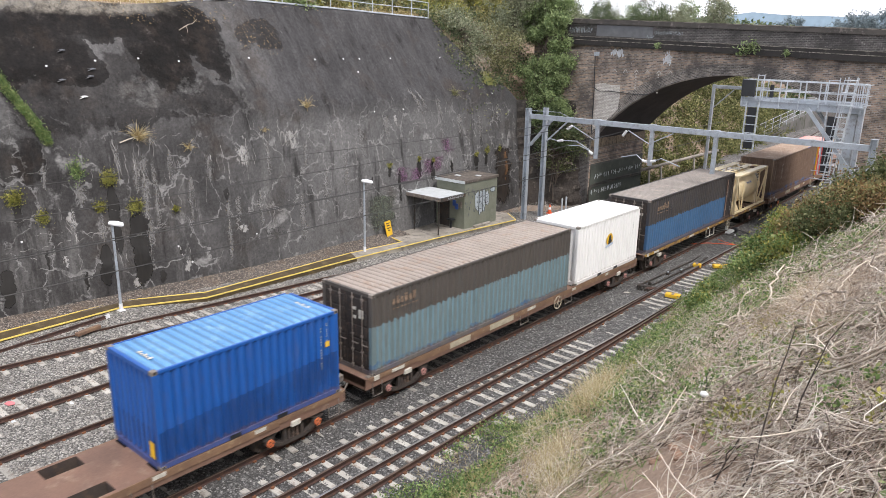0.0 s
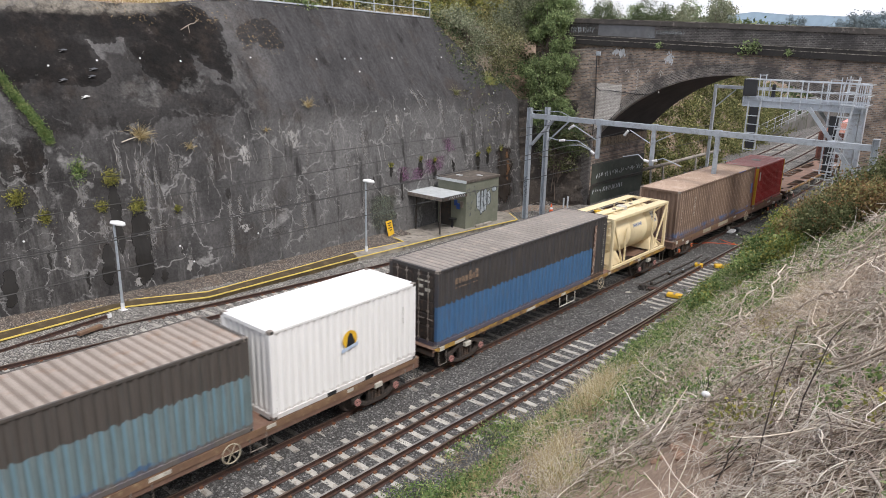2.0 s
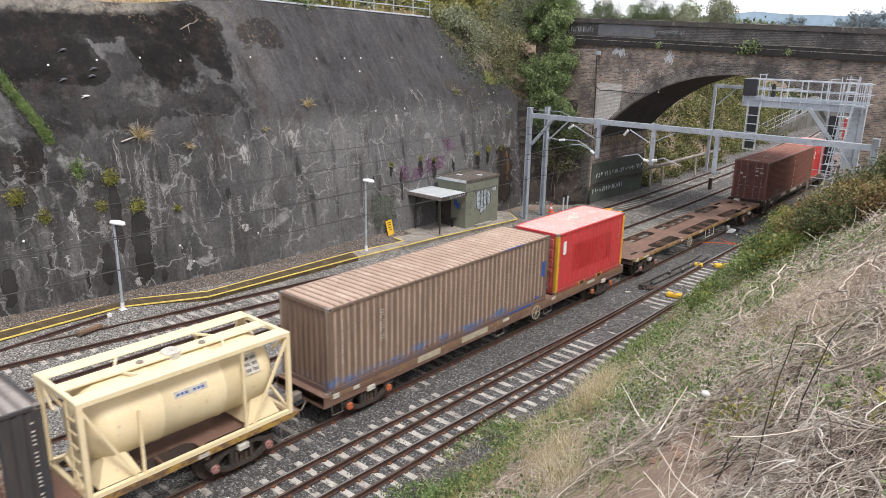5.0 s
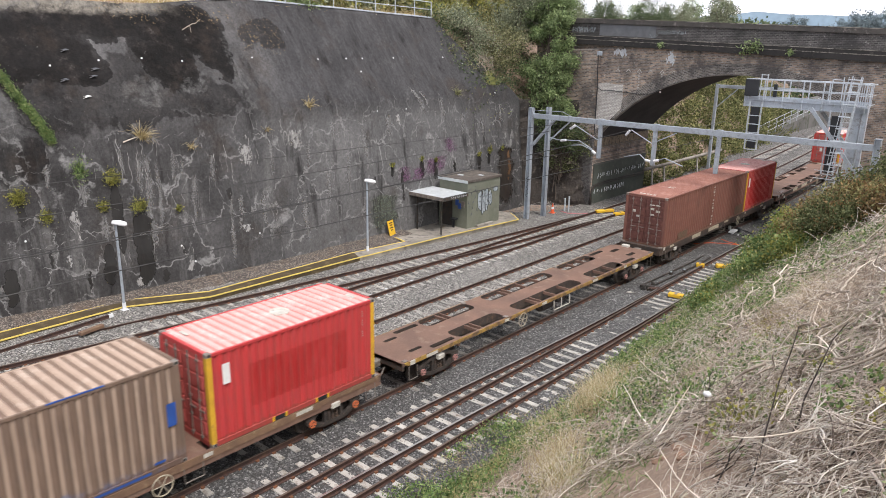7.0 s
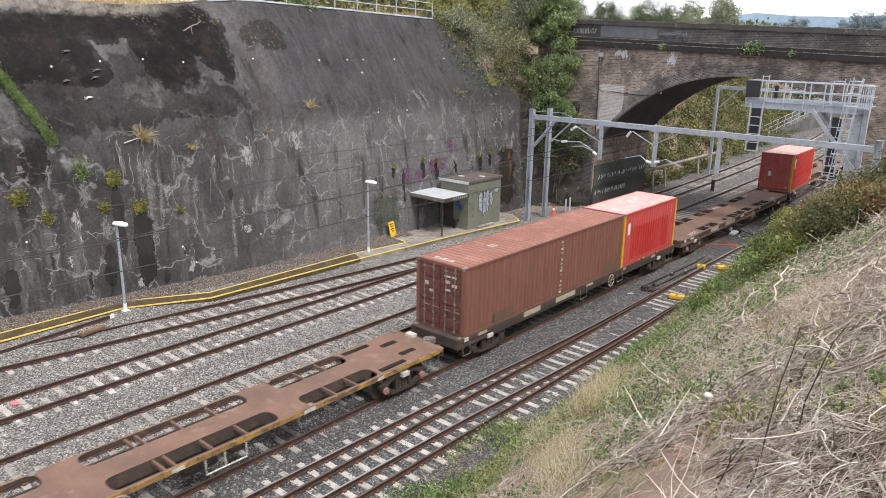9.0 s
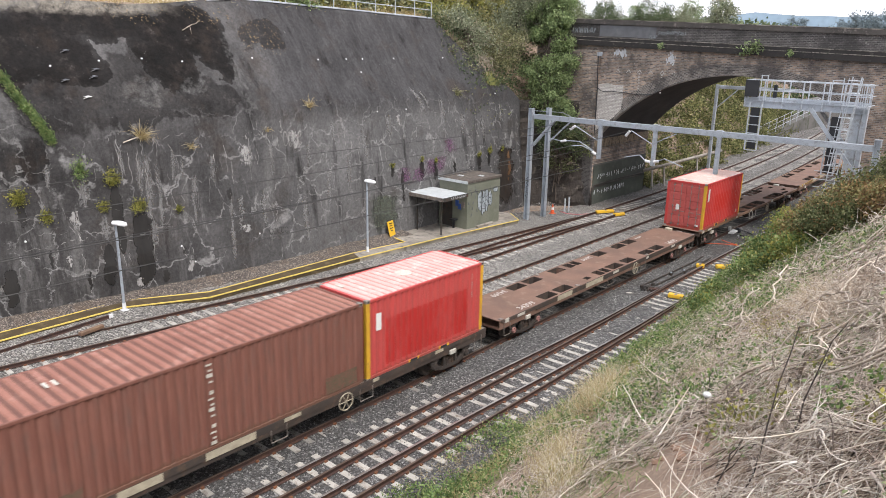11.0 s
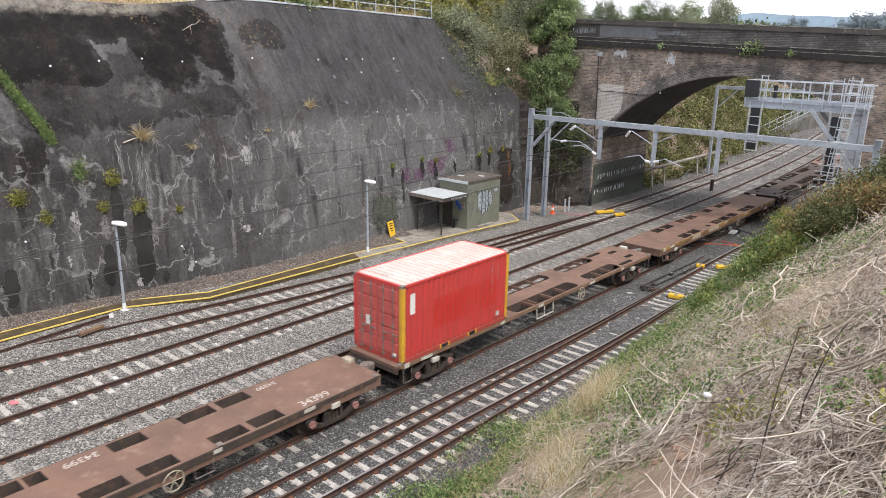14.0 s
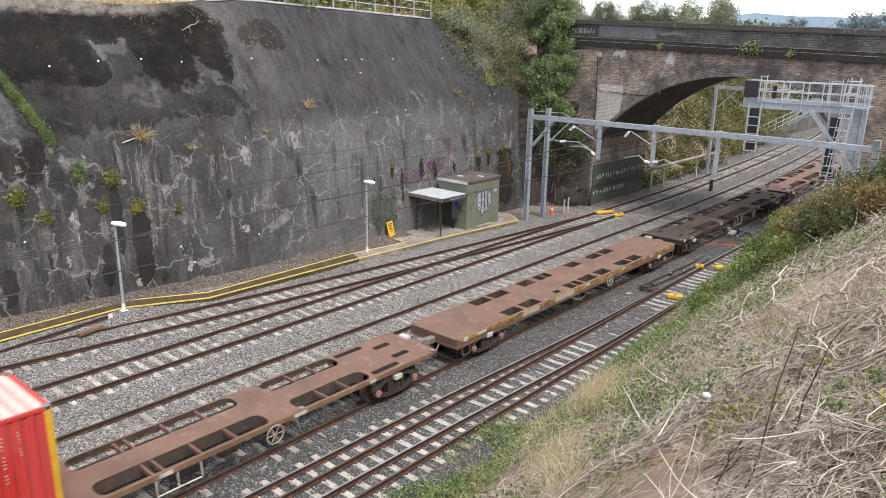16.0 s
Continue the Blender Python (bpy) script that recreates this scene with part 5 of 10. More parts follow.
def container(label, length, height, side, roof, frame_mat, door_mat, door_end="near", post=None, marks=(), group="containers on the train"):
    """A steel box container: its origin is the middle of its near lower edge, y along its length."""
    t = thing("shipping_container", label, "container", group)
    L, H = length, height
    r = 0.09
    for sx in (1, -1):
        b = Build()
        corrugated(b, L - 2 * 0.16, H - 0.16 - 0.10, x=sx * (W2 - 0.012), z0=0.16, flip=sx)
        b.v = [(x, y + 0.16, z) for x, y, z in b.v]
        b.ob("side_panel", side, t)
    b = Build()
    n = max(1, int(L / 0.30))
    vs, p = [], (L - 0.2) / n
    rows = [(0.1, 0.0)]
    for i in range(n):
        for f, d in ((0.2, 0), (0.32, 1), (0.68, 1), (0.8, 0)):
            rows.append((0.1 + (i + f) * p, 0.036 * d))
    rows.append((L - 0.1, 0.0))
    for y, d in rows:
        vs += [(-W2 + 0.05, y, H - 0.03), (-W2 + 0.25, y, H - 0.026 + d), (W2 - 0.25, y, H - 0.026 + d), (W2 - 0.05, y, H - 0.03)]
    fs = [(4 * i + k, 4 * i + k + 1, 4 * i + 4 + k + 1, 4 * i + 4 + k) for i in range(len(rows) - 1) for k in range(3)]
    # hollows take a darker copy of the roof colour: dirt and painted shade
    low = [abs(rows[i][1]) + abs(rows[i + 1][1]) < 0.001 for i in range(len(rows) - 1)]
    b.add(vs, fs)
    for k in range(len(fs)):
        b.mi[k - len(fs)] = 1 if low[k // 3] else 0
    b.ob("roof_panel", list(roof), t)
    # rails along the edges
    for sx in (1, -1):
        b = Build()
        b.box(sx * W2 - (0.07 if sx > 0 else 0), sx * W2 + (0 if sx > 0 else 0.07), 0.1, L - 0.1, H - 0.11, H - 0.012, bevel=0.012)
        b.ob("top_rail", frame_mat, t)
        b = Build()
        b.box(sx * W2 - (0.06 if sx > 0 else 0), sx * W2 + (0 if sx > 0 else 0.06), 0.1, L - 0.1, 0.01, 0.165, bevel=0.01)
        if L < 7:
            for yy in (2.05, 3.65):
                # a black plate stands for the shaded fork pocket
                b.box(sx * W2 - 0.02, sx * W2 + 0.008, yy, yy + 0.36, 0.02, 0.14, mi=1)
                if post:
                    for q in (yy - 0.085, yy + 0.365):
                        b.box(sx * W2 - 0.02, sx * W2 + 0.007, q, q + 0.08, 0.015, 0.16, mi=2)
        b.ob("bottom_rail", [frame_mat, M["black"], M["yellow"]], t)
        for y in (0.0, L - 0.16):
            b = Build()
            b.box(sx * W2 - (0.16 if sx > 0 else 0), sx * W2 + (0 if sx > 0 else 0.16), y, y + 0.16, 0.1, H - 0.1, bevel=0.014)
            b.ob("corner_post", (post if sx > 0 else None) or frame_mat, t)
            for z in (0.0, H - 0.118):
                b = Build()
                b.box(sx * (W2 + 0.003) - (0.165 if sx > 0 else 0), sx * (W2 + 0.003) + (0 if sx > 0 else 0.165), y - 0.003, y + 0.165, z, z + 0.118, bevel=0.012)
                # a black plate stands for the shaded hole in the casting
                b.box(sx * (W2 + 0.003) - 0.002, sx * (W2 + 0.003) + 0.002, y + 0.05, y + 0.12, z + 0.03, z + 0.09, mi=1)
                b.ob("corner_casting", [M["steel_bits"], M["black"]], t)
    # closed end
    def end_frame(y, sgn):
        b = Build()
        b.box(-W2 + 0.15, W2 - 0.15, min(y, y + sgn * 0.1), max(y, y + sgn * 0.1), 0.0, 0.16)
        b.ob("end_sill", frame_mat, t)
        b = Build()
        b.box(-W2 + 0.15, W2 - 0.15, min(y, y + sgn * 0.1), max(y, y + sgn * 0.1), H - 0.13, H - 0.01)
        b.ob("end_header", frame_mat, t)
    closed, doors = (L, 0.0) if door_end == "near" else (0.0, L)
    sgn = -1 if closed == L else 1
    end_frame(0.0, 1)
    end_frame(L, -1)
    b = Build()
    corrugated(b, 2 * W2 - 0.3, H - 0.29, x=0, z0=0.16, depth=0.045, pitch=0.26)
    b.v = [(-W2 + 0.15 + y, closed + sgn * 0.03 - sgn * x, z) for x, y, z in b.v]
    b.ob("end_panel", side, t)
    # a pair of doors with their bars
    s2 = 1 if doors == 0 else -1
    for k, x0 in enumerate((-W2 + 0.16, 0.012)):
        x1 = x0 + W2 - 0.172
        b = Build()
        ya, yb = doors + s2 * 0.02, doors + s2 * 0.07
        b.box(x0, x1, min(ya, yb), max(ya, yb), 0.17, H - 0.14)
        for i in range(5):
            z0 = 0.26 + i * (H - 0.5) / 5
            b.box(x0 + 0.09, x1 - 0.09, doors + (-0.016 if s2 > 0 else -0.022), doors + (0.022 if s2 > 0 else 0.016), z0 + 0.05, z0 + (H - 0.5) / 5 - 0.02, bevel=0.014)
        d = b.ob("door", door_mat, t)
        for f in (0.3, 0.74):
            xx = x0 + (x1 - x0) * f
            b = Build()
            b.bar((xx, doors - s2 * 0.035, 0.12), (xx, doors - s2 * 0.035, H - 0.1), 0.018, 6)
            for z in (0.2, 0.75, 1.3, H - 0.3):
                b.box(xx - 0.05, xx + 0.05, doors - s2 * 0.035 - 0.02, doors - s2 * 0.035 + 0.02, z, z + 0.07)
            b.box(xx - 0.02, xx + 0.28, doors - s2 * 0.05 - 0.012, doors - s2 * 0.05 + 0.012, 1.02, 1.06)
            b.ob("lock_bar", M["steel_bits"], d)
    for name, mat, boxes in marks:
        if name == "code_bars":
            b = Build()
            for bx in boxes:
                b.box(*bx)
            b.ob("painted_code", mat, t)["kind"] = "stuff"
            continue
        for bx in boxes:
            b = Build()
            b.box(*bx)
            b.ob(name, mat, t)
    return t


def code_bars(y, z0, z1, n=9, w=0.09, x=W2 + 0.001):
    """Upright column of a painted number, too small to read."""
    n = int(n * 1.6)
    h = (z1 - z0) / n
    return [(x, x + 0.004, y + 0.2 * w, y + 0.85 * w, z0 + i * h + 0.02, z0 + (i + 0.62) * h) for i in range(n) if i % 5 != 3]


def tank_container():
    L, H = 6.058, 2.591
    t = thing("tank_container", "cream tank container: a fat cylinder in an open steel frame", "tank container", "containers on the train")
    mat = M["tank_cream"]
    for sx in (-1, 1):
        for y in (0.0, L):
            b = Build()
            yy = y + (0.07 if y == 0 else -0.07)
            b.box(sx * W2 - 0.07 * (1 + sx), sx * W2 + 0.07 * (1 - sx), yy - 0.07, yy + 0.07, 0, H, bevel=0.012)
            b.ob("corner_post", mat, t)
        for z in (0.07, H - 0.06):
            b = Build()
            b.beam((sx * (W2 - 0.06), 0.1, z), (sx * (W2 - 0.06), L - 0.1, z), 0.12, 0.12)
            b.ob("side_rail", mat, t)
        for y0, y1, z0, z1 in ((0.12, 1.25, H - 0.25, 0.12), (L - 0.12, L - 1.35, H - 0.25, 0.12), (1.45, 1.45, 0.1, 1.9), (L - 1.6, L - 1.6, 0.1, 2.5)):
            b = Build()
            b.beam((sx * (W2 - 0.05), y0, z0), (sx * (W2 - 0.05), y1, z1), 0.07, 0.07)
            b.ob("brace", mat, t)
    for y in (0.07, L - 0.07):
        for z in (0.07, H - 0.06):
            b = Build()
            b.beam((-W2 + 0.1, y, z), (W2 - 0.1, y, z), 0.12, 0.12)
            b.ob("end_rail", mat, t)
        for sx in (-1, 1):
            b = Build()
            b.beam((sx * (W2 - 0.1), y, 0.1), (0, y, H / 2 - 0.6), 0.06, 0.08)
            b.ob("end_brace", mat, t)
            b = Build()
            b.beam((sx * (W2 - 0.1), y, H - 0.1), (sx * 0.4, y, H - 0.75), 0.06, 0.08)
            b.ob("end_brace", mat, t)
    b = Build()
    R, zc = 1.06, 1.42
    prof = [(0.02, 0.22), (0.45, 0.27), (0.78, 0.40), (0.97, 0.60), (R, 0.85), (R, 2.1), (R + 0.018, 2.11), (R + 0.018, 2.19), (R, 2.2), (R, 3.9), (R + 0.018, 3.91), (R + 0.018, 3.99), (R, 4.0), (R, L - 0.85), (0.97, L - 0.6), (0.78, L - 0.4), (0.45, L - 0.27), (0.02, L - 0.22)]
    b.lathe(prof, (0, 0, zc), "y", 36)
    b.ob("tank_shell", mat, t, smooth=True)
    for y0, y1 in ((0.35, 1.45), (L - 1.45, L - 0.35)):
        b = Build()
        b.add([(sx * w, y, z) for z, w, g in ((0.1, 1.02, 0.0), (0.75, 0.80, 0.28)) for sx, y in ((-1, y0 + g), (1, y0 + g), (1, y1 - g), (-1, y1 - g))],
              [(0, 1, 2, 3), (7, 6, 5, 4), (0, 4, 5, 1), (1, 5, 6, 2), (2, 6, 7, 3), (3, 7, 4, 0)])
        b.ob("saddle", mat, t)
    b = Build()
    b.box(-0.24, 0.24, 0.14, L - 0.14, H - 0.06, H - 0.02)
    b.ob("walkway", mat, t)
    for y in (1.6, L - 1.6):
        for sx in (-1, 1):
            b = Build()
            b.beam((sx * 0.24, y, H - 0.06), (sx * (W2 - 0.08), y + (0.5 if y < 3 else -0.5), H - 0.06), 0.06, 0.06)
            b.ob("top_brace", mat, t)
    b = Build()
    b.lathe([(0.28, 0), (0.28, 0.16), (0.20, 0.2), (0.02, 0.22)], (0, L / 2, zc + R - 0.03), "z", 14)
    b.ob("manhole", M["plate_white"], t)
    for y in (L / 2 - 0.9, L / 2 + 0.9):
        b = Build()
        b.lathe([(0.1, 0), (0.1, 0.16), (0.02, 0.17)], (0.05, y, zc + R - 0.03), "z", 10)
        b.ob("valve", M["steel_bits"], t)
    b = Build()
    for i in range(6):
        b.beam((W2 - 0.62, -0.0, 0.3 + i * 0.36), (W2 - 0.2, -0.0, 0.3 + i * 0.36), 0.03, 0.03)
    b.beam((W2 - 0.62, 0, 0.1), (W2 - 0.62, 0, H - 0.1), 0.04, 0.04)
    b.ob("ladder", mat, t)
    for sx in (-1, 1):
        b = Build()
        x0, x1 = sorted((sx * 0.72, sx * (W2 - 0.11)))
        b.box(x0, x1, 0.14, L - 0.14, H - 0.035, H - 0.005, bevel=0.006)
        b.ob("catwalk", mat, t, label="cream sheet-metal catwalk")

    def on_shell(z):
        return R * math.cos(math.asin((z - zc) / R))
    for name, y0, y1, z, h, ink, rows in (("placard", 2.5, 3.45, 1.80, 0.17, "blue_sign", 1), ("placard", L - 1.42, L - 0.95, 1.90, 0.50, "dark_steel", 3)):
        b, c = Build(), Build()
        lo, hi = on_shell(z - h / 2) + 0.004 + 0.13 * h * h, on_shell(z + h / 2) + 0.004 + 0.13 * h * h
        b.add([(lo, y0, z - h / 2), (lo, y1, z - h / 2), (hi + 0.012, y1, z + h / 2), (hi + 0.012, y0, z + h / 2), (lo - 0.03, y0, z - h / 2), (lo - 0.03, y1, z - h / 2), (hi - 0.03, y1, z + h / 2), (hi - 0.03, y0, z + h / 2)],
              [(0, 1, 2, 3), (0, 4, 5, 1), (1, 5, 6, 2), (2, 6, 7, 3), (3, 7, 4, 0)])
        plate = b.ob(name, M["plate_white"], t, label="white placard with small dark writing")
        step = h / (rows + 0.3)
        for k in range(rows):
            za = z - h / 2 + step * (k + 0.4)
            f = (za - z + h / 2) / h
            xa, xb = lo + (hi + 0.012 - lo) * f, lo + (hi + 0.012 - lo) * (f + 0.5 * step / h)
            for m in range(7):
                ya = y0 + (y1 - y0) * (m + 0.5) / 8
                w = (y1 - y0) * 0.085
                if m != 3:
                    c.add([(xa + 0.004, ya, za), (xa + 0.004, ya + w, za), (xb + 0.004, ya + w, za + 0.5 * step), (xb + 0.004, ya, za + 0.5 * step)], [(0, 1, 2, 3)])
        c.ob("writing_bars", M[ink], plate)
    return t


WHEEL_R = 0.42


def bogie(parent, y, cap):
    """A three-piece bogie: cast side frames, two wheelsets, bolster, springs."""
    g = Build()
    g.box(-1.05, 1.05, -0.22, 0.22, 0.55, 0.80, bevel=0.02)
    bo = g.ob("bogie", M["bogie"], parent, label="grimy cast steel bogie")
    bo.matrix_basis = Matrix.Translation((0, y, 0))
    top = [(-1.12, 0.52), (-0.78, 0.56), (-0.5, 0.69), (0.5, 0.69), (0.78, 0.56), (1.12, 0.52), (1.12, 0.63), (0.8, 0.69), (0.52, 0.83), (-0.52, 0.83), (-0.8, 0.69), (-1.12, 0.63)]
    low = [(-0.98, 0.40), (-0.62, 0.19), (-0.40, 0.12), (0.40, 0.12), (0.62, 0.19), (0.98, 0.40), (0.98, 0.54), (0.58, 0.31), (0.38, 0.24), (-0.38, 0.24), (-0.58, 0.31), (-0.98, 0.54)]
    for sx in (-1, 1):
        b = Build()
        x0, x1 = sx * 1.05 - 0.07, sx * 1.05 + 0.07
        b.prism(top, x0, x1, "x")
        b.prism(low, x0 + 0.004, x1 - 0.004, "x")
        for k in (-1, 1):
            b.box(x0 + 0.008, x1 - 0.008, k * 0.32 - 0.055, k * 0.32 + 0.055, 0.2, 0.74)
            b.box(x0 - 0.01, x1 + 0.012, k * 0.89 - 0.16, k * 0.89 + 0.16, 0.36, 0.60, bevel=0.03)
        b.ob("side_frame", M["bogie"], bo)
        for k in (-0.15, 0, 0.15):
            b = Build()
            b.lathe([(0.06, 0.0), (0.06, 0.05), (0.045, 0.07), (0.06, 0.1), (0.06, 0.15), (0.045, 0.17), (0.06, 0.2), (0.06, 0.25), (0.045, 0.27), (0.06, 0.3), (0.06, 0.36)], (sx * 1.05, k, 0.24), "z", 8)
            b.ob("spring", M["deck_dark"], bo)
        b = Build()
        b.box(sx * 1.17 - 0.09, sx * 1.17 + 0.09, -0.17, 0.17, 0.68, 0.86, bevel=0.02)
        b.ob("bolster_end", M["plate_white"], bo)
    sets = []
    for yy in (-0.89, 0.89):
        b = Build()
        b.bar((-1.0, 0, 0), (1.0, 0, 0), 0.08, 8)
        for sx in (-1, 1):
            b.lathe([(0.1, -0.02), (0.36, -0.02), (WHEEL_R - 0.03, -0.06), (WHEEL_R + 0.03, -0.07), (WHEEL_R + 0.02, -0.045), (WHEEL_R, -0.04), (WHEEL_R - 0.01, 0.06), (0.34, 0.06), (0.30, 0.02), (0.1, 0.03)] if sx > 0 else [(0.1, 0.02), (0.36, 0.02), (WHEEL_R - 0.03, 0.06), (WHEEL_R + 0.03, 0.07), (WHEEL_R + 0.02, 0.045), (WHEEL_R, 0.04), (WHEEL_R - 0.01, -0.06), (0.34, -0.06), (0.30, -0.02), (0.1, -0.03)], (sx * 0.76, 0, 0), "x", 22)
            b.bar((sx * 1.0, 0, 0), (sx * 1.19, 0, 0), 0.125, 10, mi=1)
            for k in range(3):
                a = k * 2.094
                b.box(sx * 1.19 - 0.012, sx * 1.19 + 0.012, 0.07 * math.cos(a) - 0.02, 0.07 * math.cos(a) + 0.02, 0.07 * math.sin(a) - 0.02, 0.07 * math.sin(a) + 0.02, mi=0)
        w = b.ob("wheelset", [M["bogie"], cap], bo)
        w.matrix_basis = Matrix.Translation((0, yy, WHEEL_R))
        sets.append((w, yy))
    return sets


def rounded(x0, x1, y0, y1, r, n=4):
    pts = []
    for cx, cy, a0 in ((x1 - r, y1 - r, 0), (x0 + r, y1 - r, 90), (x0 + r, y0 + r, 180), (x1 - r, y0 + r, 270)):
        pts += [(cx + r * math.cos(radians(a0 + 90 * i / n)), cy + r * math.sin(radians(a0 + 90 * i / n))) for i in range(n + 1)]
    return pts


def deck_with_holes(b, L, holes, z0, z1, half=1.2, shallow=False):
    """A deck plate with openings cut through: filled between its outline and the holes, with walls down each edge."""
    bm = bmesh.new()
    loops = [[(-half, 0), (half, 0), (half, L), (-half, L)]] + holes
    edges = []
    for lp in loops:
        vs = [bm.verts.new((x, y, z1)) for x, y in lp]
        edges += [bm.edges.new((vs[i], vs[(i + 1) % len(vs)])) for i in range(len(vs))]
    bmesh.ops.triangle_fill(bm, use_beauty=True, use_dissolve=False, edges=edges)
    bm.verts.index_update()
    b.add([v.co.copy() for v in bm.verts], [[v.index for v in f.verts] for f in bm.faces])
    bm.free()
    for lp in loops:
        n = len(lp)
        low = z1 - 0.13 if shallow else z0
        vs = [(x, y, z1) for x, y in lp] + [(x, y, low if abs(x) > 0.8 else z0) for x, y in lp]
        # walls of the openings take a darker rust, their shade painted in
        b.add(vs, [(i, (i + 1) % n, n + (i + 1) % n, n + i) for i in range(n)], 0 if lp is loops[0] else 1)


def flat_wagon(label, L, kind, sill, cap, dark=False, turned=False):
    """A container flat wagon: origin at its near end on the rail top, y along its length."""
    t = thing("flat_wagon", label, "freight wagon", "wagons of the train")
    holes = []
    if kind == "spine":
        # a waisted deck: long openings with rounded ends on both sides of the spine
        for sx in (-1, 1):
            for y0, y1 in ((3.15, 6.15), (7.15, 12.15), (13.2, L - 3.15)):
                h = rounded(0.42, 1.15, y0, y1, 0.27)
                holes.append(h if sx > 0 else [(-x, y) for x, y in h][::-1])
            for y0, y1, a, c in ((1.75, 3.0, 0.82, 1.06), (0.9, 1.55, 0.55, 0.72), (L - 3.0, L - 1.75, 0.82, 1.06), (L - 1.55, L - 0.8, 0.35, 0.62)):
                h = rounded(a, c, y0, y1, 0.07, 2)
                holes.append(h if sx > 0 else [(-x, y) for x, y in h][::-1])
    else:
        # a broad plated deck with paired rectangular pockets
        both = [(3.45, 4.5), (4.72, 5.83), (8.26, 8.8), (8.9, 9.36), (11.03, 12.02), (13.08, 14.17), (14.36, 15.4)]
        for sx, more in ((1, [(9.55, 10.66)]), (-1, [(6.92, 7.88)])):
            for y0, y1 in both + more:
                if y1 > L - 2.6:
                    continue
                h = [(0.57, y0), (1.12, y0), (1.12, y1), (0.57, y1)]
                holes.append(h if sx > 0 else [(-x, y) for x, y in h][::-1])
        holes.append([(0.72, 7.2), (1.0, 7.2), (1.0, 7.6), (0.72, 7.6)])
    b = Build()
    deck_with_holes(b, L, holes, DECK - 0.40, DECK - 0.004, shallow=kind == "spine")
    b.ob("deck", [M["deck_dark"] if dark else M["deck"], M["deck_dark"]], t, label="rust-brown steel deck with openings")
    for sx in (-1, 1):
        b = Build()
        b.prism([(0.25, DECK - 0.16), (L - 0.25, DECK - 0.16), (L - 0.05, DECK - 0.01), (0.05, DECK - 0.01)], sx * 1.2, sx * 1.235, "x")
        if kind != "spine":
            b.box(sx * 1.2, sx * 1.235, 2.6, L - 2.6, DECK - 0.23, DECK - 0.155)
        b.ob("side_sill", sill, t)
    b = Build()
    b.box(-0.36, 0.36, 0.5, L - 0.5, 0.60, DECK - 0.15)
    b.ob("centre_sill", M["deck_dark"], t)
    for y in (3.2, 6.4, 7.9, 9.45, 10.85, 12.55, L - 3.2) if kind != "spine" else (3.1, 6.65, 12.7, L - 3.1):
        b = Build()
        b.box(-1.16, 1.16, y - 0.05, y + 0.05, DECK - 0.32, DECK - 0.06)
        b.ob("cross_member", M["deck_dark"] if dark else M["deck"], t)
    if kind == "spine":
        for y in (4.3, 4.6, 8.5, 8.8, 9.9, 11.0, 14.3, 15.2):
            b = Build()
            b.box(-1.13, 1.13, y - 0.03, y + 0.03, DECK - 0.15, DECK - 0.03)
            b.ob("cross_bar", M["deck_dark"] if dark else M["deck"], t)
    for sx in (-1, 1):
        b = Build()
        b.bar((sx * 0.84, 3.0, DECK - 0.22), (sx * 0.84, L - 3.0, DECK - 0.22), 0.03, 6)
        b.ob("brake_pipe", M["deck_dark"], t)
    for y, s in ((0.0, 1), (L, -1)):
        b = Build()
        b.box(-1.2, 1.2, min(y, y + s * 0.08), max(y, y + s * 0.08), DECK - 0.30, DECK - 0.01, bevel=0.012)
        b.ob("headstock", M["deck_dark"], t)
        b = Build()
        b.box(-0.13, 0.13, min(y - s * 0.42, y), max(y - s * 0.42, y), 0.72, 0.98, bevel=0.03)
        b.lathe([(0.02, -0.17), (0.15, -0.16), (0.17, 0), (0.15, 0.16), (0.02, 0.17)], (0.03 * s, y - s * 0.46, 0.85), "z", 10)
        b.path([(0.3, y, 0.72), (0.33, y - s * 0.2, 0.5), (0.22, y - s * 0.45, 0.45)], 0.03, 6)
        b.ob("coupler", M["steel_bits"], t)
        for sx in (-1, 1):
            b = Build()
            ys = y + s * 0.3
            b.path([(sx * 1.22, ys, DECK - 0.2), (sx * 1.24, ys, 0.42), (sx * 1.24, ys + s * 0.42, 0.42), (sx * 1.22, ys + s * 0.42, DECK - 0.25)], 0.016, 5)
            b.ob("shunter_step", M["steel_bits"], t)
            for yy in (y + s * 0.2, y + s * 6.1):
                b = Build()
                b.box(sx * 1.12 - 0.09, sx * 1.12 + 0.09, yy - 0.09, yy + 0.09, DECK - 0.004, DECK + 0.035, bevel=0.012)
                b.ob("container_lock", M["steel_bits"], t)
    b = Build()
    b.box(-0.62, -0.22, L - 0.16, L + 0.10, DECK - 0.06, DECK + 0.11, bevel=0.02)
    b.ob("end_box", M["plate_white"] if kind == "spine" else M["pale_wheel"], t, label="pale box on the end of the deck")
    wheels = []
    for y in (2.0, L - 2.0):
        wheels += bogie(t, y, cap)
    # hand-brake wheel and frame, tanks, steps
    b = Build()
    R, WY = 0.29, (L - 12.18 if turned else 12.18) if kind == "spine" else 11.7
    ring = [(1.24, WY + R * math.cos(a), 0.74 + R * math.sin(a)) for a in np.linspace(0, 2 * math.pi, 19)]
    b.path(ring, 0.02, 5)
    for k in range(3):
        a = k * math.pi / 3
        b.bar((1.24, WY - R * math.cos(a), 0.74 - R * math.sin(a)), (1.24, WY + R * math.cos(a), 0.74 + R * math.sin(a)), 0.014, 5)
    b.bar((1.24, WY, 0.74), (0.9, WY, 0.74), 0.02, 5)
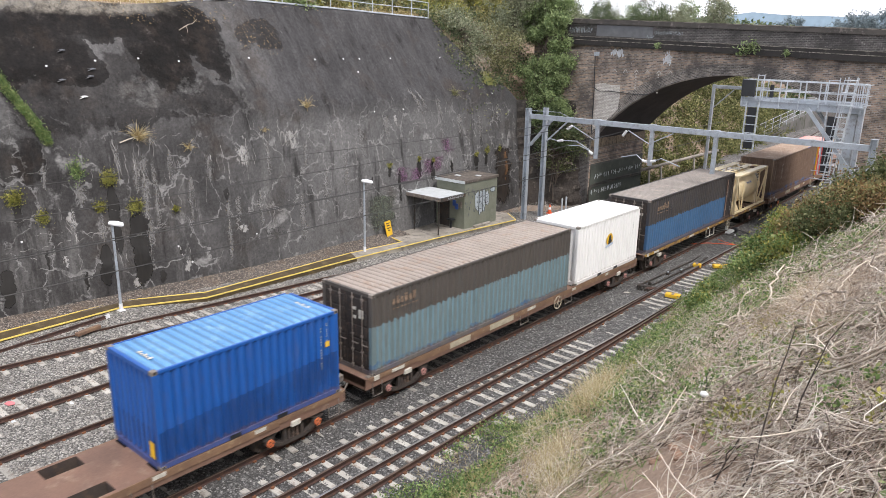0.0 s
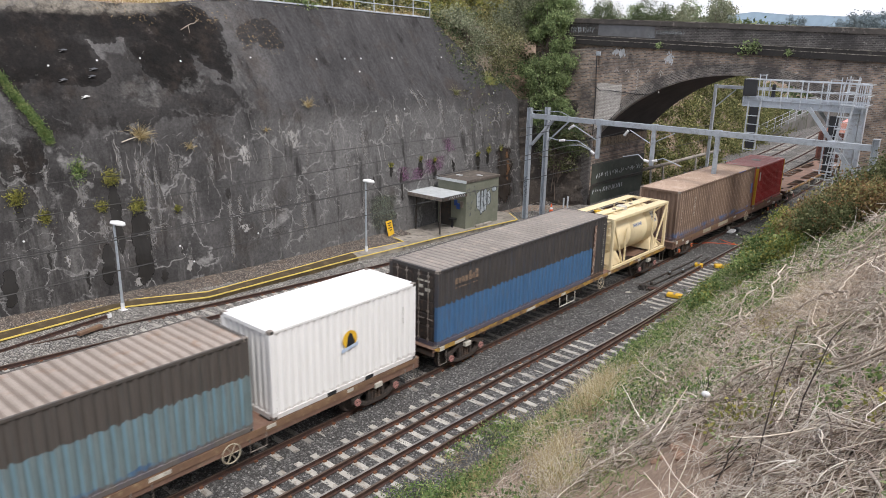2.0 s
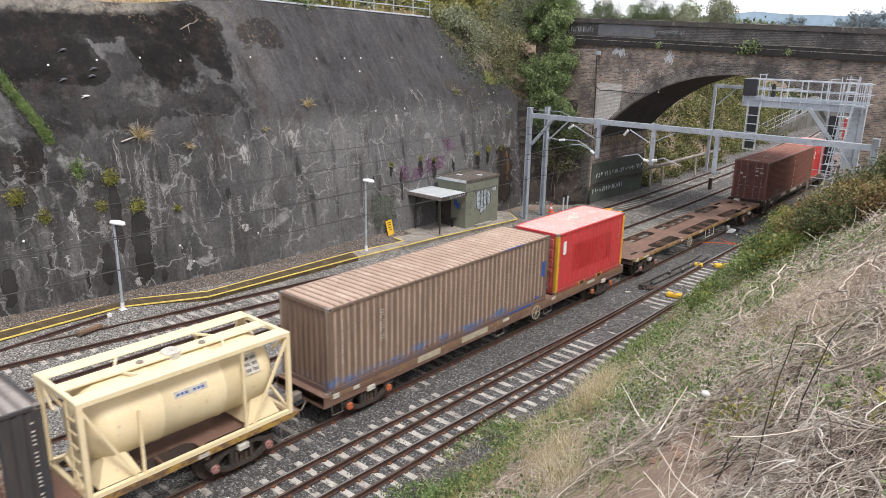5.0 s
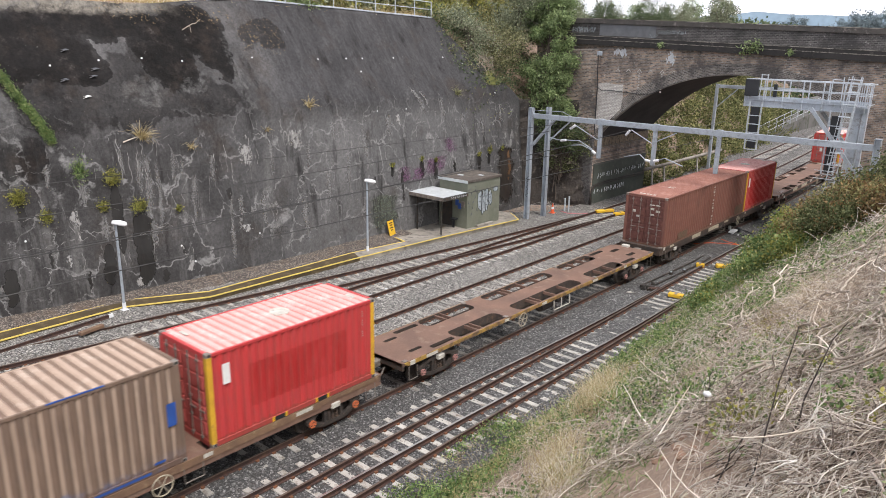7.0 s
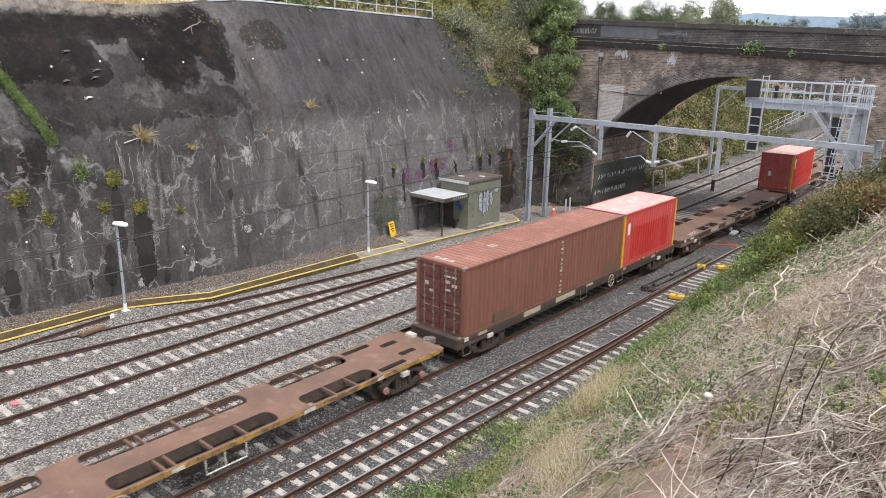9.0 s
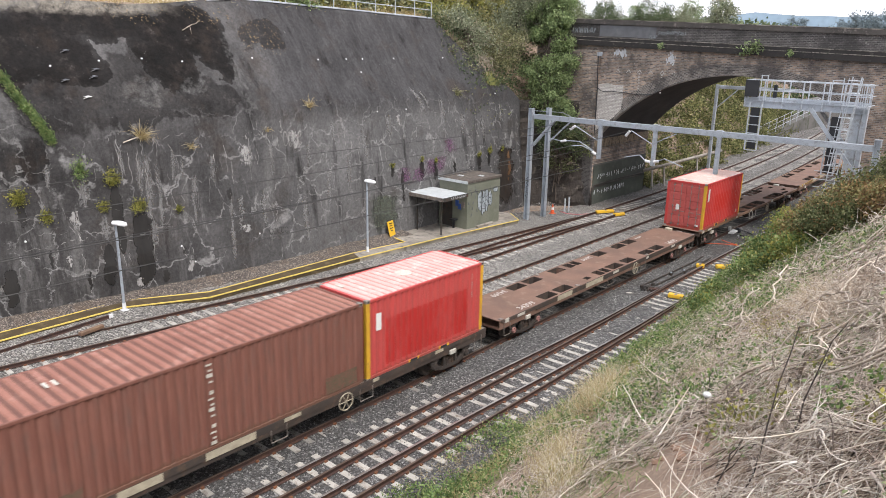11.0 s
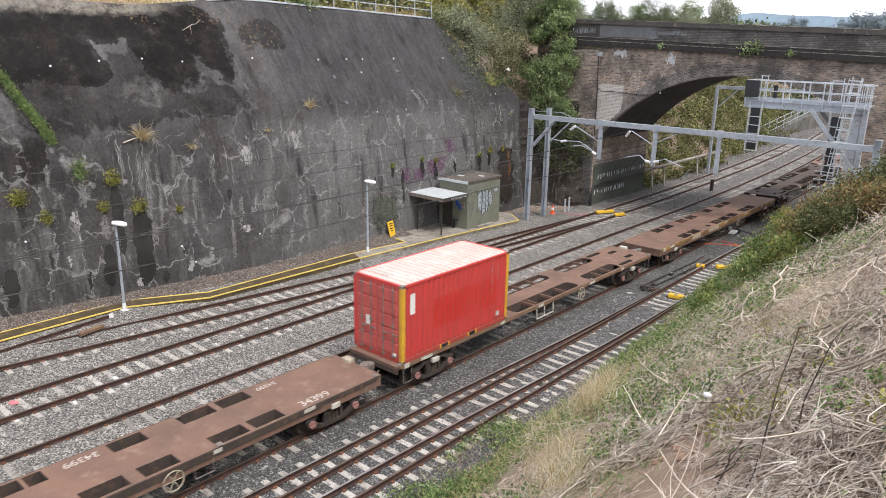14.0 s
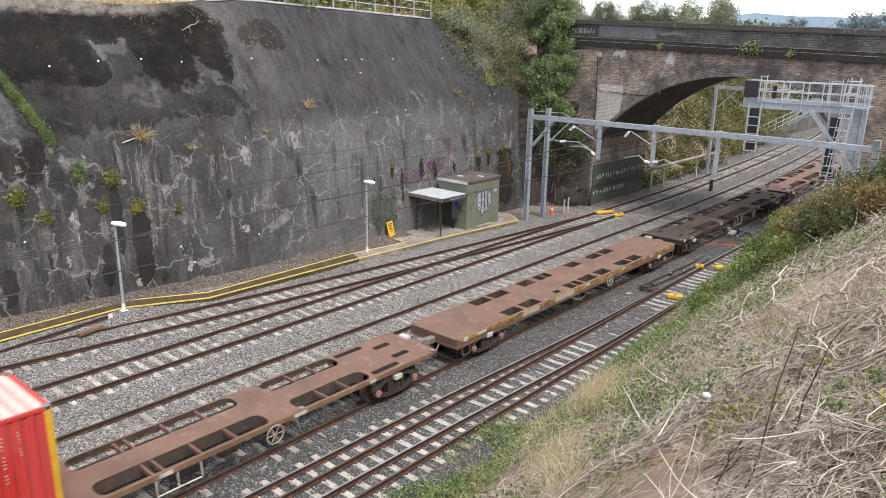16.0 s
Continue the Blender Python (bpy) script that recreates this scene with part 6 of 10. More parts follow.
    b.ob("brake_wheel", M["pale_wheel"], t, label="spoked hand-brake wheel")
    b = Build()
    b.lathe([(0.02, -0.55), (0.2, -0.5), (0.22, 0.0), (0.2, 0.5), (0.02, 0.55)], (0.75, 9.6, 0.62), "y", 12)
    b.ob("air_tank", M["bogie"], t)
    b = Build()
    b.box(0.6, 0.8, 10.6, 11.2, 0.45, 0.8, bevel=0.03)
    b.ob("brake_box", M["bogie"], t)
    if kind == "spine":
        b = Build()
        ya = L - 9.78 if turned else 8.5
        b.path([(1.22, ya, DECK - 0.2), (1.245, ya, 0.5), (1.245, ya + 1.28, 0.5), (1.22, ya + 1.28, DECK - 0.2)], 0.026, 6)
        b.path([(1.22, ya + 0.6, DECK - 0.2), (1.24, ya + 0.6, 0.5)], 0.02, 6)
        b.ob("hanging_step", M["plate_white"], t, label="white hanging step frame")
    else:
        for y0, y1 in ((4.26, 5.47), (6.7, 8.3)):
            b = Build()
            b.box(1.236, 1.244, y0, y1, DECK - 0.25, DECK - 0.02)
            b.ob("sill_plate", M["pale_wheel"], t)
    for y in (9.1, 12.6) if kind != "spine" else ():
        b = Build()
        b.path([(1.22, y - 0.28, DECK - 0.2), (1.24, y - 0.28, 0.5), (1.24, y + 0.28, 0.5), (1.22, y + 0.28, DECK - 0.2)], 0.02, 5)
        b.ob("side_step", M["steel_bits"], t)
    r = np.random.RandomState(int(L * 100) % 997)
    for y in (1.2, 5.9, 8.6, 12.9, 16.0) if kind == "spine" else (1.2, 9.3, 12.9, 16.0):
        w = r.uniform(0.25, 0.7)
        if y + w < L - 0.5:
            b = Build()
            b.box(1.236, 1.242, y, y + w, DECK - 0.15, DECK - 0.03)
            b.ob("sill_plate", M["pale_wheel"] if dark else M["plate_white"], t)
    for y0, y1, z0, z1 in ((0.35, 0.6, DECK - 0.17, DECK - 0.005),):
        b = Build()
        b.box(1.20, 1.25, y0, y1, z0, z1, bevel=0.01)
        b.ob("lashing_bracket", M["plate_white"], t)
    return t, wheels


# the blue patch is a darker wedge over the lower side
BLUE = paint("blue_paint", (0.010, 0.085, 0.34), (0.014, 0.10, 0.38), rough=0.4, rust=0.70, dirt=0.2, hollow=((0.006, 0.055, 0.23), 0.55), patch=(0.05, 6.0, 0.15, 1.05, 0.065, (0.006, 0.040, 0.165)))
# blue, red and pink roofs: fading, with bright top light put into the colour
BLUE_ROOF = (surface("faded_lit_blue_roof", (0.13, 0.31, 0.56), (0.10, 0.26, 0.50), stain=(0.20, 0.38, 0.60), scale=0.6, fine=20, rough=0.45), surface("faded_blue_roof_shaded_hollows", (0.081, 0.192, 0.347), (0.062, 0.161, 0.310), stain=(0.124, 0.236, 0.372), scale=0.6, fine=20, rough=0.45))
GREY = paint("pale_teal_paint", (0.125, 0.178, 0.190), (0.165, 0.215, 0.225), rough=0.6, rust=0.62, two_tone=(1.72, (0.052, 0.045, 0.040)), hollow=((0.16, 0.31, 0.40), 0.65), skirt=(0.05, (0.05, 0.12, 0.24)))
DARK = paint("mid_blue_paint", (0.045, 0.115, 0.235), (0.06, 0.14, 0.26), rough=0.55, rust=0.64, two_tone=(1.55, (0.034, 0.031, 0.031), 10.98), hollow=((0.055, 0.16, 0.35), 0.7))
GREY_ROOF = (surface("dusty_tan_roof", (0.35, 0.302, 0.265), (0.28, 0.24, 0.21), stain=(0.30, 0.22, 0.17), scale=0.6, fine=20, rough=0.75), surface("dusty_tan_roof_shaded_hollows", (0.215, 0.175, 0.148), (0.165, 0.135, 0.112), stain=(0.17, 0.12, 0.09), scale=0.6, fine=20, rough=0.75))
DARK_ROOF = (surface("dusty_grey_roof", (0.29, 0.262, 0.238), (0.23, 0.206, 0.186), stain=(0.36, 0.31, 0.27), scale=0.6, fine=20, rough=0.75), surface("dusty_grey_roof_shaded_hollows", (0.155, 0.138, 0.125), (0.120, 0.105, 0.096), stain=(0.19, 0.16, 0.14), scale=0.6, fine=20, rough=0.75))
SOOT = surface("sooty_door_paint", (0.042, 0.034, 0.030), (0.028, 0.024, 0.022), stain=(0.085, 0.055, 0.042), scale=2.0, fine=25, rough=0.75)
WHITE = paint("white_paint_side", (0.85, 0.85, 0.845), (0.82, 0.82, 0.815), rough=0.4, rust=0.78, dirt=0.03, hollow=((0.74, 0.74, 0.735), 0.45))
WHITE_ROOF = (surface("white_roof", (0.82, 0.82, 0.80), (0.76, 0.76, 0.74), stain=(0.62, 0.60, 0.56), stain_at=(0.6, 0.8), scale=0.7, fine=20, rough=0.5), surface("white_roof_shaded_hollows", (0.697, 0.697, 0.680), (0.646, 0.646, 0.629), stain=(0.527, 0.510, 0.476), stain_at=(0.6, 0.8), scale=0.7, fine=20, rough=0.5))
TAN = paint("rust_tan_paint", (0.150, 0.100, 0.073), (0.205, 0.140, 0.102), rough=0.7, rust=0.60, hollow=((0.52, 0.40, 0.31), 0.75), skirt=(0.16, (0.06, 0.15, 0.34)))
TAN_ROOF = (surface("rust_tan_roof", (0.45, 0.335, 0.26), (0.37, 0.27, 0.205), stain=(0.52, 0.41, 0.33), scale=0.5, fine=18, rough=0.8), surface("rust_tan_roof_shaded_hollows", (0.200, 0.135, 0.098), (0.165, 0.107, 0.077), stain=(0.230, 0.170, 0.130), scale=0.5, fine=18, rough=0.8))
RED2 = paint("red_paint_a", (0.53, 0.046, 0.047), (0.46, 0.050, 0.053), rough=0.45, dirt=0.22, hollow=((0.44, 0.085, 0.07), 0.3), rust=0.64, patch=(1.3, 4.9, 0.75, 2.05, 0.0, (0.36, 0.018, 0.018)))
RED3 = paint("red_paint_b", (0.53, 0.070, 0.065), (0.46, 0.075, 0.070), rough=0.45, dirt=0.22, hollow=((0.44, 0.085, 0.07), 0.3), rust=0.66, patch=(0.9, 5.2, 0.35, 2.0, 0.0, (0.42, 0.016, 0.014)))
RED4 = paint("red_paint_c", (0.55, 0.050, 0.045), (0.49, 0.052, 0.048), rough=0.45, dirt=0.22, hollow=((0.44, 0.085, 0.07), 0.3), rust=0.65, patch=(1.6, 5.3, 0.9, 2.0, 0.0, (0.50, 0.026, 0.018)))
RED_ROOF = (surface("bleached_lit_red_roof", (0.78, 0.42, 0.385), (0.72, 0.36, 0.33), stain=(0.82, 0.56, 0.52), scale=0.6, fine=18, rough=0.6), surface("bleached_red_roof_shaded_hollows", (0.533, 0.230, 0.202), (0.475, 0.187, 0.166), stain=(0.562, 0.331, 0.302), scale=0.6, fine=18, rough=0.6))
PALE_ROOF = (surface("chalky_lit_pink_roof", (0.70, 0.52, 0.47), (0.62, 0.43, 0.38), stain=(0.74, 0.62, 0.57), scale=0.6, fine=18, rough=0.7), surface("chalky_pink_roof_shaded_hollows", (0.504, 0.374, 0.338), (0.446, 0.310, 0.274), stain=(0.533, 0.446, 0.410), scale=0.6, fine=18, rough=0.7))
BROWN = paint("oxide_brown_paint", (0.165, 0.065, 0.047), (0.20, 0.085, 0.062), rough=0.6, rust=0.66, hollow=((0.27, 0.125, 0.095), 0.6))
BROWN_ROOF = (surface("oxide_brown_roof", (0.33, 0.155, 0.115), (0.27, 0.12, 0.09), stain=(0.40, 0.21, 0.165), scale=0.5, fine=18, rough=0.75), surface("oxide_brown_roof_shaded_hollows", (0.165, 0.077, 0.058), (0.135, 0.060, 0.045), stain=(0.200, 0.105, 0.083), scale=0.5, fine=18, rough=0.75))
BROWN_DOOR = surface("brown_door_paint", (0.14, 0.05, 0.04), (0.10, 0.038, 0.031), stain=(0.19, 0.085, 0.065), scale=1.5, fine=25, rough=0.65)
RED_DOOR = surface("pinkish_red_door_paint", (0.52, 0.11, 0.095), (0.44, 0.085, 0.075), stain=(0.30, 0.07, 0.06), stain_at=(0.56, 0.72), scale=1.6, fine=25, rough=0.6)
YPOST = surface("yellow_post_paint", (0.66, 0.38, 0.03), (0.54, 0.30, 0.03), stain=(0.25, 0.14, 0.05), stain_at=(0.6, 0.75), scale=2.0, fine=25, rough=0.6)
X = W2 + 0.001

TRAIN = []   # (object, place of its near end along the train)


def load(ob, s, z):
    TRAIN.append((ob, s, z))


def door_marks(h):
    return [(x, x + w, -0.03, -0.02, z, z + k) for x, w, z, k in ((0.25, 0.3, h - 0.5, 0.06), (0.3, 0.22, h - 0.75, 0.12), (0.3, 0.25, h - 1.05, 0.08), (0.62, 0.22, h - 0.5, 0.07), (0.62, 0.25, h - 0.85, 0.12), (-0.75, 0.2, h - 1.0, 0.14), (-0.5, 0.2, h - 1.25, 0.1))]


def build_train():
    wheels = []

    def wagon(s, label, L, kind, sill, cap, **k):
        w, ws = flat_wagon(label, L, kind, sill, cap, **k)
        load(w, s, 0.0)
        wheels.extend(ws)
        return w

    wagon(-13.75, "brown flat wagon carrying a blue container at one end", 19.45, "plated", M["sill_brown"], M["cap_orange"])
    wagon(6.60, "brown flat wagon under a teal and a white container", 19.4, "plated", M["sill_brown"], M["cap_pink"])
    wagon(26.75, "yellow-silled flat wagon under a dark container and a tank", 19.4, "spine", M["sill_yellow"], M["cap_pink"])
    wagon(47.1, "rusty flat wagon under a long tan and a red container", 19.55, "plated", M["sill_brown"], M["cap_orange"])
    wagon(67.7, "empty rust-brown flat wagon with a waisted deck", 19.35, "spine", M["sill_yellow"], M["cap_pink"], turned=True)
    wagon(87.85, "dark flat wagon under a brown and a red container", 19.0, "plated", M["deck_dark"], M["bogie"], dark=True)
    w7 = wagon(107.75, "empty rust-brown flat wagon with chalked numbers", 19.25, "plated", M["deck_dark"], M["cap_pink"])
    wagon(127.75, "brown flat wagon with one red container and a bare waisted deck", 19.35, "spine", M["sill_brown"], M["cap_pink"])
    wagon(148.25, "empty rust-brown flat wagon with yellow sills and square pockets", 19.2, "plated", M["sill_yellow"], M["cap_pink"])
    wagon(168.25, "empty dark flat wagon with a narrow waisted deck", 19.2, "spine", M["deck_dark"], M["bogie"], dark=True)
    wagon(188.2, "empty rusty flat wagon far back in the train", 19.2, "spine", M["sill_brown"], M["cap_pink"])
    wagon(208.2, "pale-decked flat wagon at the back of the train", 19.2, "plated", M["sill_brown"], M["cap_pink"])
    for y in (1.69, 16.07):
        text_mesh(w7, "34399", 0.46, Matrix.Translation((1.07, y, DECK + 0.001)) @ pose(0, 0, 0, 0, 0, 90), M["chalk"])
    for y, k in ((3.2, 0.42), (10.75, 0.38), (16.5, 0.3)):
        text_mesh(w7, "34399", k, Matrix.Translation((-0.98, y, DECK + 0.001)) @ pose(0, 0, 0, 0, 0, -90), M["chalk"])

    def roof_disc(c, y, H):
        b = Build()
        b.lathe([(0.02, -0.03), (0.31, -0.03), (0.31, 0.018), (0.28, 0.024), (0.02, 0.026)], (0.0, y, H + 0.006), "z", 20)
        b.ob("vent_cover", M["plate_white"], c, label="round pale vent cover")

    def flat_mark(y0, y1, H, x0=-0.6, x1=0.5):
        w = (x1 - x0) / 5
        return ("roof_marking", M["plate_white"], [(x0 + i * w, x0 + (i + 0.72) * w, y0, y1 - 0.06 * (i % 2), H + 0.008, H + 0.013) for i in range(5)])

    c = container("blue corrugated container with a faded, brightly lit pale roof", 6.058, 2.78, BLUE, BLUE_ROOF, BLUE, BLUE, "far", marks=[
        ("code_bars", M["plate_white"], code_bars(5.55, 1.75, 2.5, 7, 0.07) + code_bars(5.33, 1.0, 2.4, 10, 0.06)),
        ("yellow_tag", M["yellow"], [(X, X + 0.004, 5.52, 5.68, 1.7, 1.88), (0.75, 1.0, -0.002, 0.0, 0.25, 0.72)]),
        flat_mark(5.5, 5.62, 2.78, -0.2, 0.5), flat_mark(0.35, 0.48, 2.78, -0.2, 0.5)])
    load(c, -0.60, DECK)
    c = container("long container, sooty above and pale teal below", 12.192, 2.87, GREY, GREY_ROOF, GREY, SOOT, "near", marks=[
        ("logo_shape", M["rust_letter"], [(X, X + 0.006, 0.95 + i * 0.2, 1.09 + i * 0.2, 2.28, 2.28 + (0.28 if i % 2 else 0.2)) for i in range(6)] + [(X, X + 0.006, 0.98 + i * 0.18, 1.1 + i * 0.18, 2.12, 2.16) for i in range(7)]),
        ("door_label", M["plate_white"], [(0.62, 0.85, -0.03, -0.02, 1.95, 2.25), (0.35, 0.5, -0.03, -0.02, 2.2, 2.3), (0.35, 0.5, -0.03, -0.02, 1.9, 2.0)])])
    load(c, 6.88, DECK)
    c = container("white corrugated container with a small round badge", 6.058, 2.80, WHITE, WHITE_ROOF, WHITE, WHITE, "far", marks=[
        ("code_bars", M["dark_steel"], code_bars(5.4, 1.5, 2.1, 5, 0.05))])
    b = Build()
    b.prism([(3.02 + 0.30 * math.cos(a), 1.66 + 0.30 * math.sin(a)) for a in np.linspace(0, 2 * math.pi, 20, endpoint=False)], X, X + 0.004, "x")
    b.ob("badge_disc", M["yellow"], c, label="round yellow badge")
    b = Build()
    b.prism([(2.86, 1.40), (3.2, 1.40), (3.22, 1.55), (3.14, 1.72), (3.10, 1.84), (3.0, 1.88), (2.93, 1.76), (2.9, 1.58)], X + 0.004, X + 0.008, "x")
    b.ob("badge_figure", M["black"], c)
    b = Build()
    b.prism([(2.66, 1.28), (3.34, 1.38), (3.36, 1.50), (2.68, 1.40)], X + 0.008, X + 0.011, "x")
    b.ob("badge_ribbon", M["ribbon_blue"], c)
    load(c, 19.75, DECK)
    c = container("long container, dark grey above and mid blue below", 12.192, 2.93, DARK, DARK_ROOF, DARK, SOOT, "near", marks=[
        ("logo_shape", M["rust_letter"], [(X, X + 0.005, 0.95 + i * 0.2, 1.10 + i * 0.2, 2.22, 2.22 + (0.34 if i in (4, 6) else 0.22)) for i in range(7)] + [(X, X + 0.005, 0.98 + i * 0.17, 1.09 + i * 0.17, 2.05, 2.09) for i in range(8)]),
        ("bare_strip", M["flaked_paint"], [(X, X + 0.004, 11.02, 11.24, 0.25, 2.62)]),
        ("code_bars", M["plate_white"], code_bars(11.9, 0.5, 2.6, 13, 0.10)),
        ("door_label", M["plate_white"], door_marks(2.93))])
    load(c, 26.95, DECK)
    load(tank_container(), 39.85, DECK)
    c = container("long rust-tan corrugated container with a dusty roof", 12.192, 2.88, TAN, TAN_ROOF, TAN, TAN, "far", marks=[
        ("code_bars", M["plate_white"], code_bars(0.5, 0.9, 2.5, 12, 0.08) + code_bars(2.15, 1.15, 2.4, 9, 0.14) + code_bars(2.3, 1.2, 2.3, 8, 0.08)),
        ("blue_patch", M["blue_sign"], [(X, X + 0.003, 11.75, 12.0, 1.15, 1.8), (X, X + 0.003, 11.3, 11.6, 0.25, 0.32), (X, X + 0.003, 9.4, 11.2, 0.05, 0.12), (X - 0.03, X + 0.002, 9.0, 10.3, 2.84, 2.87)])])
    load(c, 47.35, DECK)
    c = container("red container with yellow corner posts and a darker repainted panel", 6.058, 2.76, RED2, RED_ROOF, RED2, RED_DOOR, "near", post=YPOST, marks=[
        ("side_tag", M["white"], [(X, X + 0.004, 0.45, 0.68, 1.75, 2.35)]),
        ("code_bars", M["plate_white"], code_bars(5.5, 1.6, 2.5, 8, 0.06)),
        ("roof_label", M["plate_white"], [(-0.75, -0.35, 0.35, 0.55, 2.757, 2.764), (0.3, 0.7, 5.6, 5.8, 2.757, 2.764)])])
    roof_disc(c, 3.25, 2.76)
    load(c, 60.3, DECK)
    c = container("long oxide-brown corrugated container with white lettering", 12.192, 2.84, BROWN, BROWN_ROOF, BROWN, BROWN_DOOR, "near", marks=[
        ("lettering", M["plate_white"], [(X, X + 0.004, 6.6 + 0.06 * (i % 2), 6.78, 0.22 + i * 0.165, 0.22 + i * 0.165 + 0.055 + 0.05 * (i % 3 == 0)) for i in range(15) if i not in (4, 10)]),
        ("grimy_patch", M["olive_grime"], [(X, X + 0.003, 1.9, 3.2, 0.2, 0.6), (X, X + 0.003, 10.6, 11.9, 0.2, 0.75)]),
        ("roof_patch", M["plate_white"], [(-0.2, 0.15, 3.1, 3.4, 2.837, 2.843)]), flat_mark(0.3, 0.5, 2.84, -0.6, 0.4),
        ("door_label", M["plate_white"], door_marks(2.84))])
    load(c, 88.15, DECK - 0.08)
    c = container("bright red container with yellow posts and a freshly painted panel", 6.058, 2.84, RED3, RED_ROOF, RED3, RED_DOOR, "near", post=YPOST, marks=[
        ("side_tag", M["white"], [(X, X + 0.004, 0.42, 0.65, 1.7, 2.3)]),
        ("code_bars", M["plate_white"], code_bars(5.35, 1.6, 2.55, 8, 0.06)),
        ("roof_label", M["plate_white"], [(-0.75, -0.35, 0.35, 0.55, 2.837, 2.844), (0.3, 0.7, 5.6, 5.8, 2.837, 2.844)])])
    roof_disc(c, 2.95, 2.84)
    load(c, 100.5, DECK - 0.08)
    c = container("red container with yellow corner posts and a chalky, brightly lit pale roof", 6.058, 2.88, RED4, PALE_ROOF, RED4, RED_DOOR, "near", post=YPOST, marks=[
        ("side_tag", M["white"], [(X, X + 0.004, 0.38, 0.62, 1.75, 2.5)]),
        ("code_bars", M["plate_white"], code_bars(4.95, 1.35, 2.6, 9, 0.06) + code_bars(5.3, 1.9, 2.6, 6, 0.05)),
        ("side_label", M["plate_white"], [(X, X + 0.004, 5.3, 5.5, 0.35, 0.55)]),
        ("door_label", M["white"], [(-0.55, -0.35, -0.03, -0.02, 1.1, 1.45), (0.75, 0.95, -0.03, -0.02, 0.25, 0.35)]), flat_mark(0.45, 0.75, 2.88, -0.75, 0.1)])
    load(c, 128.0, DECK - 0.02)
    return wheels


WHEELS = build_train()

# ---- lineside things ----
from mathutils.bvhtree import BVHTree

WALL_TREE = BVHTree.FromObject(WALL, bpy.context.evaluated_depsgraph_get())


def on_wall(y, z, off=0.0):
    """The point of the wall's face at that place along it and height, and its outward normal."""
    p, n, _, _ = WALL_TREE.ray_cast(Vector((0, y, z)), Vector((-1, 0, 0)))
    if p is None:
        p, n = Vector((wall_profile(y, z), y, z)), Vector((1, 0, 0.1))
    if n.x < 0:
        n = -n
    return p + n * off, n


def make_hut():
    t = thing("lineside_hut", "small olive-green block hut with graffiti and a flat roof", "hut")
    x0, x1, y0, y1, z1 = -14.0, -11.62, 27.4, 30.85, 3.12
    for name, b4 in (("wall", (x1 - 0.15, x1, y0, y1)), ("wall", (x0, x0 + 0.15, y0, y1)), ("wall", (x0 + 0.15, x1 - 0.15, y0, y0 + 0.15)), ("wall", (x0 + 0.15, x1 - 0.15, y1 - 0.15, y1))):
        b = Build()
        b.box(*b4, 0.1, z1)
        b.ob(name, M["green_hut"], t)
    b = Build()
    b.box(x0 - 0.06, x1 + 0.07, y0 - 0.08, y1 + 0.08, z1, z1 + 0.17, bevel=0.015)
    b.ob("roof", M["hut_roof"], t, label="brown stained flat roof slab")
    b = Build()
    b.box(x0 - 0.07, x1 + 0.08, y0 - 0.102, y0 - 0.082, z1 - 0.02, z1 + 0.16)
    b.ob("fascia", M["awning"], t)
    for sx, sy in ((-13.2, 28.6), (-12.2, 29.5)):
        b = Build()
        b.box(sx - 0.2, sx + 0.2, sy - 0.12, sy + 0.12, z1 + 0.17, z1 + 0.21, bevel=0.01)
        b.ob("roof_plate", M["awning"], t)
    # door in the sheltered end
    b = Build()
    b.box(-13.7, -12.85, y0 - 0.03, y0, 0.12, 2.1, bevel=0.008)
    b.ob("door", M["dark_steel"], t, label="dark steel door")
    for bx, bz, m in ((-12.45, 1.55, "blue_sign"), (-12.25, 1.35, "blue_sign"), (-11.95, 1.5, "steel_bits")):
        b = Build()
        b.box(bx - 0.13, bx + 0.13, y0 - 0.05, y0, bz, bz + 0.38, bevel=0.01)
        b.ob("wall_box", M[m], t)
    b = Build()
    b.box(-12.75, -12.3, y0 - 0.45, y0 - 0.05, 0.62, 0.72, bevel=0.02)
    b.box(-12.58, -12.46, y0 - 0.3, y0 - 0.2, 0.1, 0.62)
    b.ob("seat", M["black"], t)
    # graffiti: fat pale outlined strokes
    r = np.random.RandomState(5)
    fill, outline = Build(), Build()
    for k, (cy, cz, w, h) in enumerate(((28.72, 1.75, 0.24, 0.62), (29.08, 1.65, 0.22, 0.72), (29.42, 1.72, 0.2, 0.66), (29.76, 1.85, 0.2, 0.5), (30.35, 2.35, 0.22, 0.17))):
        ring = []
        for a in np.linspace(0, 2 * math.pi, 14, endpoint=False):
            q = 1 + r.uniform(-0.22, 0.22)
            ca, sa = math.cos(a), math.sin(a)
            ring.append((cy + w * q * math.copysign(abs(ca) ** 0.6, ca), cz + h * q * math.copysign(abs(sa) ** 0.6, sa)))
        fill.prism(ring, x1 + 0.004 + 0.002 * k, x1 + 0.006 + 0.002 * k, "x")
        outline.path([(x1 + 0.016, y_, z_) for y_, z_ in ring + ring[:1]], 0.018, 4)
        if k < 4:
            for j in range(3):
                z_ = cz + h * (j - 1) * 0.55
                outline.path([(x1 + 0.018, cy - w * r.uniform(0.2, 0.6), z_), (x1 + 0.018, cy + w * r.uniform(-0.2, 0.3), z_ + r.uniform(-0.12, 0.12)), (x1 + 0.018, cy + w * r.uniform(0.3, 0.7), z_ + r.uniform(-0.12, 0.12))], 0.016, 4)
    fill.ob("graffiti", M["pale_graffiti"], t, label="bubble-letter graffiti in pale blue and white")
    outline.ob("graffiti_outline", M["black"], t)
    b = Build()
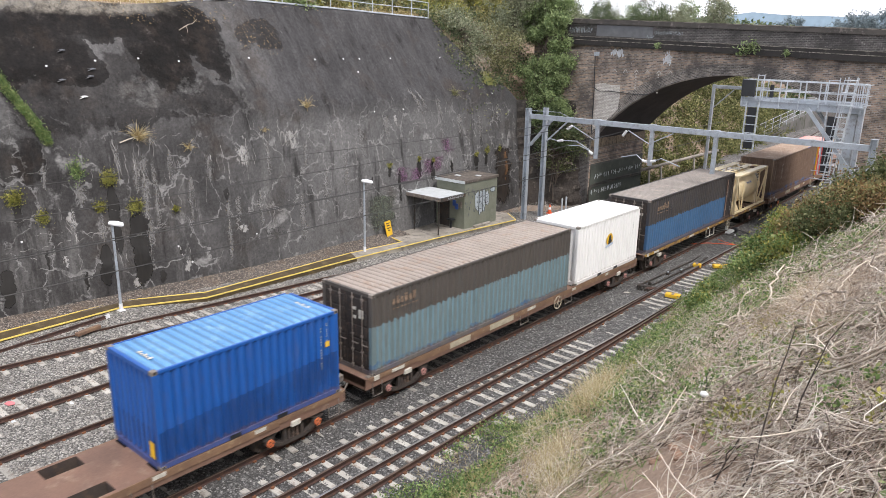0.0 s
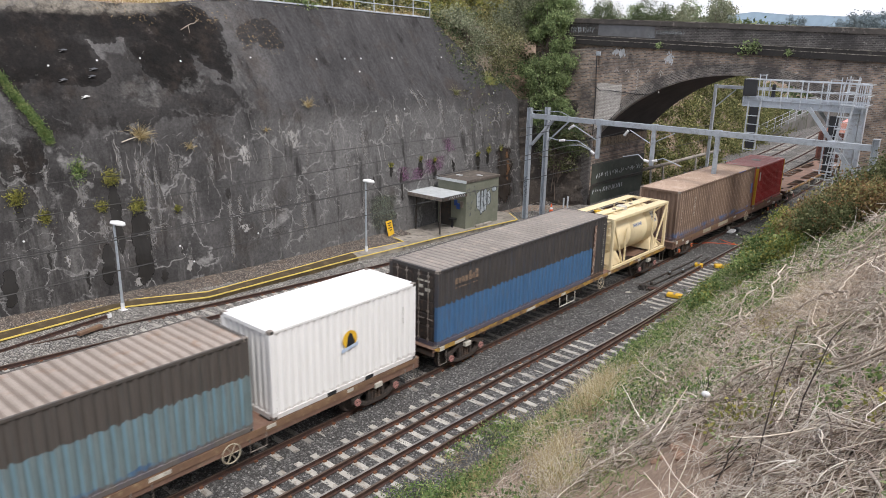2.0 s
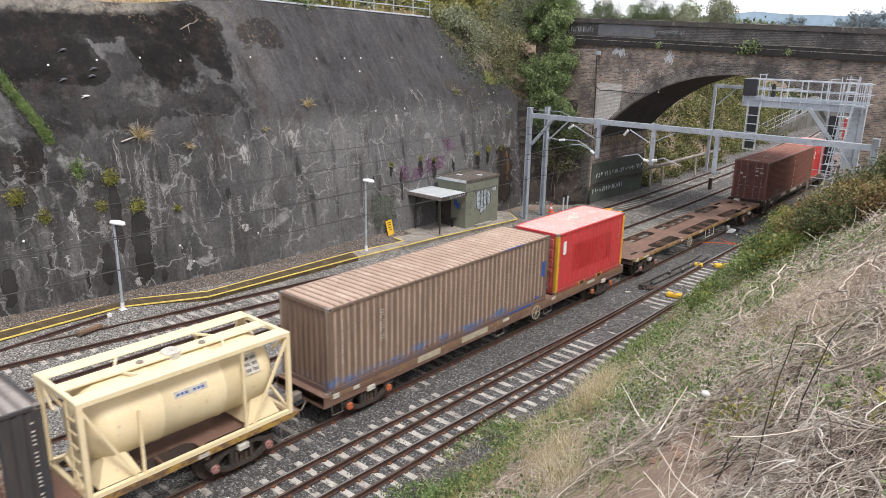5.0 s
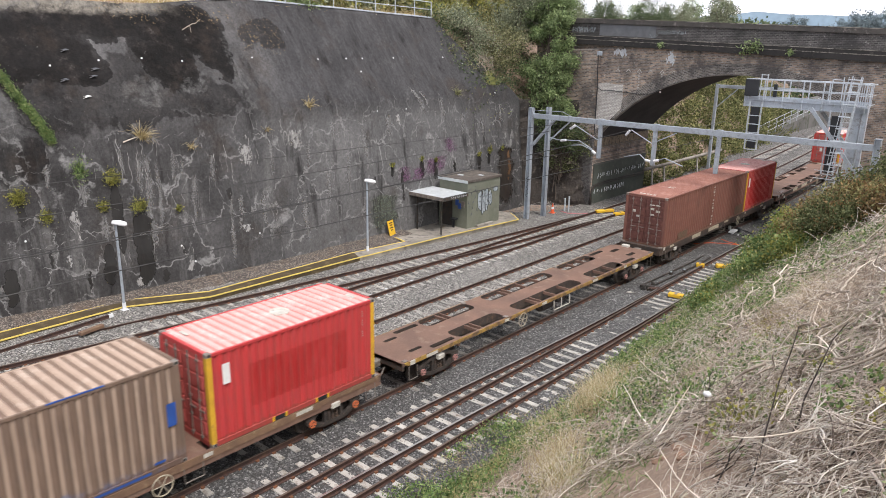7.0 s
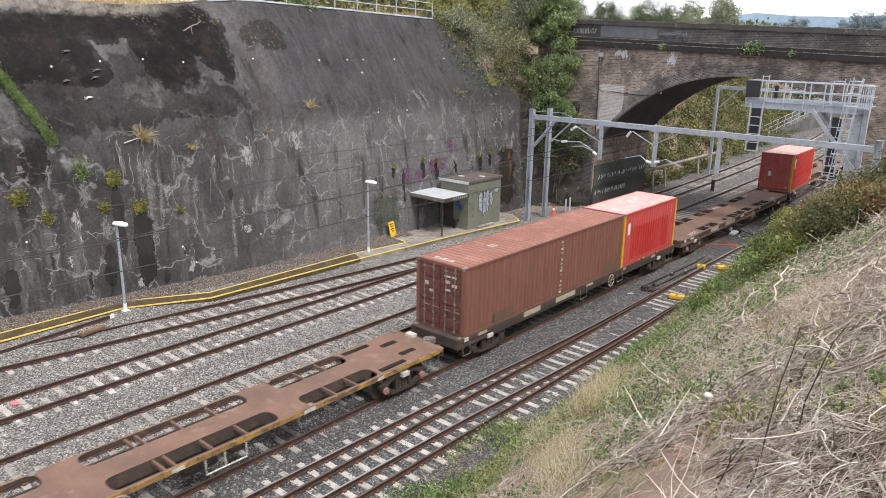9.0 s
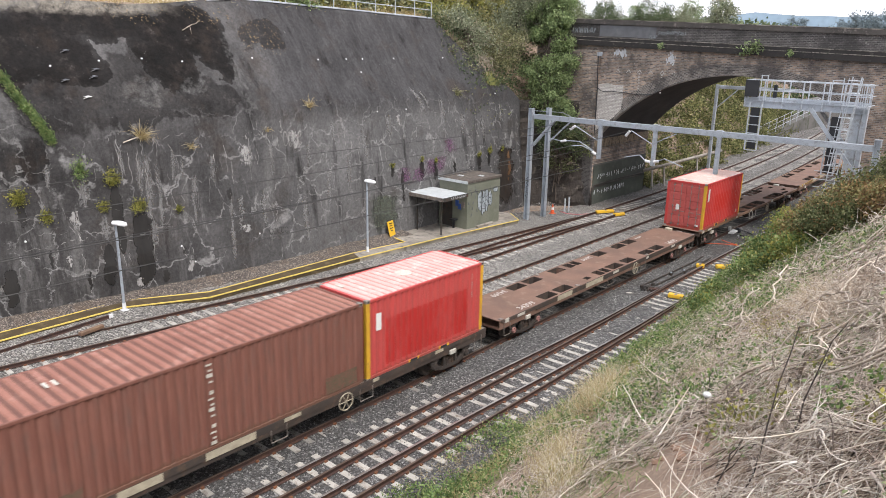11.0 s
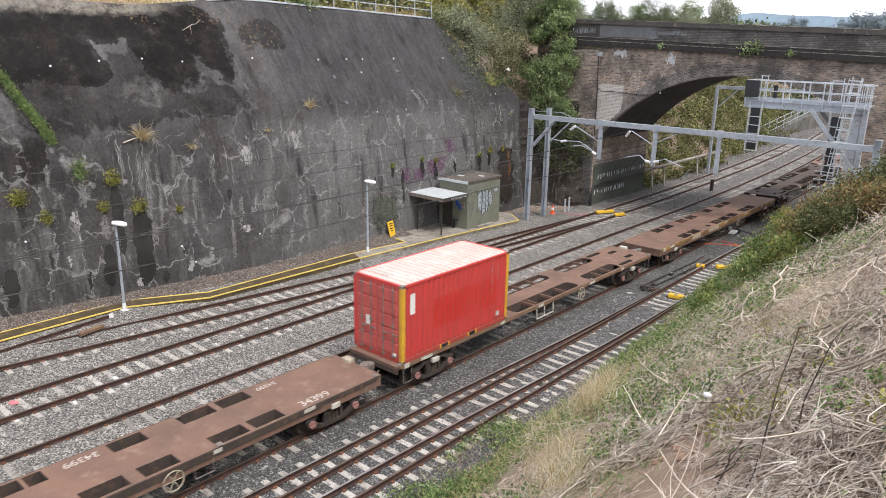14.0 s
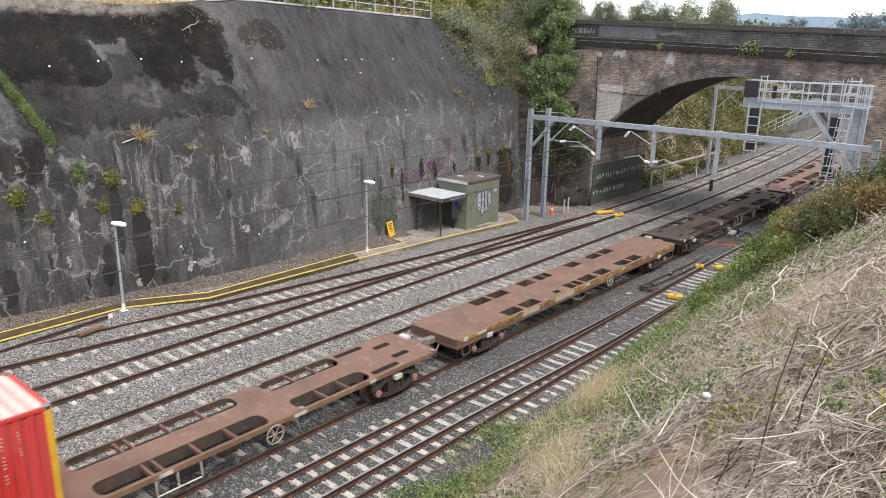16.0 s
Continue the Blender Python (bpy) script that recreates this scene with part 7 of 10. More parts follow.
    for i in range(14):
        y = 27.55 + r.uniform(0, 0.9)
        z = r.uniform(1.0, 2.85)
        b.path([(x1 + 0.008, y + r.uniform(-0.12, 0.12), z + r.uniform(-0.15, 0.15)) for _ in range(4)], 0.018, 4)
    b.ob("scribbles", M["grey_graffiti"], t)
    b = Build()
    b.box(x1 + 0.1, x1 + 0.3, 28.2, 29.9, 0.105, 0.26, bevel=0.03)
    o = b.ob("concrete_beam", M["concrete"])
    tagged(o, "weathered concrete kerb block beside the hut", "kerb block")
    # awning on posts
    a = thing("awning", "pale sheet-metal awning on thin steel posts beside the hut", "awning")
    b = Build()
    b.box(-14.55, -11.45, 24.85, 27.22, 2.46, 2.56, bevel=0.015)
    b.ob("awning_roof", M["awning"], a)
    b = Build()
    b.box(-14.5, -11.44, 24.8, 24.845, 2.34, 2.56)
    b.ob("gutter", M["steel_bits"], a)
    b = Build()
    b.box(-11.449, -11.40, 24.85, 27.22, 2.33, 2.57)
    b.ob("fascia", M["dark_steel"], a, label="dark fascia with white scrawl")
    b = Build()
    for i in range(8):
        y = 25.5 + i * 0.2
        b.path([(-11.395, y, 2.38), (-11.395, y + 0.06, 2.52), (-11.395, y + 0.13, 2.4)], 0.012, 4)
    b.ob("scrawl", M["whitewash"], a)
    for x, y in ((-11.85, 25.15), (-13.9, 25.15)):
        b = Build()
        b.box(x - 0.035, x + 0.035, y - 0.035, y + 0.035, 0.1, 2.46)
        b.ob("post", M["dark_steel"], a)


make_hut()


def lamp_post(x, y, h, label):
    t = thing("lamp_post", label, "lamp post", "lamp posts along the wall", at=(x, y, 0.05))
    b = Build()
    b.bar((0, 0, 0), (0, 0, h), 0.065, 10, r2=0.05)
    b.ob("pole", M["galv"], t)
    b = Build()
    b.box(-0.15, 0.15, -0.15, 0.15, 0.0, 0.04, bevel=0.01)
    b.bar((0, 0, 0.04), (0, 0, 0.35), 0.085, 10)
    b.ob("base", M["porcelain"], t, label="white painted base")
    b = Build()
    b.lathe([(0.02, -0.32), (0.11, -0.26), (0.15, 0.0), (0.12, 0.3), (0.02, 0.36)], (0, 0, 0), "y", 14)
    b.v = [(x_ * 1.15, y_, max(-0.05, z_ * (0.95 - 0.5 * y_))) for x_, y_, z_ in b.v]
    o = b.ob("lamp_head", M["porcelain"], t, smooth=True, label="white luminaire")
    o.matrix_basis = Matrix.Translation((0.15, 0.12, h + 0.03)) @ pose(0, 0, 0, 0, 0, 130) @ pose(0, 0, 0, 9, 0, 0)
    return t


lamp_post(-13.40, 5.45, 3.95, "slim grey lamp post with a white head at the wall's foot")
lamp_post(-12.45, 19.4, 4.1, "slim grey lamp post with a white head near the hut")

t = thing("warning_board", "yellow warning board leaning against the wall", "sign", at=pose(-13.72, 22.75, 0.12, 0, -14, 12))
b = Build()
b.box(-0.02, 0.02, -0.32, 0.32, 0.0, 0.98, bevel=0.008)
b.ob("panel", M["yellow"], t)
b = Build()
for z, w in ((0.80, 0.2), (0.66, 0.16), (0.5, 0.2), (0.36, 0.12)):
    b.box(0.021, 0.026, -w, w, z, z + 0.06)
b.ob("text_bars", M["black"], t)


# ---- overhead line portal ----
def insulator(b, a, c, n=5, r=0.085, mi=1):
    a, c = Vector(a), Vector(c)
    for i in range(n):
        p = a.lerp(c, (i + 0.5) / n)
        d = (c - a).normalized() * 0.03
        b.bar(p - d, p + d, r, 10, mi=mi)
    b.bar(a, c, 0.03, 6, mi=mi)


def make_portal():
    Y = 33.5
    t = thing("overhead_line_portal", "grey galvanised steel portal carrying the overhead wires", "overhead line portal")
    for x, y, h in ((-11.15, Y, 7.55), (9.75, Y, 7.5)):
        b = Build()
        z0 = land(x, y) - 0.3
        for dx in (-0.14, 0.14):
            b.box(x + dx - 0.012, x + dx + 0.012, y - 0.15, y + 0.15, z0, h)
        b.box(x - 0.13, x + 0.13, y - 0.012, y + 0.012, z0, h)
        b.box(x - 0.17, x + 0.17, y - 0.17, y + 0.17, h, h + 0.03)
        b.ob("column", M["galv"], t, label="galvanised H-section column")
    b = Build()
    b.box(-10.98, 9.58, Y - 0.11, Y + 0.11, 6.90, 7.22, bevel=0.012)
    for x in (-7.5, -3.9, -0.2, 3.4, 7.0):
        b.box(x - 0.012, x + 0.012, Y - 0.125, Y + 0.125, 6.885, 7.235)
    b.ob("beam", M["galv"], t, label="long galvanised box beam")
    for y in (Y - 0.13, Y + 0.13):
        b = Build()
        b.beam((-10.95, y, 5.05), (-9.3, y, 6.88), 0.05, 0.12)
        b.ob("knee_brace", M["galv"], t)
    for x in (-5.8, -2.08, 1.8):
        b = Build()
        b.box(x - 0.11, x + 0.11, Y - 0.11, Y + 0.11, 4.75, 6.9, bevel=0.01)
        b.box(x - 0.18, x + 0.18, Y - 0.15, Y + 0.15, 6.86, 7.26, bevel=0.01)
        b.ob("drop_tube", M["galv"], t)

    def arm(pts, ins=None, r=0.032):
        b = Build()
        b.path([(x, Y - 0.16, z) for x, z in pts], r, 6)
        if ins:
            insulator(b, (ins[0], Y - 0.16, ins[1]), (ins[2], Y - 0.16, ins[3]))
        b.ob("cantilever_arm", [M["galv"], M["porcelain"]], t, label="cantilever arm with white insulators")
    arm([(-5.9, 5.95), (-7.55, 6.72)], (-7.55, 6.72, -7.95, 6.45))
    arm([(-6.2, 5.3), (-7.2, 5.75), (-8.15, 5.7)], (-8.2, 5.7, -8.6, 5.62))
    arm([(-6.0, 5.15), (-6.5, 5.35), (-7.0, 5.5), (-7.8, 5.4)], (-5.95, 5.05, -6.2, 5.2))
    arm([(-9.5, 6.3), (-9.5, 5.75), (-8.7, 5.65)])
    arm([(-2.2, 6.1), (-3.6, 6.78)], (-3.7, 6.75, -3.95, 6.4))
    arm([(-2.5, 5.05), (-2.9, 5.35), (-3.9, 5.1)], (-2.2, 5.0, -2.5, 5.05))
    arm([(-1.7, 5.1), (-1.3, 5.3), (-0.1, 4.95)], (-1.95, 5.05, -1.65, 5.12))
    arm([(-1.95, 6.2), (-0.7, 6.85)])
    arm([(-10.9, 7.45), (-8.6, 7.5), (-7.9, 7.25)], r=0.02)
    # mast of its own behind
    m = thing("overhead_line_mast", "grey steel mast standing beside the portal", "mast")
    b = Build()
    for dx in (-0.13, 0.13):
        b.box(-10.85 + dx - 0.012, -10.85 + dx + 0.012, 35.05, 35.35, -0.4, 7.55)
    b.box(-10.97, -10.73, 35.19, 35.21, -0.4, 7.55)
    b.ob("column", M["galv"], m)
    b = Build()
    b.beam((-10.72, 35.2, 5.2), (-8.9, 35.2, 6.9), 0.05, 0.1)
    b.ob("brace", M["galv"], m)
    b = Build()
    for i in range(5):
        b.path([(-11.0 - 0.01, 33.33, 2.9 - 0.3 * i), (-11.2, 33.325, 2.75 - 0.3 * i), (-11.05, 33.33, 2.65 - 0.3 * i)], 0.02, 4)
    b.ob("scrawl_bars", M["black"], t)


make_portal()


def overhead_wire(name, label, pts, r, mat):
    b = Build()
    b.path(pts, r, 4)
    return tagged(b.ob(name, mat), label, "overhead wire", "overhead wires")


def wire_run(x_fn, z0, sag, r, label, mat, span=(-20, 33.5)):
    ys = np.linspace(*span, 15)
    mid = (span[0] + span[1]) / 2
    half = (span[1] - span[0]) / 2
    overhead_wire("overhead_wire", label, [(x_fn(y), y, z0 - sag * (1 - ((y - mid) / half) ** 2)) for y in ys], r, mat)


wire_run(lambda y: -3.75, 5.05, 0.0, 0.018, "thin dark contact wire over the tracks", M["wire"], (-30, 33.5))
wire_run(lambda y: -3.75, 6.75, 0.75, 0.018, "thin dark catenary wire over the tracks", M["wire"], (-30, 33.5))
wire_run(lambda y: -7.8, 4.95, 0.0, 0.018, "thin dark contact wire over the tracks", M["wire"], (-30, 33.5))
wire_run(lambda y: -7.8, 6.6, 0.45, 0.016, "thin dark catenary wire over the tracks", M["wire"], (-30, 33.5))
wire_run(lambda y: -11.1 + 0.07 * max(0, y), 6.7, 0.12, 0.014, "thin dark wire above the siding", M["wire"], (-30, 33.5))
wire_run(lambda y: -3.75 + bend(y), 5.05, 0.0, 0.018, "thin contact wire running under the bridge", M["wire"], (33.5, 62))
wire_run(lambda y: -7.8 + bend(y), 4.95, 0.0, 0.018, "thin contact wire running under the bridge", M["wire"], (33.5, 62))


# ---- signal gantry ----
def make_gantry():
    Y0, Y1 = 37.3, 38.5
    Z = 8.86
    t = thing("signal_gantry", "grey steel signal gantry with a railed walkway and caged ladder", "signal gantry")
    b = Build()
    for y in (Y0, Y1):
        b.box(1.62, 8.15, y - 0.02, y + 0.02, Z - 0.42, Z + 0.12, bevel=0.01)
        b.box(1.62, 8.15, y - 0.09, y + 0.09, Z - 0.45, Z - 0.42)
        b.box(1.62, 8.15, y - 0.09, y + 0.09, Z - 0.08, Z - 0.05)
    for i in range(12):
        x = 1.75 + i * 0.56
        b.box(x, x + 0.06, Y0, Y1, Z - 0.2, Z - 0.1)
    b.ob("walkway_beam", M["galv"], t)
    b = Build()
    b.box(1.66, 8.1, Y0 + 0.03, Y1 - 0.03, Z, Z + 0.04)
    b.ob("walkway_floor", M["galv"], t)
    for y in (Y0, Y1):
        b = Build()
        for z in (Z + 0.55, Z + 1.12):
            b.bar((1.62, y, z), (8.15, y, z), 0.03, 6)
        b.ob("handrail", M["galv_pale"], t)
        for i in range(7):
            x = 1.65 + i * 1.075
            b = Build()
            b.beam((x, y - 0.05, Z - 0.4), (x, y - 0.05, Z + 1.13), 0.06, 0.06)
            b.ob("stanchion", M["galv_pale"], t)
    for x in (1.64, 8.12):
        b = Build()
        for z in (Z + 0.55, Z + 1.12):
            b.bar((x, Y0, z), (x, Y1, z), 0.026, 6)
        b.ob("end_rail", M["galv_pale"], t)
    # legs on the bank
    for x, y, w in ((7.72, Y0 + 0.2, 0.24), (8.16, Y0 + 0.2, 0.12), (7.8, Y1, 0.13)):
        b = Build()
        g = land(x, y) - 0.4
        for dx in (-w, w):
            b.box(x + dx - 0.014, x + dx + 0.014, y - 0.13, y + 0.13, g, Z - 0.05)
        b.box(x + 0.014 - w, x + w - 0.014, y - 0.014, y + 0.014, g, Z - 0.05)
        b.ob("leg", M["galv_pale"], t, label="galvanised H-section leg")
    for y in (Y0 - 0.42, Y1):
        b = Build()
        b.beam((5.5, y, Z - 0.3), (8.75, y, 4.6), 0.10, 0.20)
        b.ob("brace", M["galv"], t)
    # caged ladder, leaning a little towards the leg
    def rung_at(z):
        return 6.98 + 0.085 * (z - 5.3)
    b = Build()
    for dx in (0.0, 0.45):
        b.bar((rung_at(3.9) + dx, Y0 - 0.62, 3.9), (rung_at(10.5) + dx, Y0 - 0.62, Z + 1.55), 0.034, 6)
    for i in range(22):
        z = 4.0 + i * 0.28
        b.bar((rung_at(z), Y0 - 0.62, z), (rung_at(z) + 0.45, Y0 - 0.62, z), 0.016, 5)
    b.ob("ladder", M["galv_pale"], t)
    b = Build()
    for i in range(8):
        z = 5.6 + i * 0.66
        b.path([(rung_at(z) + 0.22 + 0.36 * math.sin(a), Y0 - 0.62 - 0.25 * (1 + math.cos(a)), z) for a in np.linspace(-math.pi, math.pi, 11)], 0.018, 4)
    for a in np.linspace(-1.9, 1.9, 5):
        b.bar(*[(rung_at(z) + 0.22 + 0.36 * math.sin(a), Y0 - 0.62 - 0.25 * (1 + math.cos(a)), z) for z in (5.6, Z + 1.5)], 0.016, 4)
    b.ob("ladder_cage", M["galv_pale"], t)
    # railed basket beside the ladder
    for i in range(9):
        b = Build()
        x = 7.74 + 0.11 * i if i < 6 else 8.32
        b.bar((x, Y0 - 0.5 + (0 if i < 6 else (i - 5) * 0.3), Z - 0.1), (x, Y0 - 0.5 + (0 if i < 6 else (i - 5) * 0.3), Z + 1.1), 0.018, 5)
        b.ob("basket_post", M["galv_pale"], t)
    for z in (Z, Z + 0.5, Z + 1.1):
        b = Build()
        b.path([(7.7, Y0 - 0.5, z), (8.32, Y0 - 0.5, z), (8.32, Y1, z)], 0.024, 5)
        b.ob("basket_rail", M["galv_pale"], t)
    b = Build()
    b.box(7.7, 8.32, Y0 - 0.5, Y0 - 0.1, Z - 0.14, Z - 0.05)
    b.ob("basket_floor", M["galv"], t)
    b = Build()
    for x in (2.5, 2.85):
        b.bar((x, Y0 - 0.1, Z), (x, Y0 - 0.1, Z + 1.45), 0.03, 5)
    b.bar((2.5, Y0 - 0.1, Z + 1.4), (2.85, Y0 - 0.1, Z + 1.4), 0.025, 5)
    b.ob("hoist_frame", M["galv_pale"], t)
    b = Build()
    b.bar((6.9, Y0 - 0.1, Z), (6.9, Y0 - 0.1, Z + 1.45), 0.03, 5)
    b.bar((6.35, Y0 - 0.1, Z + 1.3), (6.9, Y0 - 0.1, Z + 1.3), 0.025, 5)
    b.bar((6.35, Y0 - 0.1, Z), (6.35, Y0 - 0.1, Z + 1.3), 0.03, 5)
    b.ob("hoist_frame", M["galv_pale"], t)
    for i in range(3):
        b = Build()
        zz = 4.3 + i * 0.45
        b.path([(6.3, Y0 - 0.9, zz), (7.2, Y0 - 0.9, zz), (7.2, Y0, zz)], 0.022, 5)
        b.ob("lower_rail", M["galv_pale"], t)
    # signals: backboard, hung ladder frame and lamp heads, seen from behind
    for x0, x1, z0, z1, big in ((2.05, 2.74, 5.88, 8.4, True), (6.5, 7.14, 4.92, 8.2, False)):
        s = thing("hanging_signal", "black signal backboard hung in a grey frame under the gantry", "railway signal", "signals on the gantry")
        b = Build()
        b.box(x0 + 0.1, x1 - 0.08, Y0 - 0.25, Y0 - 0.19, z0 + 0.08, z1, bevel=0.01)
        b.ob("backboard", M["black"], s)
        b = Build()
        for k in range(3):
            zz = z0 + 0.6 + k * 0.7
            b.lathe([(0.14, 0), (0.14, 0.22), (0.1, 0.26)], ((x0 + x1) / 2, Y0 - 0.19, zz), "y", 12)
        b.ob("lamp_unit", M["black"], s)
        for x in (x0, x1):
            b = Build()
            b.beam((x, Y0 - 0.22, z0), (x, Y0 - 0.22, z1 + 0.3), 0.07, 0.07)
            b.ob("hanger", M["galv_pale"], s)
        n = 5 if big else 6
        for i in range(n):
            z = z0 + (z1 - z0) * i / n
            b = Build()
            b.beam((x0, Y0 - 0.27, z), (x1, Y0 - 0.27, z), 0.04, 0.05)
            b.ob("rung", M["galv_pale"], s)
    s = thing("signal_box_head", "tall black signal cabinet at the walkway's end", "railway signal", "signals on the gantry")
    b = Build()
    b.box(1.66, 2.44, Y0 - 0.3, Y0 - 0.1, Z + 0.16, Z + 1.14, bevel=0.03)
    b.ob("cabinet", M["black"], s)
    b = Build()
    b.box(2.9, 3.1, Y1 - 0.2, Y1 - 0.05, Z + 0.1, Z + 0.85, bevel=0.02)
    b.ob("side_box", M["black"], s)
    b = Build()
    b.box(1.75, 1.85, Y0 - 0.12, Y0 - 0.02, Z, Z + 0.4)
    b.ob("bracket", M["galv"], s)


make_gantry()

# ---- beyond the bridge ----
t = thing("far_portal", "grey overhead line portal beyond the bridge", "overhead line portal")
b = Build()
b.box(-9.65, -9.4, 61.9, 62.15, -0.4, 8.35, bevel=0.01)
b.ob("column", M["galv"], t)
b = Build()
b.box(-9.4, 7.5, 61.9, 62.15, 8.0, 8.3, bevel=0.01)
b.ob("beam", M["galv"], t)
b = Build()
b.beam((-9.4, 62.0, 6.2), (-7.6, 62.0, 7.95), 0.06, 0.1)
b.ob("brace", M["galv"], t)
b = Build()
b.box(7.5, 7.75, 61.9, 62.15, 0.0, 8.35, bevel=0.01)
b.ob("column", M["galv"], t)

t = thing("pipe_run", "dirty pale pipe on short posts along the cutting", "pipe")
b = Build()
b.path([(-9.75, 48.6, 1.72), (-9.75, 56, 1.72), (-9.9, 66, 1.66)], 0.14, 10)
b.ob("pipe", M["concrete"], t, smooth=True)
for y in (50.4, 52.8, 60):
    b = Build()
    b.beam((-9.75, y, -0.3), (-9.78, y - 0.25, 1.6), 0.12, 0.12)
    b.ob("post", M["render_patch"], t)

t = thing("ramp", "pale concrete access ramp with a wire fence beyond the bridge", "ramp", kind="structure")
b = Build()
b.prism([(82, -0.3), (150, -0.3), (150, 3.4), (128, 3.4)], -19.5, -14.0, "x")
b.ob("ramp_slab", M["ramp"], t)
for i in range(16):
    b = Build()
    y = 84 + i * 3.0
    z = max(0, (y - 84) * 4.0 / 44) if y < 128 else 4.0
    b.beam((-13.9, y, z - 0.3), (-13.9, y, z + 1.5), 0.08, 0.08)
    b.ob("fence_post", M["galv_pale"], t)
b = Build()
for k in (0.3, 0.9, 1.5):
    b.path([(-13.9, 84, k), (-13.9, 128, 4 + k), (-13.9, 140, 4 + k)], 0.03, 4)
b.ob("fence_rail", M["galv_pale"], t)

# ---- small lineside things ----
def small(name, label, category, parts, at=None, group=""):
    t = thing(name, label, category, group, at=at)
    for pname, build, mat in parts:
        build.ob(pname, mat, t)
    return t


b = Build()
b.lathe([(0.16, 0.03), (0.15, 0.05), (0.03, 0.7), (0.02, 0.7)], (0, 0, 0), "z", 14)
c = Build()
c.box(-0.2, 0.2, -0.2, 0.2, 0, 0.035, bevel=0.01)
d = Build()
d.lathe([(0.105, 0.3), (0.075, 0.47), (0.07, 0.47)], (0, 0, 0), "z", 14)
d.v = [(x * 1.04, y * 1.04, z) for x, y, z in d.v]
small("traffic_cone", "orange traffic cone with a white band", "traffic cone", [("cone", b, M["orange"]), ("base", c, M["orange"]), ("band", d, M["porcelain"])], at=(-10.9, 36.5, -0.2))
for x, y, h in ((-10.55, 37.6, 1.0), (-10.3, 37.75, 1.15)):
    b = Build()
    b.bar((0, 0, 0), (0, 0, h), 0.06, 8)
    small("marker_post", "short pale marker post by the rails", "marker post", [("post", b, M["galv_pale"])], at=(x, y, -0.2))
b = Build()
b.path([(-10.7, 37.3, -0.15), (-10.0, 37.1, -0.17), (-9.2, 37.5, -0.16), (-8.7, 38.2, -0.12)], 0.03, 6)
tagged(b.ob("orange_cable", M["pink"]), "faded orange cable lying on the ballast", "cable")


def point_machine(x, y, rz, L=1.1):
    b, c, d = Build(), Build(), Build()
    b.box(-L / 2, L / 2, -0.16, 0.16, 0.05, 0.26, bevel=0.04)
    c.box(-L / 2 - 0.05, L / 2 + 0.05, -0.2, 0.2, 0.0, 0.06, bevel=0.01)
    d.box(-0.06, 0.06, -0.17, 0.17, 0.258, 0.275)
    small("point_machine", "bright yellow point machine casing beside the rail", "point machine", [("casing", b, M["yellow"]), ("base", c, M["dark_steel"]), ("strap", d, M["steel_bits"])], at=pose(x, y, -0.2, 0, 0, rz), group="point machines")


point_machine(-8.15, 39.3, 62, 1.5)
point_machine(-6.95, 39.25, 70, 0.9)
point_machine(3.75, 25.0, 10, 0.75)
point_machine(3.65, 31.7, 40, 1.0)
point_machine(2.55, 30.9, 15, 0.45)
b, c, d = Build(), Build(), Build()
b.add([(-0.16, -0.34, 0.04), (0.18, -0.30, 0.04), (0.24, 0.30, 0.12), (-0.12, 0.34, 0.12), (-0.14, -0.32, 0.15), (0.16, -0.28, 0.15), (0.22, 0.28, 0.23), (-0.10, 0.32, 0.23)],
      [(3, 2, 1, 0), (4, 5, 6, 7), (0, 1, 5, 4), (1, 2, 6, 5), (2, 3, 7, 6), (3, 0, 4, 7)])
b.box(-0.42, -0.22, 0.25, 0.42, 0.1, 0.38, bevel=0.05)
b.box(0.5, 0.62, -0.5, -0.38, 0.0, 0.1, bevel=0.03)
d.box(0.05, 0.34, 0.36, 0.72, 0.0, 0.34, bevel=0.06)
c.path([(0.25, 0.6, 0.2), (0.75, 0.85, 0.06), (1.15, 0.55, 0.03), (1.2, 0.05, 0.03), (0.9, -0.25, 0.03), (0.5, -0.2, 0.03)], 0.035, 6)
small("rubbish", "crumpled white sheet and black hose dumped on the ballast", "rubbish", [("sheet", b, M["porcelain"]), ("bag", d, M["black"]), ("hose", c, M["black"])], at=(1.05, 39.9, -0.135))
b = Build()
b.bar((0, 0, 0), (0, 0, 0.95), 0.16, 10)
c = Build()
c.bar((0, 0, 0.95), (0, 0, 1.0), 0.18, 10)
small("lineside_bollard", "short black lineside post between the tracks", "post", [("post", b, M["dark_steel"]), ("cap", c, M["dark_steel"])], at=(-5.95, 54.0, -0.2))
b, c, pivot = Build(), Build(), [Build(), Build()]
for i in range(4):
    b.box(-0.3 + 0.16 * i, -0.22 + 0.16 * i, -0.45, 0.45, 0.0, 0.13, bevel=0.01)
b.box(-0.38, 0.36, -0.12, 0.06, 0.05, 0.19, bevel=0.02)
c.box(0.1, 0.62, -0.32, 0.02, 0.06, 0.15, bevel=0.02)
for d, x, y in zip(pivot, (-0.2, 0.22), (-0.35, 0.34)):
    d.lathe([(0.02, 0.0), (0.09, 0.0), (0.09, 0.2), (0.05, 0.24), (0.01, 0.24)], (x, y, 0.06), "z", 10)
small("stretcher_gear", "rusty point rodding beside the rail", "point rodding", [("gear", b, M["dark_steel"]), ("rusty_plate", c, M["rail_steel"]), ("pivot", pivot[0], M["dark_steel"]), ("pivot", pivot[1], M["dark_steel"])], at=pose(2.1, 25.3, -0.15, 0, 0, 20))
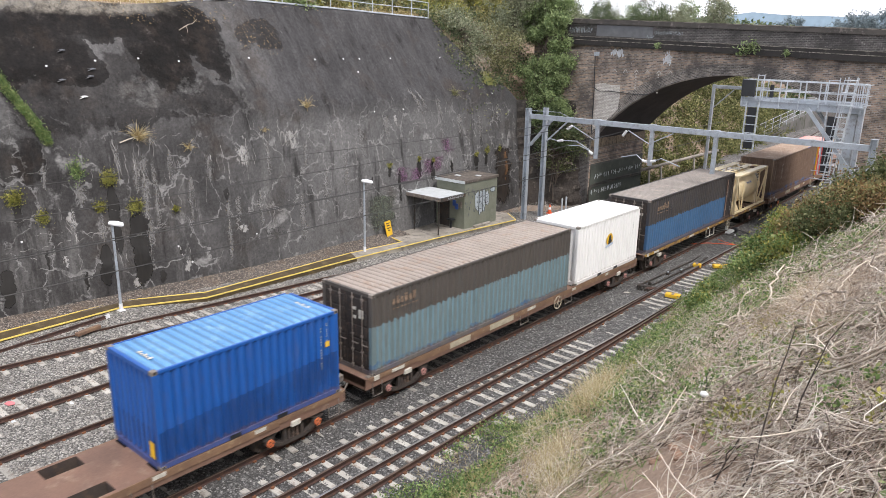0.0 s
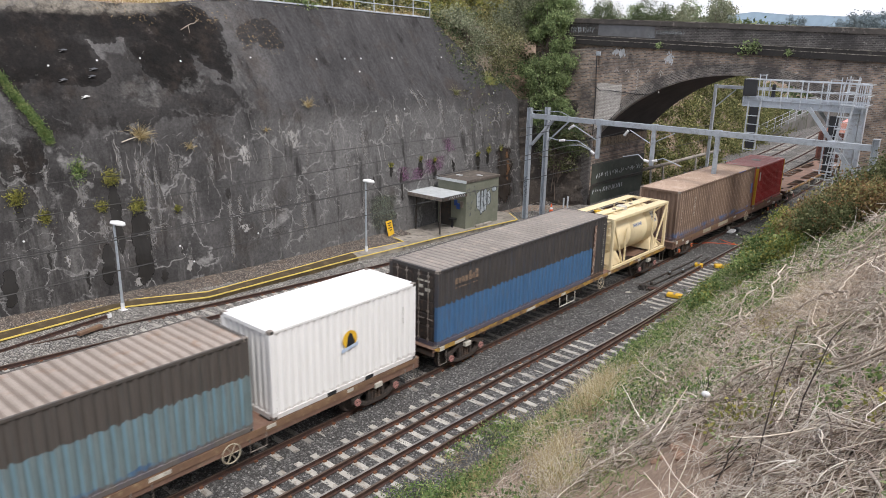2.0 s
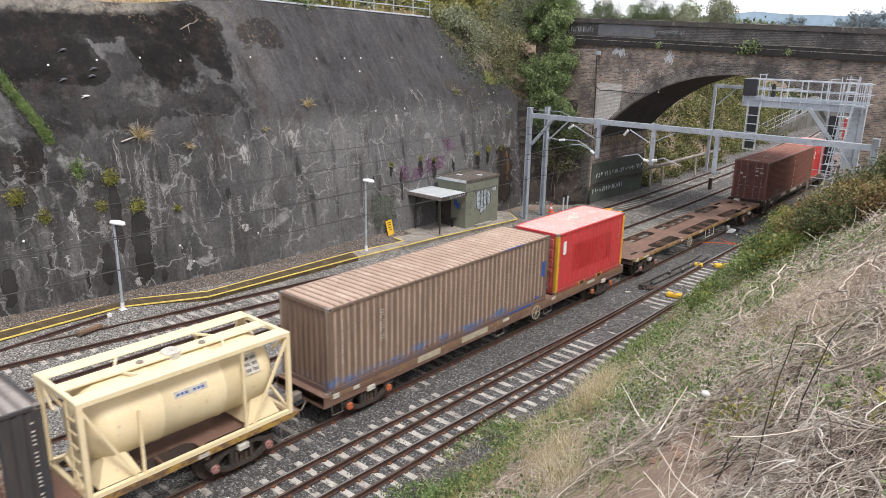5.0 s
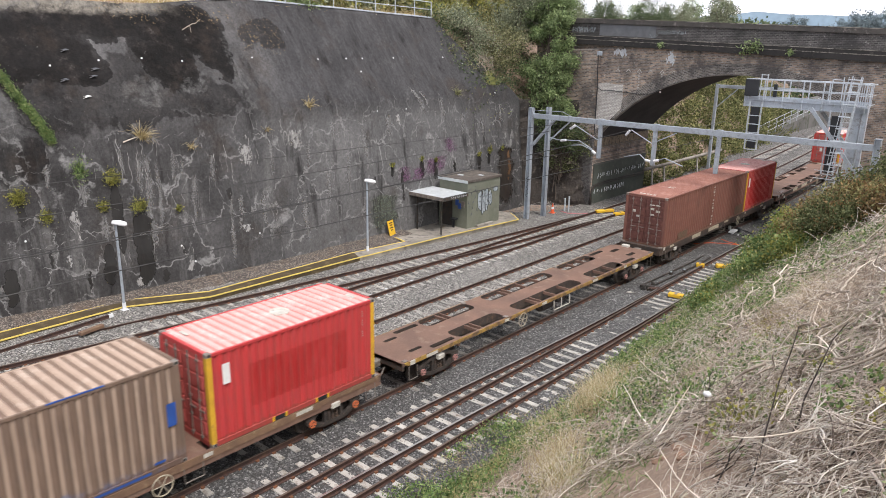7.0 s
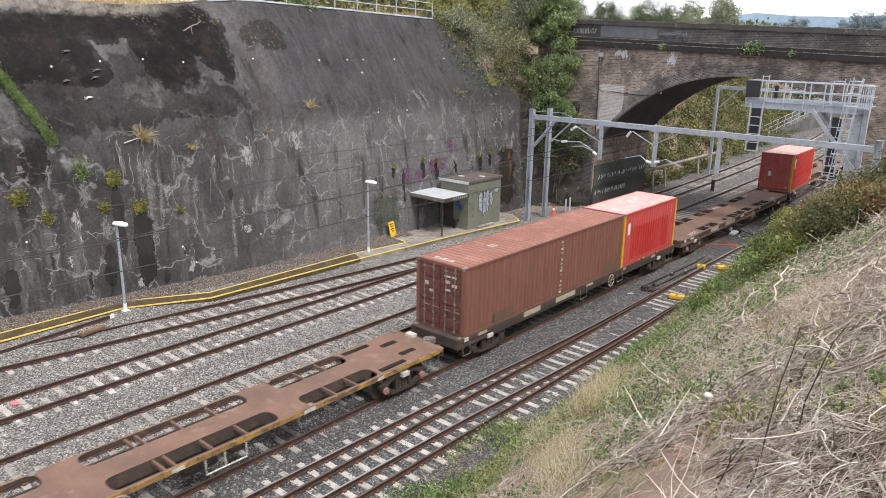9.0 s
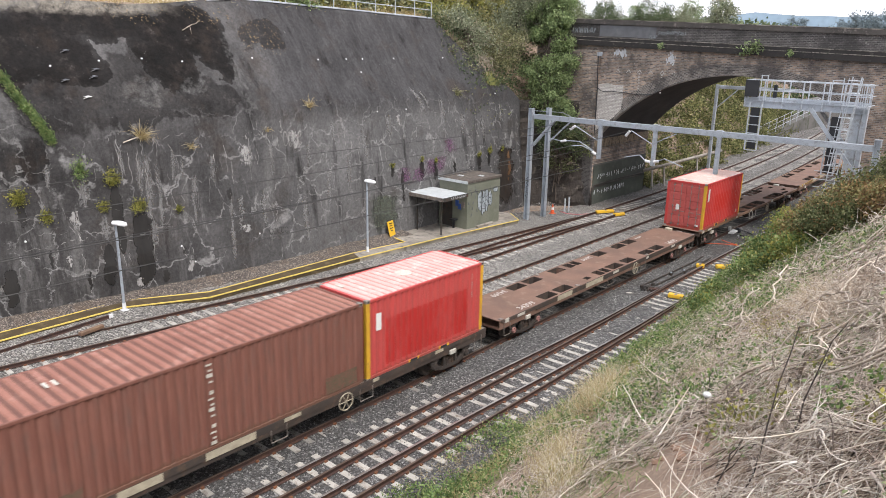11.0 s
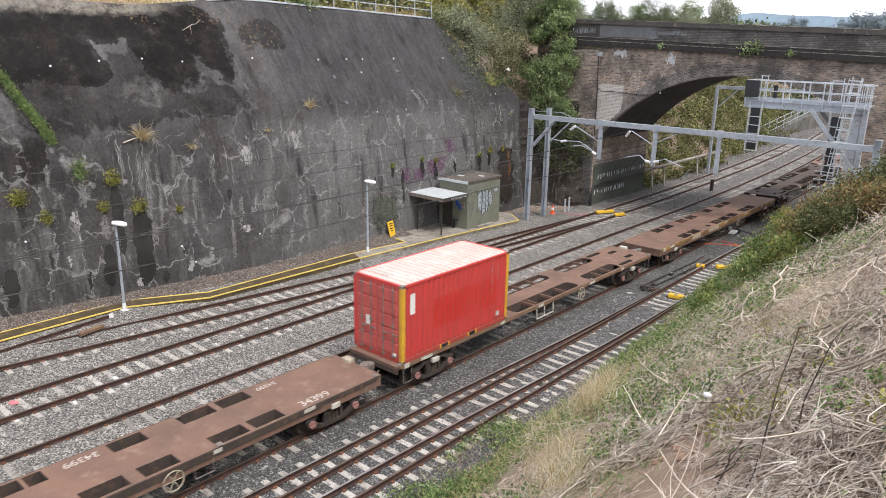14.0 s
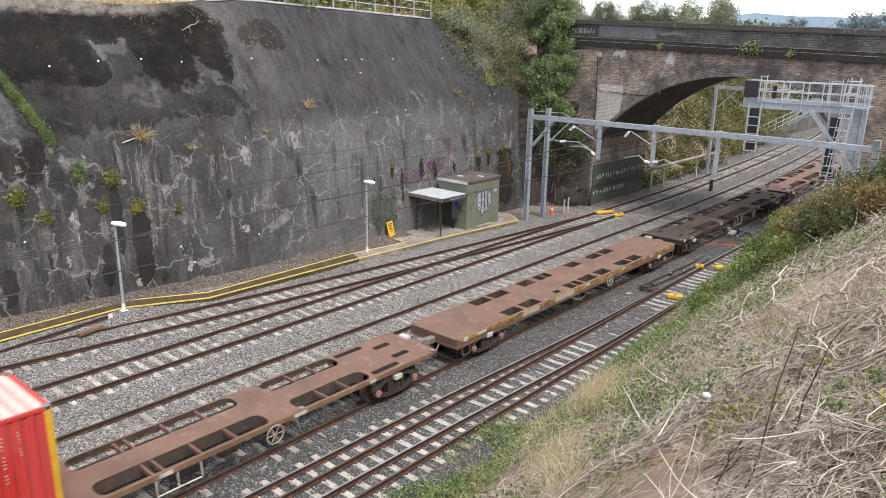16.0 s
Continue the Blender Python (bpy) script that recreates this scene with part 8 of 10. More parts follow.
for k, dx in enumerate((-0.1, 0.35)):
    b = Build()
    b.path([(1.85 + dx, 25.4, -0.07), (1.95 + dx, 28, -0.06), (2.05 + dx, 31.5, -0.07), (1.95 + dx, 33, -0.09)], 0.045, 6)
    tagged(b.ob("rodding_cable", M["dark_steel"]), "dark cable running beside the rail", "cable")
for x, y in ((2.0, 28.3), (2.35, 29.2)):
    b, c = Build(), Build()
    b.box(-0.08, 0.08, -0.10, 0.10, 0.0, 0.15, bevel=0.02)
    c.box(-0.05, 0.05, -0.05, 0.05, 0.15, 0.2, bevel=0.015)
    small("rodding_crank", "small dark iron crank box on the point rodding", "crank", [("box", b, M["dark_steel"]), ("cap", c, M["galv"])], at=(x, y, -0.14), group="cranks on the rodding")
b = Build()
b.prism([(-0.16, -0.05), (0.02, -0.1), (0.2, -0.01), (0.06, 0.03), (0.1, 0.1), (-0.08, 0.05)], 0, 0.02, "z")
tagged(b.ob("paper_scrap", M["plate_white"]), "torn white paper lying on the ballast", "litter").matrix_basis = pose(1.75, 24.0, -0.115, 3, -2, 25)
for pts in ([(0.3, 35.4, -0.13), (1.1, 36.2, -0.07), (1.9, 36.6, -0.05), (2.75, 36.9, -0.04)], [(1.2, 37.6, -0.09), (1.8, 37.1, -0.05), (2.6, 36.8, -0.03)]):
    b = Build()
    b.path(pts, 0.022, 5)
    tagged(b.ob("orange_cable", M["orange"]), "orange cable across the ballast", "cable")
prof_rail = Build()
prof_rail.prism([(-0.06, 0), (0.06, 0), (0.02, 0.04), (0.02, 0.11), (0.035, 0.13), (0.035, 0.15), (-0.035, 0.15), (-0.035, 0.13), (-0.02, 0.11), (-0.02, 0.04)], 0, 6.0, "y")
tip = Build()
tip.box(-0.05, 0.05, 6.0, 6.2, 0.0, 0.155)
small("stub_rail", "rusty length of disused rail with a white end", "rail", [("rail", prof_rail, M["rail_steel"]), ("end_cap", tip, M["porcelain"])], at=pose(-12.3, -1.4, -0.05, 0.6, 0, 7))
b = Build()
b.prism([(-0.16, -0.1), (0.1, -0.14), (0.2, 0.02), (0.08, 0.13), (-0.2, 0.1)], 0, 0.012, "z")
tagged(b.ob("pink_mark", M["pink"]), "pink sprayed mark on the ballast", "paint mark", kind="structure").matrix_basis = pose(-8.2, -1.0, -0.165, 0, 0, 20)

b = Build()
b.box(-0.11, 0.11, -0.55, 0.55, -0.07, 0.07, bevel=0.015)
o = tagged(b.ob("timber", M["sill_brown"]), "weathered brown timber lying across the siding rail", "timber")
o.matrix_basis = pose(-12.1, 3.4, 0.075, 0, 0, 14)

# ---- what clings to the wall ----
def stain(y0, z0, y1, z1, w, mat, name="stain", blunt=False):
    """A run of damp down the wall with tapering, wavering edges, 4 mm off the face."""
    n, across = 22, (-1.0, -0.6, -0.25, 0.0, 0.25, 0.6, 1.0)
    m = len(across)
    b, vs, fade = Build(), [], []
    for i in range(n + 1):
        f = i / n
        y, z = y0 + (y1 - y0) * f, z0 + (z1 - z0) * f
        half = w / 2 * (1.25 if blunt else 0.35 + 0.75 * math.sin(math.pi * min(1, 0.12 + f * 0.86))) * (1 + 0.35 * noise.noise((y0 * 3, f * 7, 1)) + 0.25 * noise.noise((y0 * 3, f * 19, 4)))
        for s in across:
            p, nn = on_wall(y + s * half + 0.10 * noise.noise((f * 6, y0, 0)), z, 0.012)
            vs.append(p)
            fade.append((1 - abs(s) ** 1.5) * min(1.0, 7 * f, 5 * (1 - f)))
    fs = [(i * m + k, i * m + k + 1, (i + 1) * m + k + 1, (i + 1) * m + k) for i in range(n) for k in range(m - 1)]
    b.add(vs, fs)
    o = b.ob(name, mat, WALL)
    o.data.attributes.new("fade", "FLOAT", "POINT").data.foreach_set("value", fade)
    return o


for a in ((6.6, 5.4, 6.45, 1.9, 0.55), (5.9, 2.7, 5.7, 0.6, 0.55), (7.55, 4.0, 7.35, 0.25, 1.0), (1.9, 2.25, 1.75, 0.5, 0.62), (2.68, 5.0, 2.68, 3.85, 0.35), (8.3, 1.0, 8.25, 0.35, 0.3),
          (9.35, 2.0, 9.35, 1.5, 0.18), (12.0, 4.5, 12.0, 3.9, 0.3), (3.5, 2.8, 3.45, 1.9, 0.12), (4.9, 1.6, 4.85, 0.7, 0.15),
          (23.5, 4.35, 23.5, 3.6, 0.3), (24.3, 4.1, 24.3, 2.4, 0.25), (26.2, 4.4, 26.2, 3.2, 0.45), (27.5, 4.2, 27.5, 2.9, 0.4), (24.3, 2.5, 24.3, 2.0, 0.2), (32.2, 4.1, 32.2, 2.8, 0.5), (33.3, 4.2, 33.3, 3.2, 0.4), (34.9, 4.3, 34.9, 3.1, 0.35), (29.5, 4.1, 29.5, 3.2, 0.3), (22.0, 3.9, 22.0, 3.3, 0.15)):
    stain(*a, M["stain_black"])
stain(35.3, 4.6, 35.2, 0.05, 1.7, M["damp_brown"], "damp_stain", True)
stain(35.65, 4.3, 35.6, 1.6, 0.5, M["iron_stain"])
stain(34.9, 9.9, 34.9, 8.7, 1.7, M["moss"], "moss_patch", True)
for a in ((7.0, 7.25, 6.98, 5.5, 0.4), (8.15, 6.95, 7.9, 1.6, 0.7), (8.6, 6.4, 8.4, 2.2, 0.4), (7.75, 6.6, 7.7, 4.4, 0.4), (9.35, 6.8, 9.4, 4.8, 0.45), (9.8, 6.3, 9.75, 5.2, 0.3), (10.35, 5.6, 10.1, 2.6, 0.45), (5.15, 6.2, 5.25, 4.3, 0.6),
          (14.7, 6.8, 14.6, 4.5, 0.45), (13.95, 4.4, 13.85, 2.0, 0.45), (12.05, 4.3, 11.8, 0.3, 0.4), (12.6, 4.2, 12.5, 2.6, 0.4), (16.6, 3.6, 16.5, 0.6, 0.6), (18.4, 4.8, 18.3, 2.4, 0.6), (20.0, 5.6, 19.9, 3.2, 0.6), (21.4, 7.1, 21.5, 4.8, 0.6),
          (23.6, 7.6, 23.7, 6.1, 0.9), (25.9, 9.1, 27.0, 7.2, 0.5), (26.6, 8.9, 27.4, 7.3, 0.35), (28.4, 8.4, 28.9, 6.6, 0.5), (30.6, 7.2, 30.7, 5.4, 0.6), (34.9, 7.7, 35.0, 6.0, 0.5), (17.2, 6.4, 17.1, 4.8, 0.5), (19.0, 7.4, 19.1, 6.0, 0.6), (6.0, 4.2, 5.9, 2.6, 0.35), (3.9, 6.6, 3.85, 5.2, 0.3), (11.3, 6.4, 11.2, 4.6, 0.4), (32.8, 7.0, 32.8, 5.0, 0.6)):
    stain(*a, M["lime_run"], "lime_run")
for a in ((4.75, 4.5, 4.7, 3.4, 0.5), (13.0, 6.7, 13.2, 5.4, 1.1), (16.2, 7.2, 16.4, 5.9, 1.3), (9.6, 1.3, 9.5, 0.6, 0.6), (7.1, 0.9, 7.0, 0.3, 0.6), (12.6, 2.6, 12.7, 2.1, 0.9), (4.2, 2.5, 4.2, 1.8, 0.35), (24.4, 7.5, 24.5, 6.6, 0.5)):
    stain(*a, M["lime_bloom"], "lime_bloom")

# pale lime cracks and thin runs: fine broken lines, too many to count
crack = Build()
r = np.random.RandomState(11)


def lime_line(y, z, a, k, step, half, jag):
    pts = []
    for j in range(k):
        pts.append((y, z))
        b_ = a + r.uniform(-jag, jag)
        st = step * r.uniform(0.4, 1.4)
        y, z = y + st * math.cos(b_), z + st * math.sin(b_)
    vs = []
    for j, (yy, zz) in enumerate(pts):
        h = half * r.uniform(0.25, 1.3)
        for s in (-1, 1):
            vs.append(on_wall(yy + s * h * abs(math.sin(a)), zz + s * h * abs(math.cos(a)), 0.012)[0])
    crack.add(vs, [(2 * j, 2 * j + 1, 2 * j + 3, 2 * j + 2) for j in range(len(pts) - 1)])
    return y, z


for i in range(40):
    lime_line(r.uniform(0.5, 35), r.uniform(2.0, 7.4), -math.pi / 2, r.randint(5, 14), 0.13, r.uniform(0.006, 0.016), 0.45)
for i in range(40):
    y, z = r.uniform(0.5, 34), r.choice([6.9, 6.6, 4.3, 3.0]) + r.uniform(-0.5, 0.5)
    for part in range(r.randint(2, 5)):
        y, z = lime_line(y + r.uniform(0, 0.25), z, r.uniform(-0.25, 0.25), r.randint(3, 8), 0.13, r.uniform(0.005, 0.013), 0.8)
for cy, cz, w, h, n in ((15.2, 7.1, 0.9, 0.5, 46), (25.3, 7.0, 0.9, 0.7, 34), (28.7, 7.7, 0.7, 0.6, 24), (11.8, 6.2, 0.5, 0.4, 14), (13.4, 6.7, 0.4, 0.3, 14), (4.5, 4.0, 0.2, 0.7, 24), (6.9, 6.4, 0.2, 0.6, 20), (8.0, 5.9, 0.28, 1.1, 40), (9.2, 5.7, 0.25, 0.8, 18), (9.7, 1.2, 0.3, 0.4, 16), (31.2, 6.0, 1.5, 1.2, 30), (20.5, 6.4, 2.0, 0.8, 34)):
    for i in range(n // 3):
        lime_line(cy + w * r.normal(), cz + h * r.normal(), -math.pi / 2 + 0.12, r.randint(3, 7), 0.15, r.uniform(0.006, 0.02), 0.5)
k = crack.ob("lime_cracks", M["lime_line"], WALL)
k["kind"] = "stuff"

for y, z in ((7.33, 10.72), (9.34, 10.81), (11.23, 10.67), (5.22, 10.51), (15.25, 10.82), (2.63, 3.31), (9.24, 1.98), (9.78, 1.12), (13.37, 1.96), (19.68, 10.71), (21.85, 10.72), (23.18, 10.72), (25.89, 10.73), (30.63, 10.75), (32.47, 10.32), (22.66, 7.7), (25.22, 7.69), (34.49, 8.3), (22.58, 9.97)):
    p, nn = on_wall(y, z)
    b = Build()
    b.lathe([(0.10, -0.05), (0.10, 0.015), (0.05, 0.02), (0.04, 0.07), (0.01, 0.075)], (0, 0, 0), "z", 8)
    o = b.ob("anchor_head", M["porcelain"], WALL)
    o.matrix_basis = Matrix.Translation(p) @ nn.to_track_quat("Z", "Y").to_matrix().to_4x4() @ Matrix.Scale(0.5, 4)

# faded graffiti on the wall
def wall_strokes(name, mat, strokes, width):
    b = Build()
    for st in strokes:
        vs = []
        for j, (y, z) in enumerate(st):
            y2, z2 = st[min(j + 1, len(st) - 1)]
            y1, z1 = st[max(j - 1, 0)]
            d = Vector((y2 - y1, z2 - z1)).normalized()
            for s in (-1, 1):
                vs.append(on_wall(y - d.y * s * width / 2, z + d.x * s * width / 2, 0.016)[0])
        b.add(vs, [(2 * j, 2 * j + 1, 2 * j + 3, 2 * j + 2) for j in range(len(st) - 1)])
    return b.ob(name, mat, WALL)


def loops(y0, z0, n, w, h, seed):
    q = np.random.RandomState(seed)
    out = []
    for i in range(n):
        cy, cz = y0 + i * w, z0 + q.uniform(-0.1, 0.1)
        out.append([(cy + 0.42 * w * math.cos(a + q.uniform(-0.1, 0.1)), cz + 0.5 * h * math.sin(a)) for a in np.linspace(q.uniform(0, 1), 5.6, 9)])
    return out


stain(22.6, 2.75, 22.6, 0.45, 2.3, M["green_spray"], "faded_graffiti", True)
wall_strokes("graffiti_outline", M["dark_spray"], loops(21.9, 1.75, 4, 0.52, 1.5, 1) + loops(22.1, 1.0, 3, 0.5, 0.6, 2), 0.05)
for y, z, w in ((24.6, 3.7, 1.3), (25.8, 3.5, 1.5), (27.0, 3.9, 1.4), (28.1, 4.0, 1.1), (29.2, 5.05, 1.3)):
    stain(y, z + 0.55, y, z - 0.55, w, M["magenta_spray"], "faded_magenta_graffiti", True)
wall_strokes("scrawled_tag", M["dark_spray"], loops(14.1, 1.85, 5, 0.26, 0.32, 6), 0.025)
wall_strokes("pale_scrawl", M["lime_line"], loops(15.7, 6.6, 4, 0.32, 0.75, 8), 0.04)

# railing along the top of the wall
t = thing("guard_rail", "pale steel guard railing along the top of the wall", "railing")
tops = [(y, on_wall(y, wall_top(y) - 0.12)[0].x - 0.1, wall_top(y) - 0.05) for y in np.linspace(14, 31.6, 11)]
for y, x, z in tops:
    b = Build()
    b.beam((x, y, z - 0.1), (x, y, z + 1.05), 0.05, 0.05)
    b.ob("post", M["galv_pale"], t)
for h in (0.55, 1.05):
    b = Build()
    b.path([(x, y, z + h) for y, x, z in tops], 0.03, 5)
    b.ob("rail", M["galv_pale"], t)
b = Build()
b.path([(x + 0.06, y, z + 0.02) for y, x, z in tops], 0.06, 5)
b.ob("kerb", M["galv_pale"], t)


# white paint slopped on the sleepers of one track
b = Build()
q = np.random.RandomState(71)
for i in range(60):
    y = round(q.uniform(-2, 26) / 0.6) * 0.6 + 0.4
    x = track_b(y) + q.choice([-0.95, 0.25, 0.45, 0.95, 1.05]) + q.uniform(-0.1, 0.1)
    w, h = q.uniform(0.05, 0.16), q.uniform(0.05, 0.10)
    b.prism([(x + w * q.uniform(0.6, 1.2) * math.cos(a), y + h * q.uniform(0.5, 1.2) * math.sin(a)) for a in np.linspace(0, 2 * math.pi, 7, endpoint=False)], -0.152, -0.146 + 0.0001 * i, "z")
tagged(b.ob("white_paint_splash", M["whitewash"]), "splashes of white paint on the sleepers", "paint mark", kind="stuff")
# ---- plants ----
def leaf_mesh(name, centres, size, mat, rng, flat=0.0, stretch=1.5):
    """Many small folded leaves: one mesh, each leaf four points with a crease."""
    n = len(centres)
    c = np.asarray(centres, float)
    a = rng.normal(size=(n, 3))
    a[:, 2] *= 1 - flat
    a /= np.linalg.norm(a, axis=1)[:, None] + 1e-9
    h = rng.normal(size=(n, 3))
    s = np.cross(a, h)
    s /= np.linalg.norm(s, axis=1)[:, None] + 1e-9
    k = size * rng.uniform(0.6, 1.4, n)[:, None]
    up = np.cross(a, s) * 0.15 * k
    v = np.stack([c - a * k * stretch / 2, c + s * k / 2 + up, c + a * k * stretch / 2, c - s * k / 2 + up], 1).reshape(-1, 3)
    i = np.arange(n)[:, None] * 4
    f = np.concatenate([i, i + 1, i + 2, i + 3], 1)
    me = bpy.data.meshes.new(name)
    me.vertices.add(len(v))
    me.vertices.foreach_set("co", v.ravel())
    me.loops.add(4 * n)
    me.loops.foreach_set("vertex_index", f.ravel())
    me.polygons.add(n)
    me.polygons.foreach_set("loop_start", np.arange(n) * 4)
    me.polygons.foreach_set("loop_total", np.full(n, 4))
    me.materials.append(mat)
    me.update(calc_edges=True)
    return new(name, me)


def blade_mesh(name, feet, length, width, mat, rng, lean=0.6, parent=None):
    """Grass and stalks: tapered three-sided slivers that arch over."""
    n = len(feet)
    f0 = np.asarray(feet, float)
    d = rng.normal(size=(n, 3)) * lean
    d[:, 2] = 1.0
    d /= np.linalg.norm(d, axis=1)[:, None]
    L = (length * rng.uniform(0.4, 1.3, n))[:, None]
    side = np.cross(d, rng.normal(size=(n, 3)))
    side /= np.linalg.norm(side, axis=1)[:, None] + 1e-9
    mid = f0 + d * L * 0.55
    tip = f0 + d * L + np.stack([d[:, 0], d[:, 1], -np.abs(d[:, 0]) - np.abs(d[:, 1])], 1) * L * 0.25
    w = width * rng.uniform(0.7, 1.3, n)[:, None]
    v = np.stack([f0 - side * w, f0 + side * w, mid + side * w * 0.7, mid - side * w * 0.7, tip], 1).reshape(-1, 3)
    i = np.arange(n)[:, None] * 5
    quads = np.concatenate([i, i + 1, i + 2, i + 3], 1).tolist()
    tris = np.concatenate([i + 3, i + 2, i + 4], 1).tolist()
    me = bpy.data.meshes.new(name)
    me.from_pydata(v.tolist(), [], quads + tris)
    me.materials.append(mat)
    me.update()
    o = new(name, me)
    o.parent = parent
    return o


def clumps(rng, centre, radii, n_clumps, per, spread):
    """Points gathered in tufts over an uneven rounded body."""
    c = rng.normal(size=(n_clumps, 3))
    c /= np.linalg.norm(c, axis=1)[:, None]
    c *= rng.uniform(0.45, 1.05, n_clumps)[:, None]
    c = np.asarray(centre) + c * np.asarray(radii)
    p = c[:, None, :] + rng.normal(size=(n_clumps, per, 3)) * spread
    return p.reshape(-1, 3), c


def tree(label, base, height, crown, mat, seed, leaf_size=0.14, n=110, per=70, trunk=0.16, group="trees", spread=0.33, category="tree"):
    """crown: list of (dx, dy, dz, rx, ry, rz) lobes round the base."""
    rng = np.random.RandomState(seed)
    t = thing("tree", label, category, group)
    b = Build()
    x, y, z = base
    lobes = [(x + a, y + c, z + d, e, f, g) for a, c, d, e, f, g in crown]
    top = max(l[2] for l in lobes)
    pts = [(x + rng.uniform(-0.15, 0.15) * k, y + rng.uniform(-0.15, 0.15) * k, z - 0.4 + (top - z) * k / 4) for k in range(5)]
    b.path(pts, trunk, 7, taper=0.35)
    pos, tips = [], []
    for l in lobes:
        p, c = clumps(rng, l[:3], l[3:], max(6, int(n * l[3] * l[5] / 4)), per, spread)
        pos.append(p)
        tips += list(c[:: max(1, len(c) // 9)])
    for q in tips:
        k = rng.uniform(0.25, 0.8)
        a = Vector(pts[0]).lerp(Vector(pts[-1]), k)
        m = a.lerp(Vector(q), 0.5) + Vector((0, 0, 0.25))
        b.path([a, m, q], trunk * 0.35, 5, taper=0.25)
    b.ob("trunk", M["bark"], t)
    if category == "shrub":
        tw = Build()
        for i in range(46):
            l = lobes[rng.randint(len(lobes))]
            d = Vector(rng.normal(size=3)).normalized()
            d.z = abs(d.z) * 0.6 - 0.1
            c = Vector(l[:3])
            e = c + Vector((d.x * l[3], d.y * l[4], d.z * l[5])) * 1.25
            tw.path([c, c.lerp(e, 0.5) + Vector((0, 0, 0.1)), e], 0.014, 4, taper=0.4)
        tw.ob("bare_twigs", M["dead_wood"], t)["kind"] = "stuff"
    o = leaf_mesh("crown", np.concatenate(pos), leaf_size, mat, rng)
    o.parent = t
    return t


# trees at the head of the wall and beside the bridge
tree("broad leafy tree with mid-green leaves beside the bridge", (-14.1, 40.2, 9.0), 6, [(0.5, -0.2, 4.2, 1.3, 1.2, 1.0), (-0.6, 0.3, 5.2, 1.2, 1.2, 0.9), (1.0, -0.3, 2.9, 0.9, 0.9, 0.7), (-0.9, 0.2, 3.3, 1.0, 1.1, 0.9), (0.4, 0.2, 5.9, 1.2, 1.1, 0.8), (-1.7, 0.4, 4.7, 1.0, 1.1, 0.9)], M["leaf_mid"], 21, leaf_size=0.10, n=105, per=120, trunk=0.16, spread=0.19)
tree("bushy green tree leaning over the end of the wall", (-13.6, 38.9, 5.9), 4, [(0.5, 0, 2.0, 1.2, 1.0, 0.9), (1.4, 0.1, 1.2, 1.0, 0.9, 0.8), (-0.5, 0.2, 3.0, 1.2, 1.0, 0.8), (0.2, 0.1, 0.5, 1.3, 0.9, 0.7), (1.0, 0.3, 3.2, 1.0, 0.9, 0.8), (-0.7, 0.0, 1.5, 0.9, 0.9, 0.7), (-1.2, 0.2, 3.9, 1.0, 0.9, 0.8), (0.2, 0.5, 4.3, 1.0, 0.9, 0.8), (1.2, 0.6, 4.6, 0.8, 0.8, 0.7)], M["leaf_mid"], 22, leaf_size=0.10, n=100, per=120, spread=0.19)
tree("scrubby grey-olive shrub on the slope above the wall", (-17.8, 34.6, 11.4), 4, [(0, 0, 1.2, 1.6, 1.7, 1.1), (0.9, 0.6, 0.2, 1.4, 1.4, 0.9), (-0.6, -1.0, 1.9, 1.4, 1.4, 1.0), (0.9, -0.6, -0.9, 0.8, 0.9, 0.7)], M["leaf_grey"], 23, leaf_size=0.075, n=100, per=60, trunk=0.08, category="shrub", spread=0.28)
tree("scrubby olive bush with bare twigs at the wall's shoulder", (-16.6, 36.6, 9.7), 3, [(0, 0, 0.9, 1.5, 1.4, 0.8), (0.5, 0.6, 1.9, 1.5, 1.5, 0.9), (-0.9, 0.2, 2.6, 1.5, 1.5, 0.9)], M["leaf_olive"], 24, leaf_size=0.075, n=95, per=60, trunk=0.07, category="shrub", spread=0.28)
tree("green tree behind the end of the railing", (-17.6, 40.4, 11.2), 5, [(0, 0, 2.0, 1.9, 1.8, 1.4), (1.5, 0.4, 3.0, 1.6, 1.7, 1.3), (0.6, 0.2, 4.4, 1.7, 1.7, 1.2)], M["leaf_grey"], 25, leaf_size=0.09, n=150, per=70, trunk=0.15, spread=0.3)
tree("yellow-green bush behind the railing", (-21.5, 36.0, 13.0), 3, [(0, 0, 0.9, 2.2, 2.6, 0.9), (-1.0, 3.2, 1.3, 2.0, 2.4, 1.0), (1.2, -3.0, 0.6, 1.4, 2.4, 0.7)], M["leaf_yellow"], 26, leaf_size=0.12, n=80, per=55, trunk=0.06, category="shrub")
tree("dark foliage clinging to the rock beside the abutment", (-12.6, 39.0, 1.2), 4, [(0.2, -0.1, 5.4, 1.2, 0.7, 0.6), (1.2, 0.6, 4.6, 0.9, 0.6, 0.8), (-0.5, -0.5, 4.5, 0.9, 0.6, 0.7), (0.5, 0.1, 3.6, 1.1, 0.6, 0.6), (1.5, 0.9, 3.2, 0.7, 0.5, 0.7), (-0.7, -0.6, 3.2, 0.7, 0.5, 0.6)], M["leaf_dark"], 27, leaf_size=0.085, n=120, per=50, trunk=0.04, category="shrub", spread=0.2)
tree("brown drying creeper hanging over the rock", (-12.3, 39.1, 0.6), 4, [(0.3, 0.1, 4.6, 1.0, 0.6, 0.8), (1.3, 0.9, 3.9, 0.8, 0.5, 1.0), (-0.6, -0.5, 3.0, 0.7, 0.5, 0.8), (0.6, 0.3, 2.4, 0.9, 0.5, 0.6)], M["bush_dark"], 29, leaf_size=0.08, n=70, per=50, trunk=0.04, category="shrub", spread=0.2)
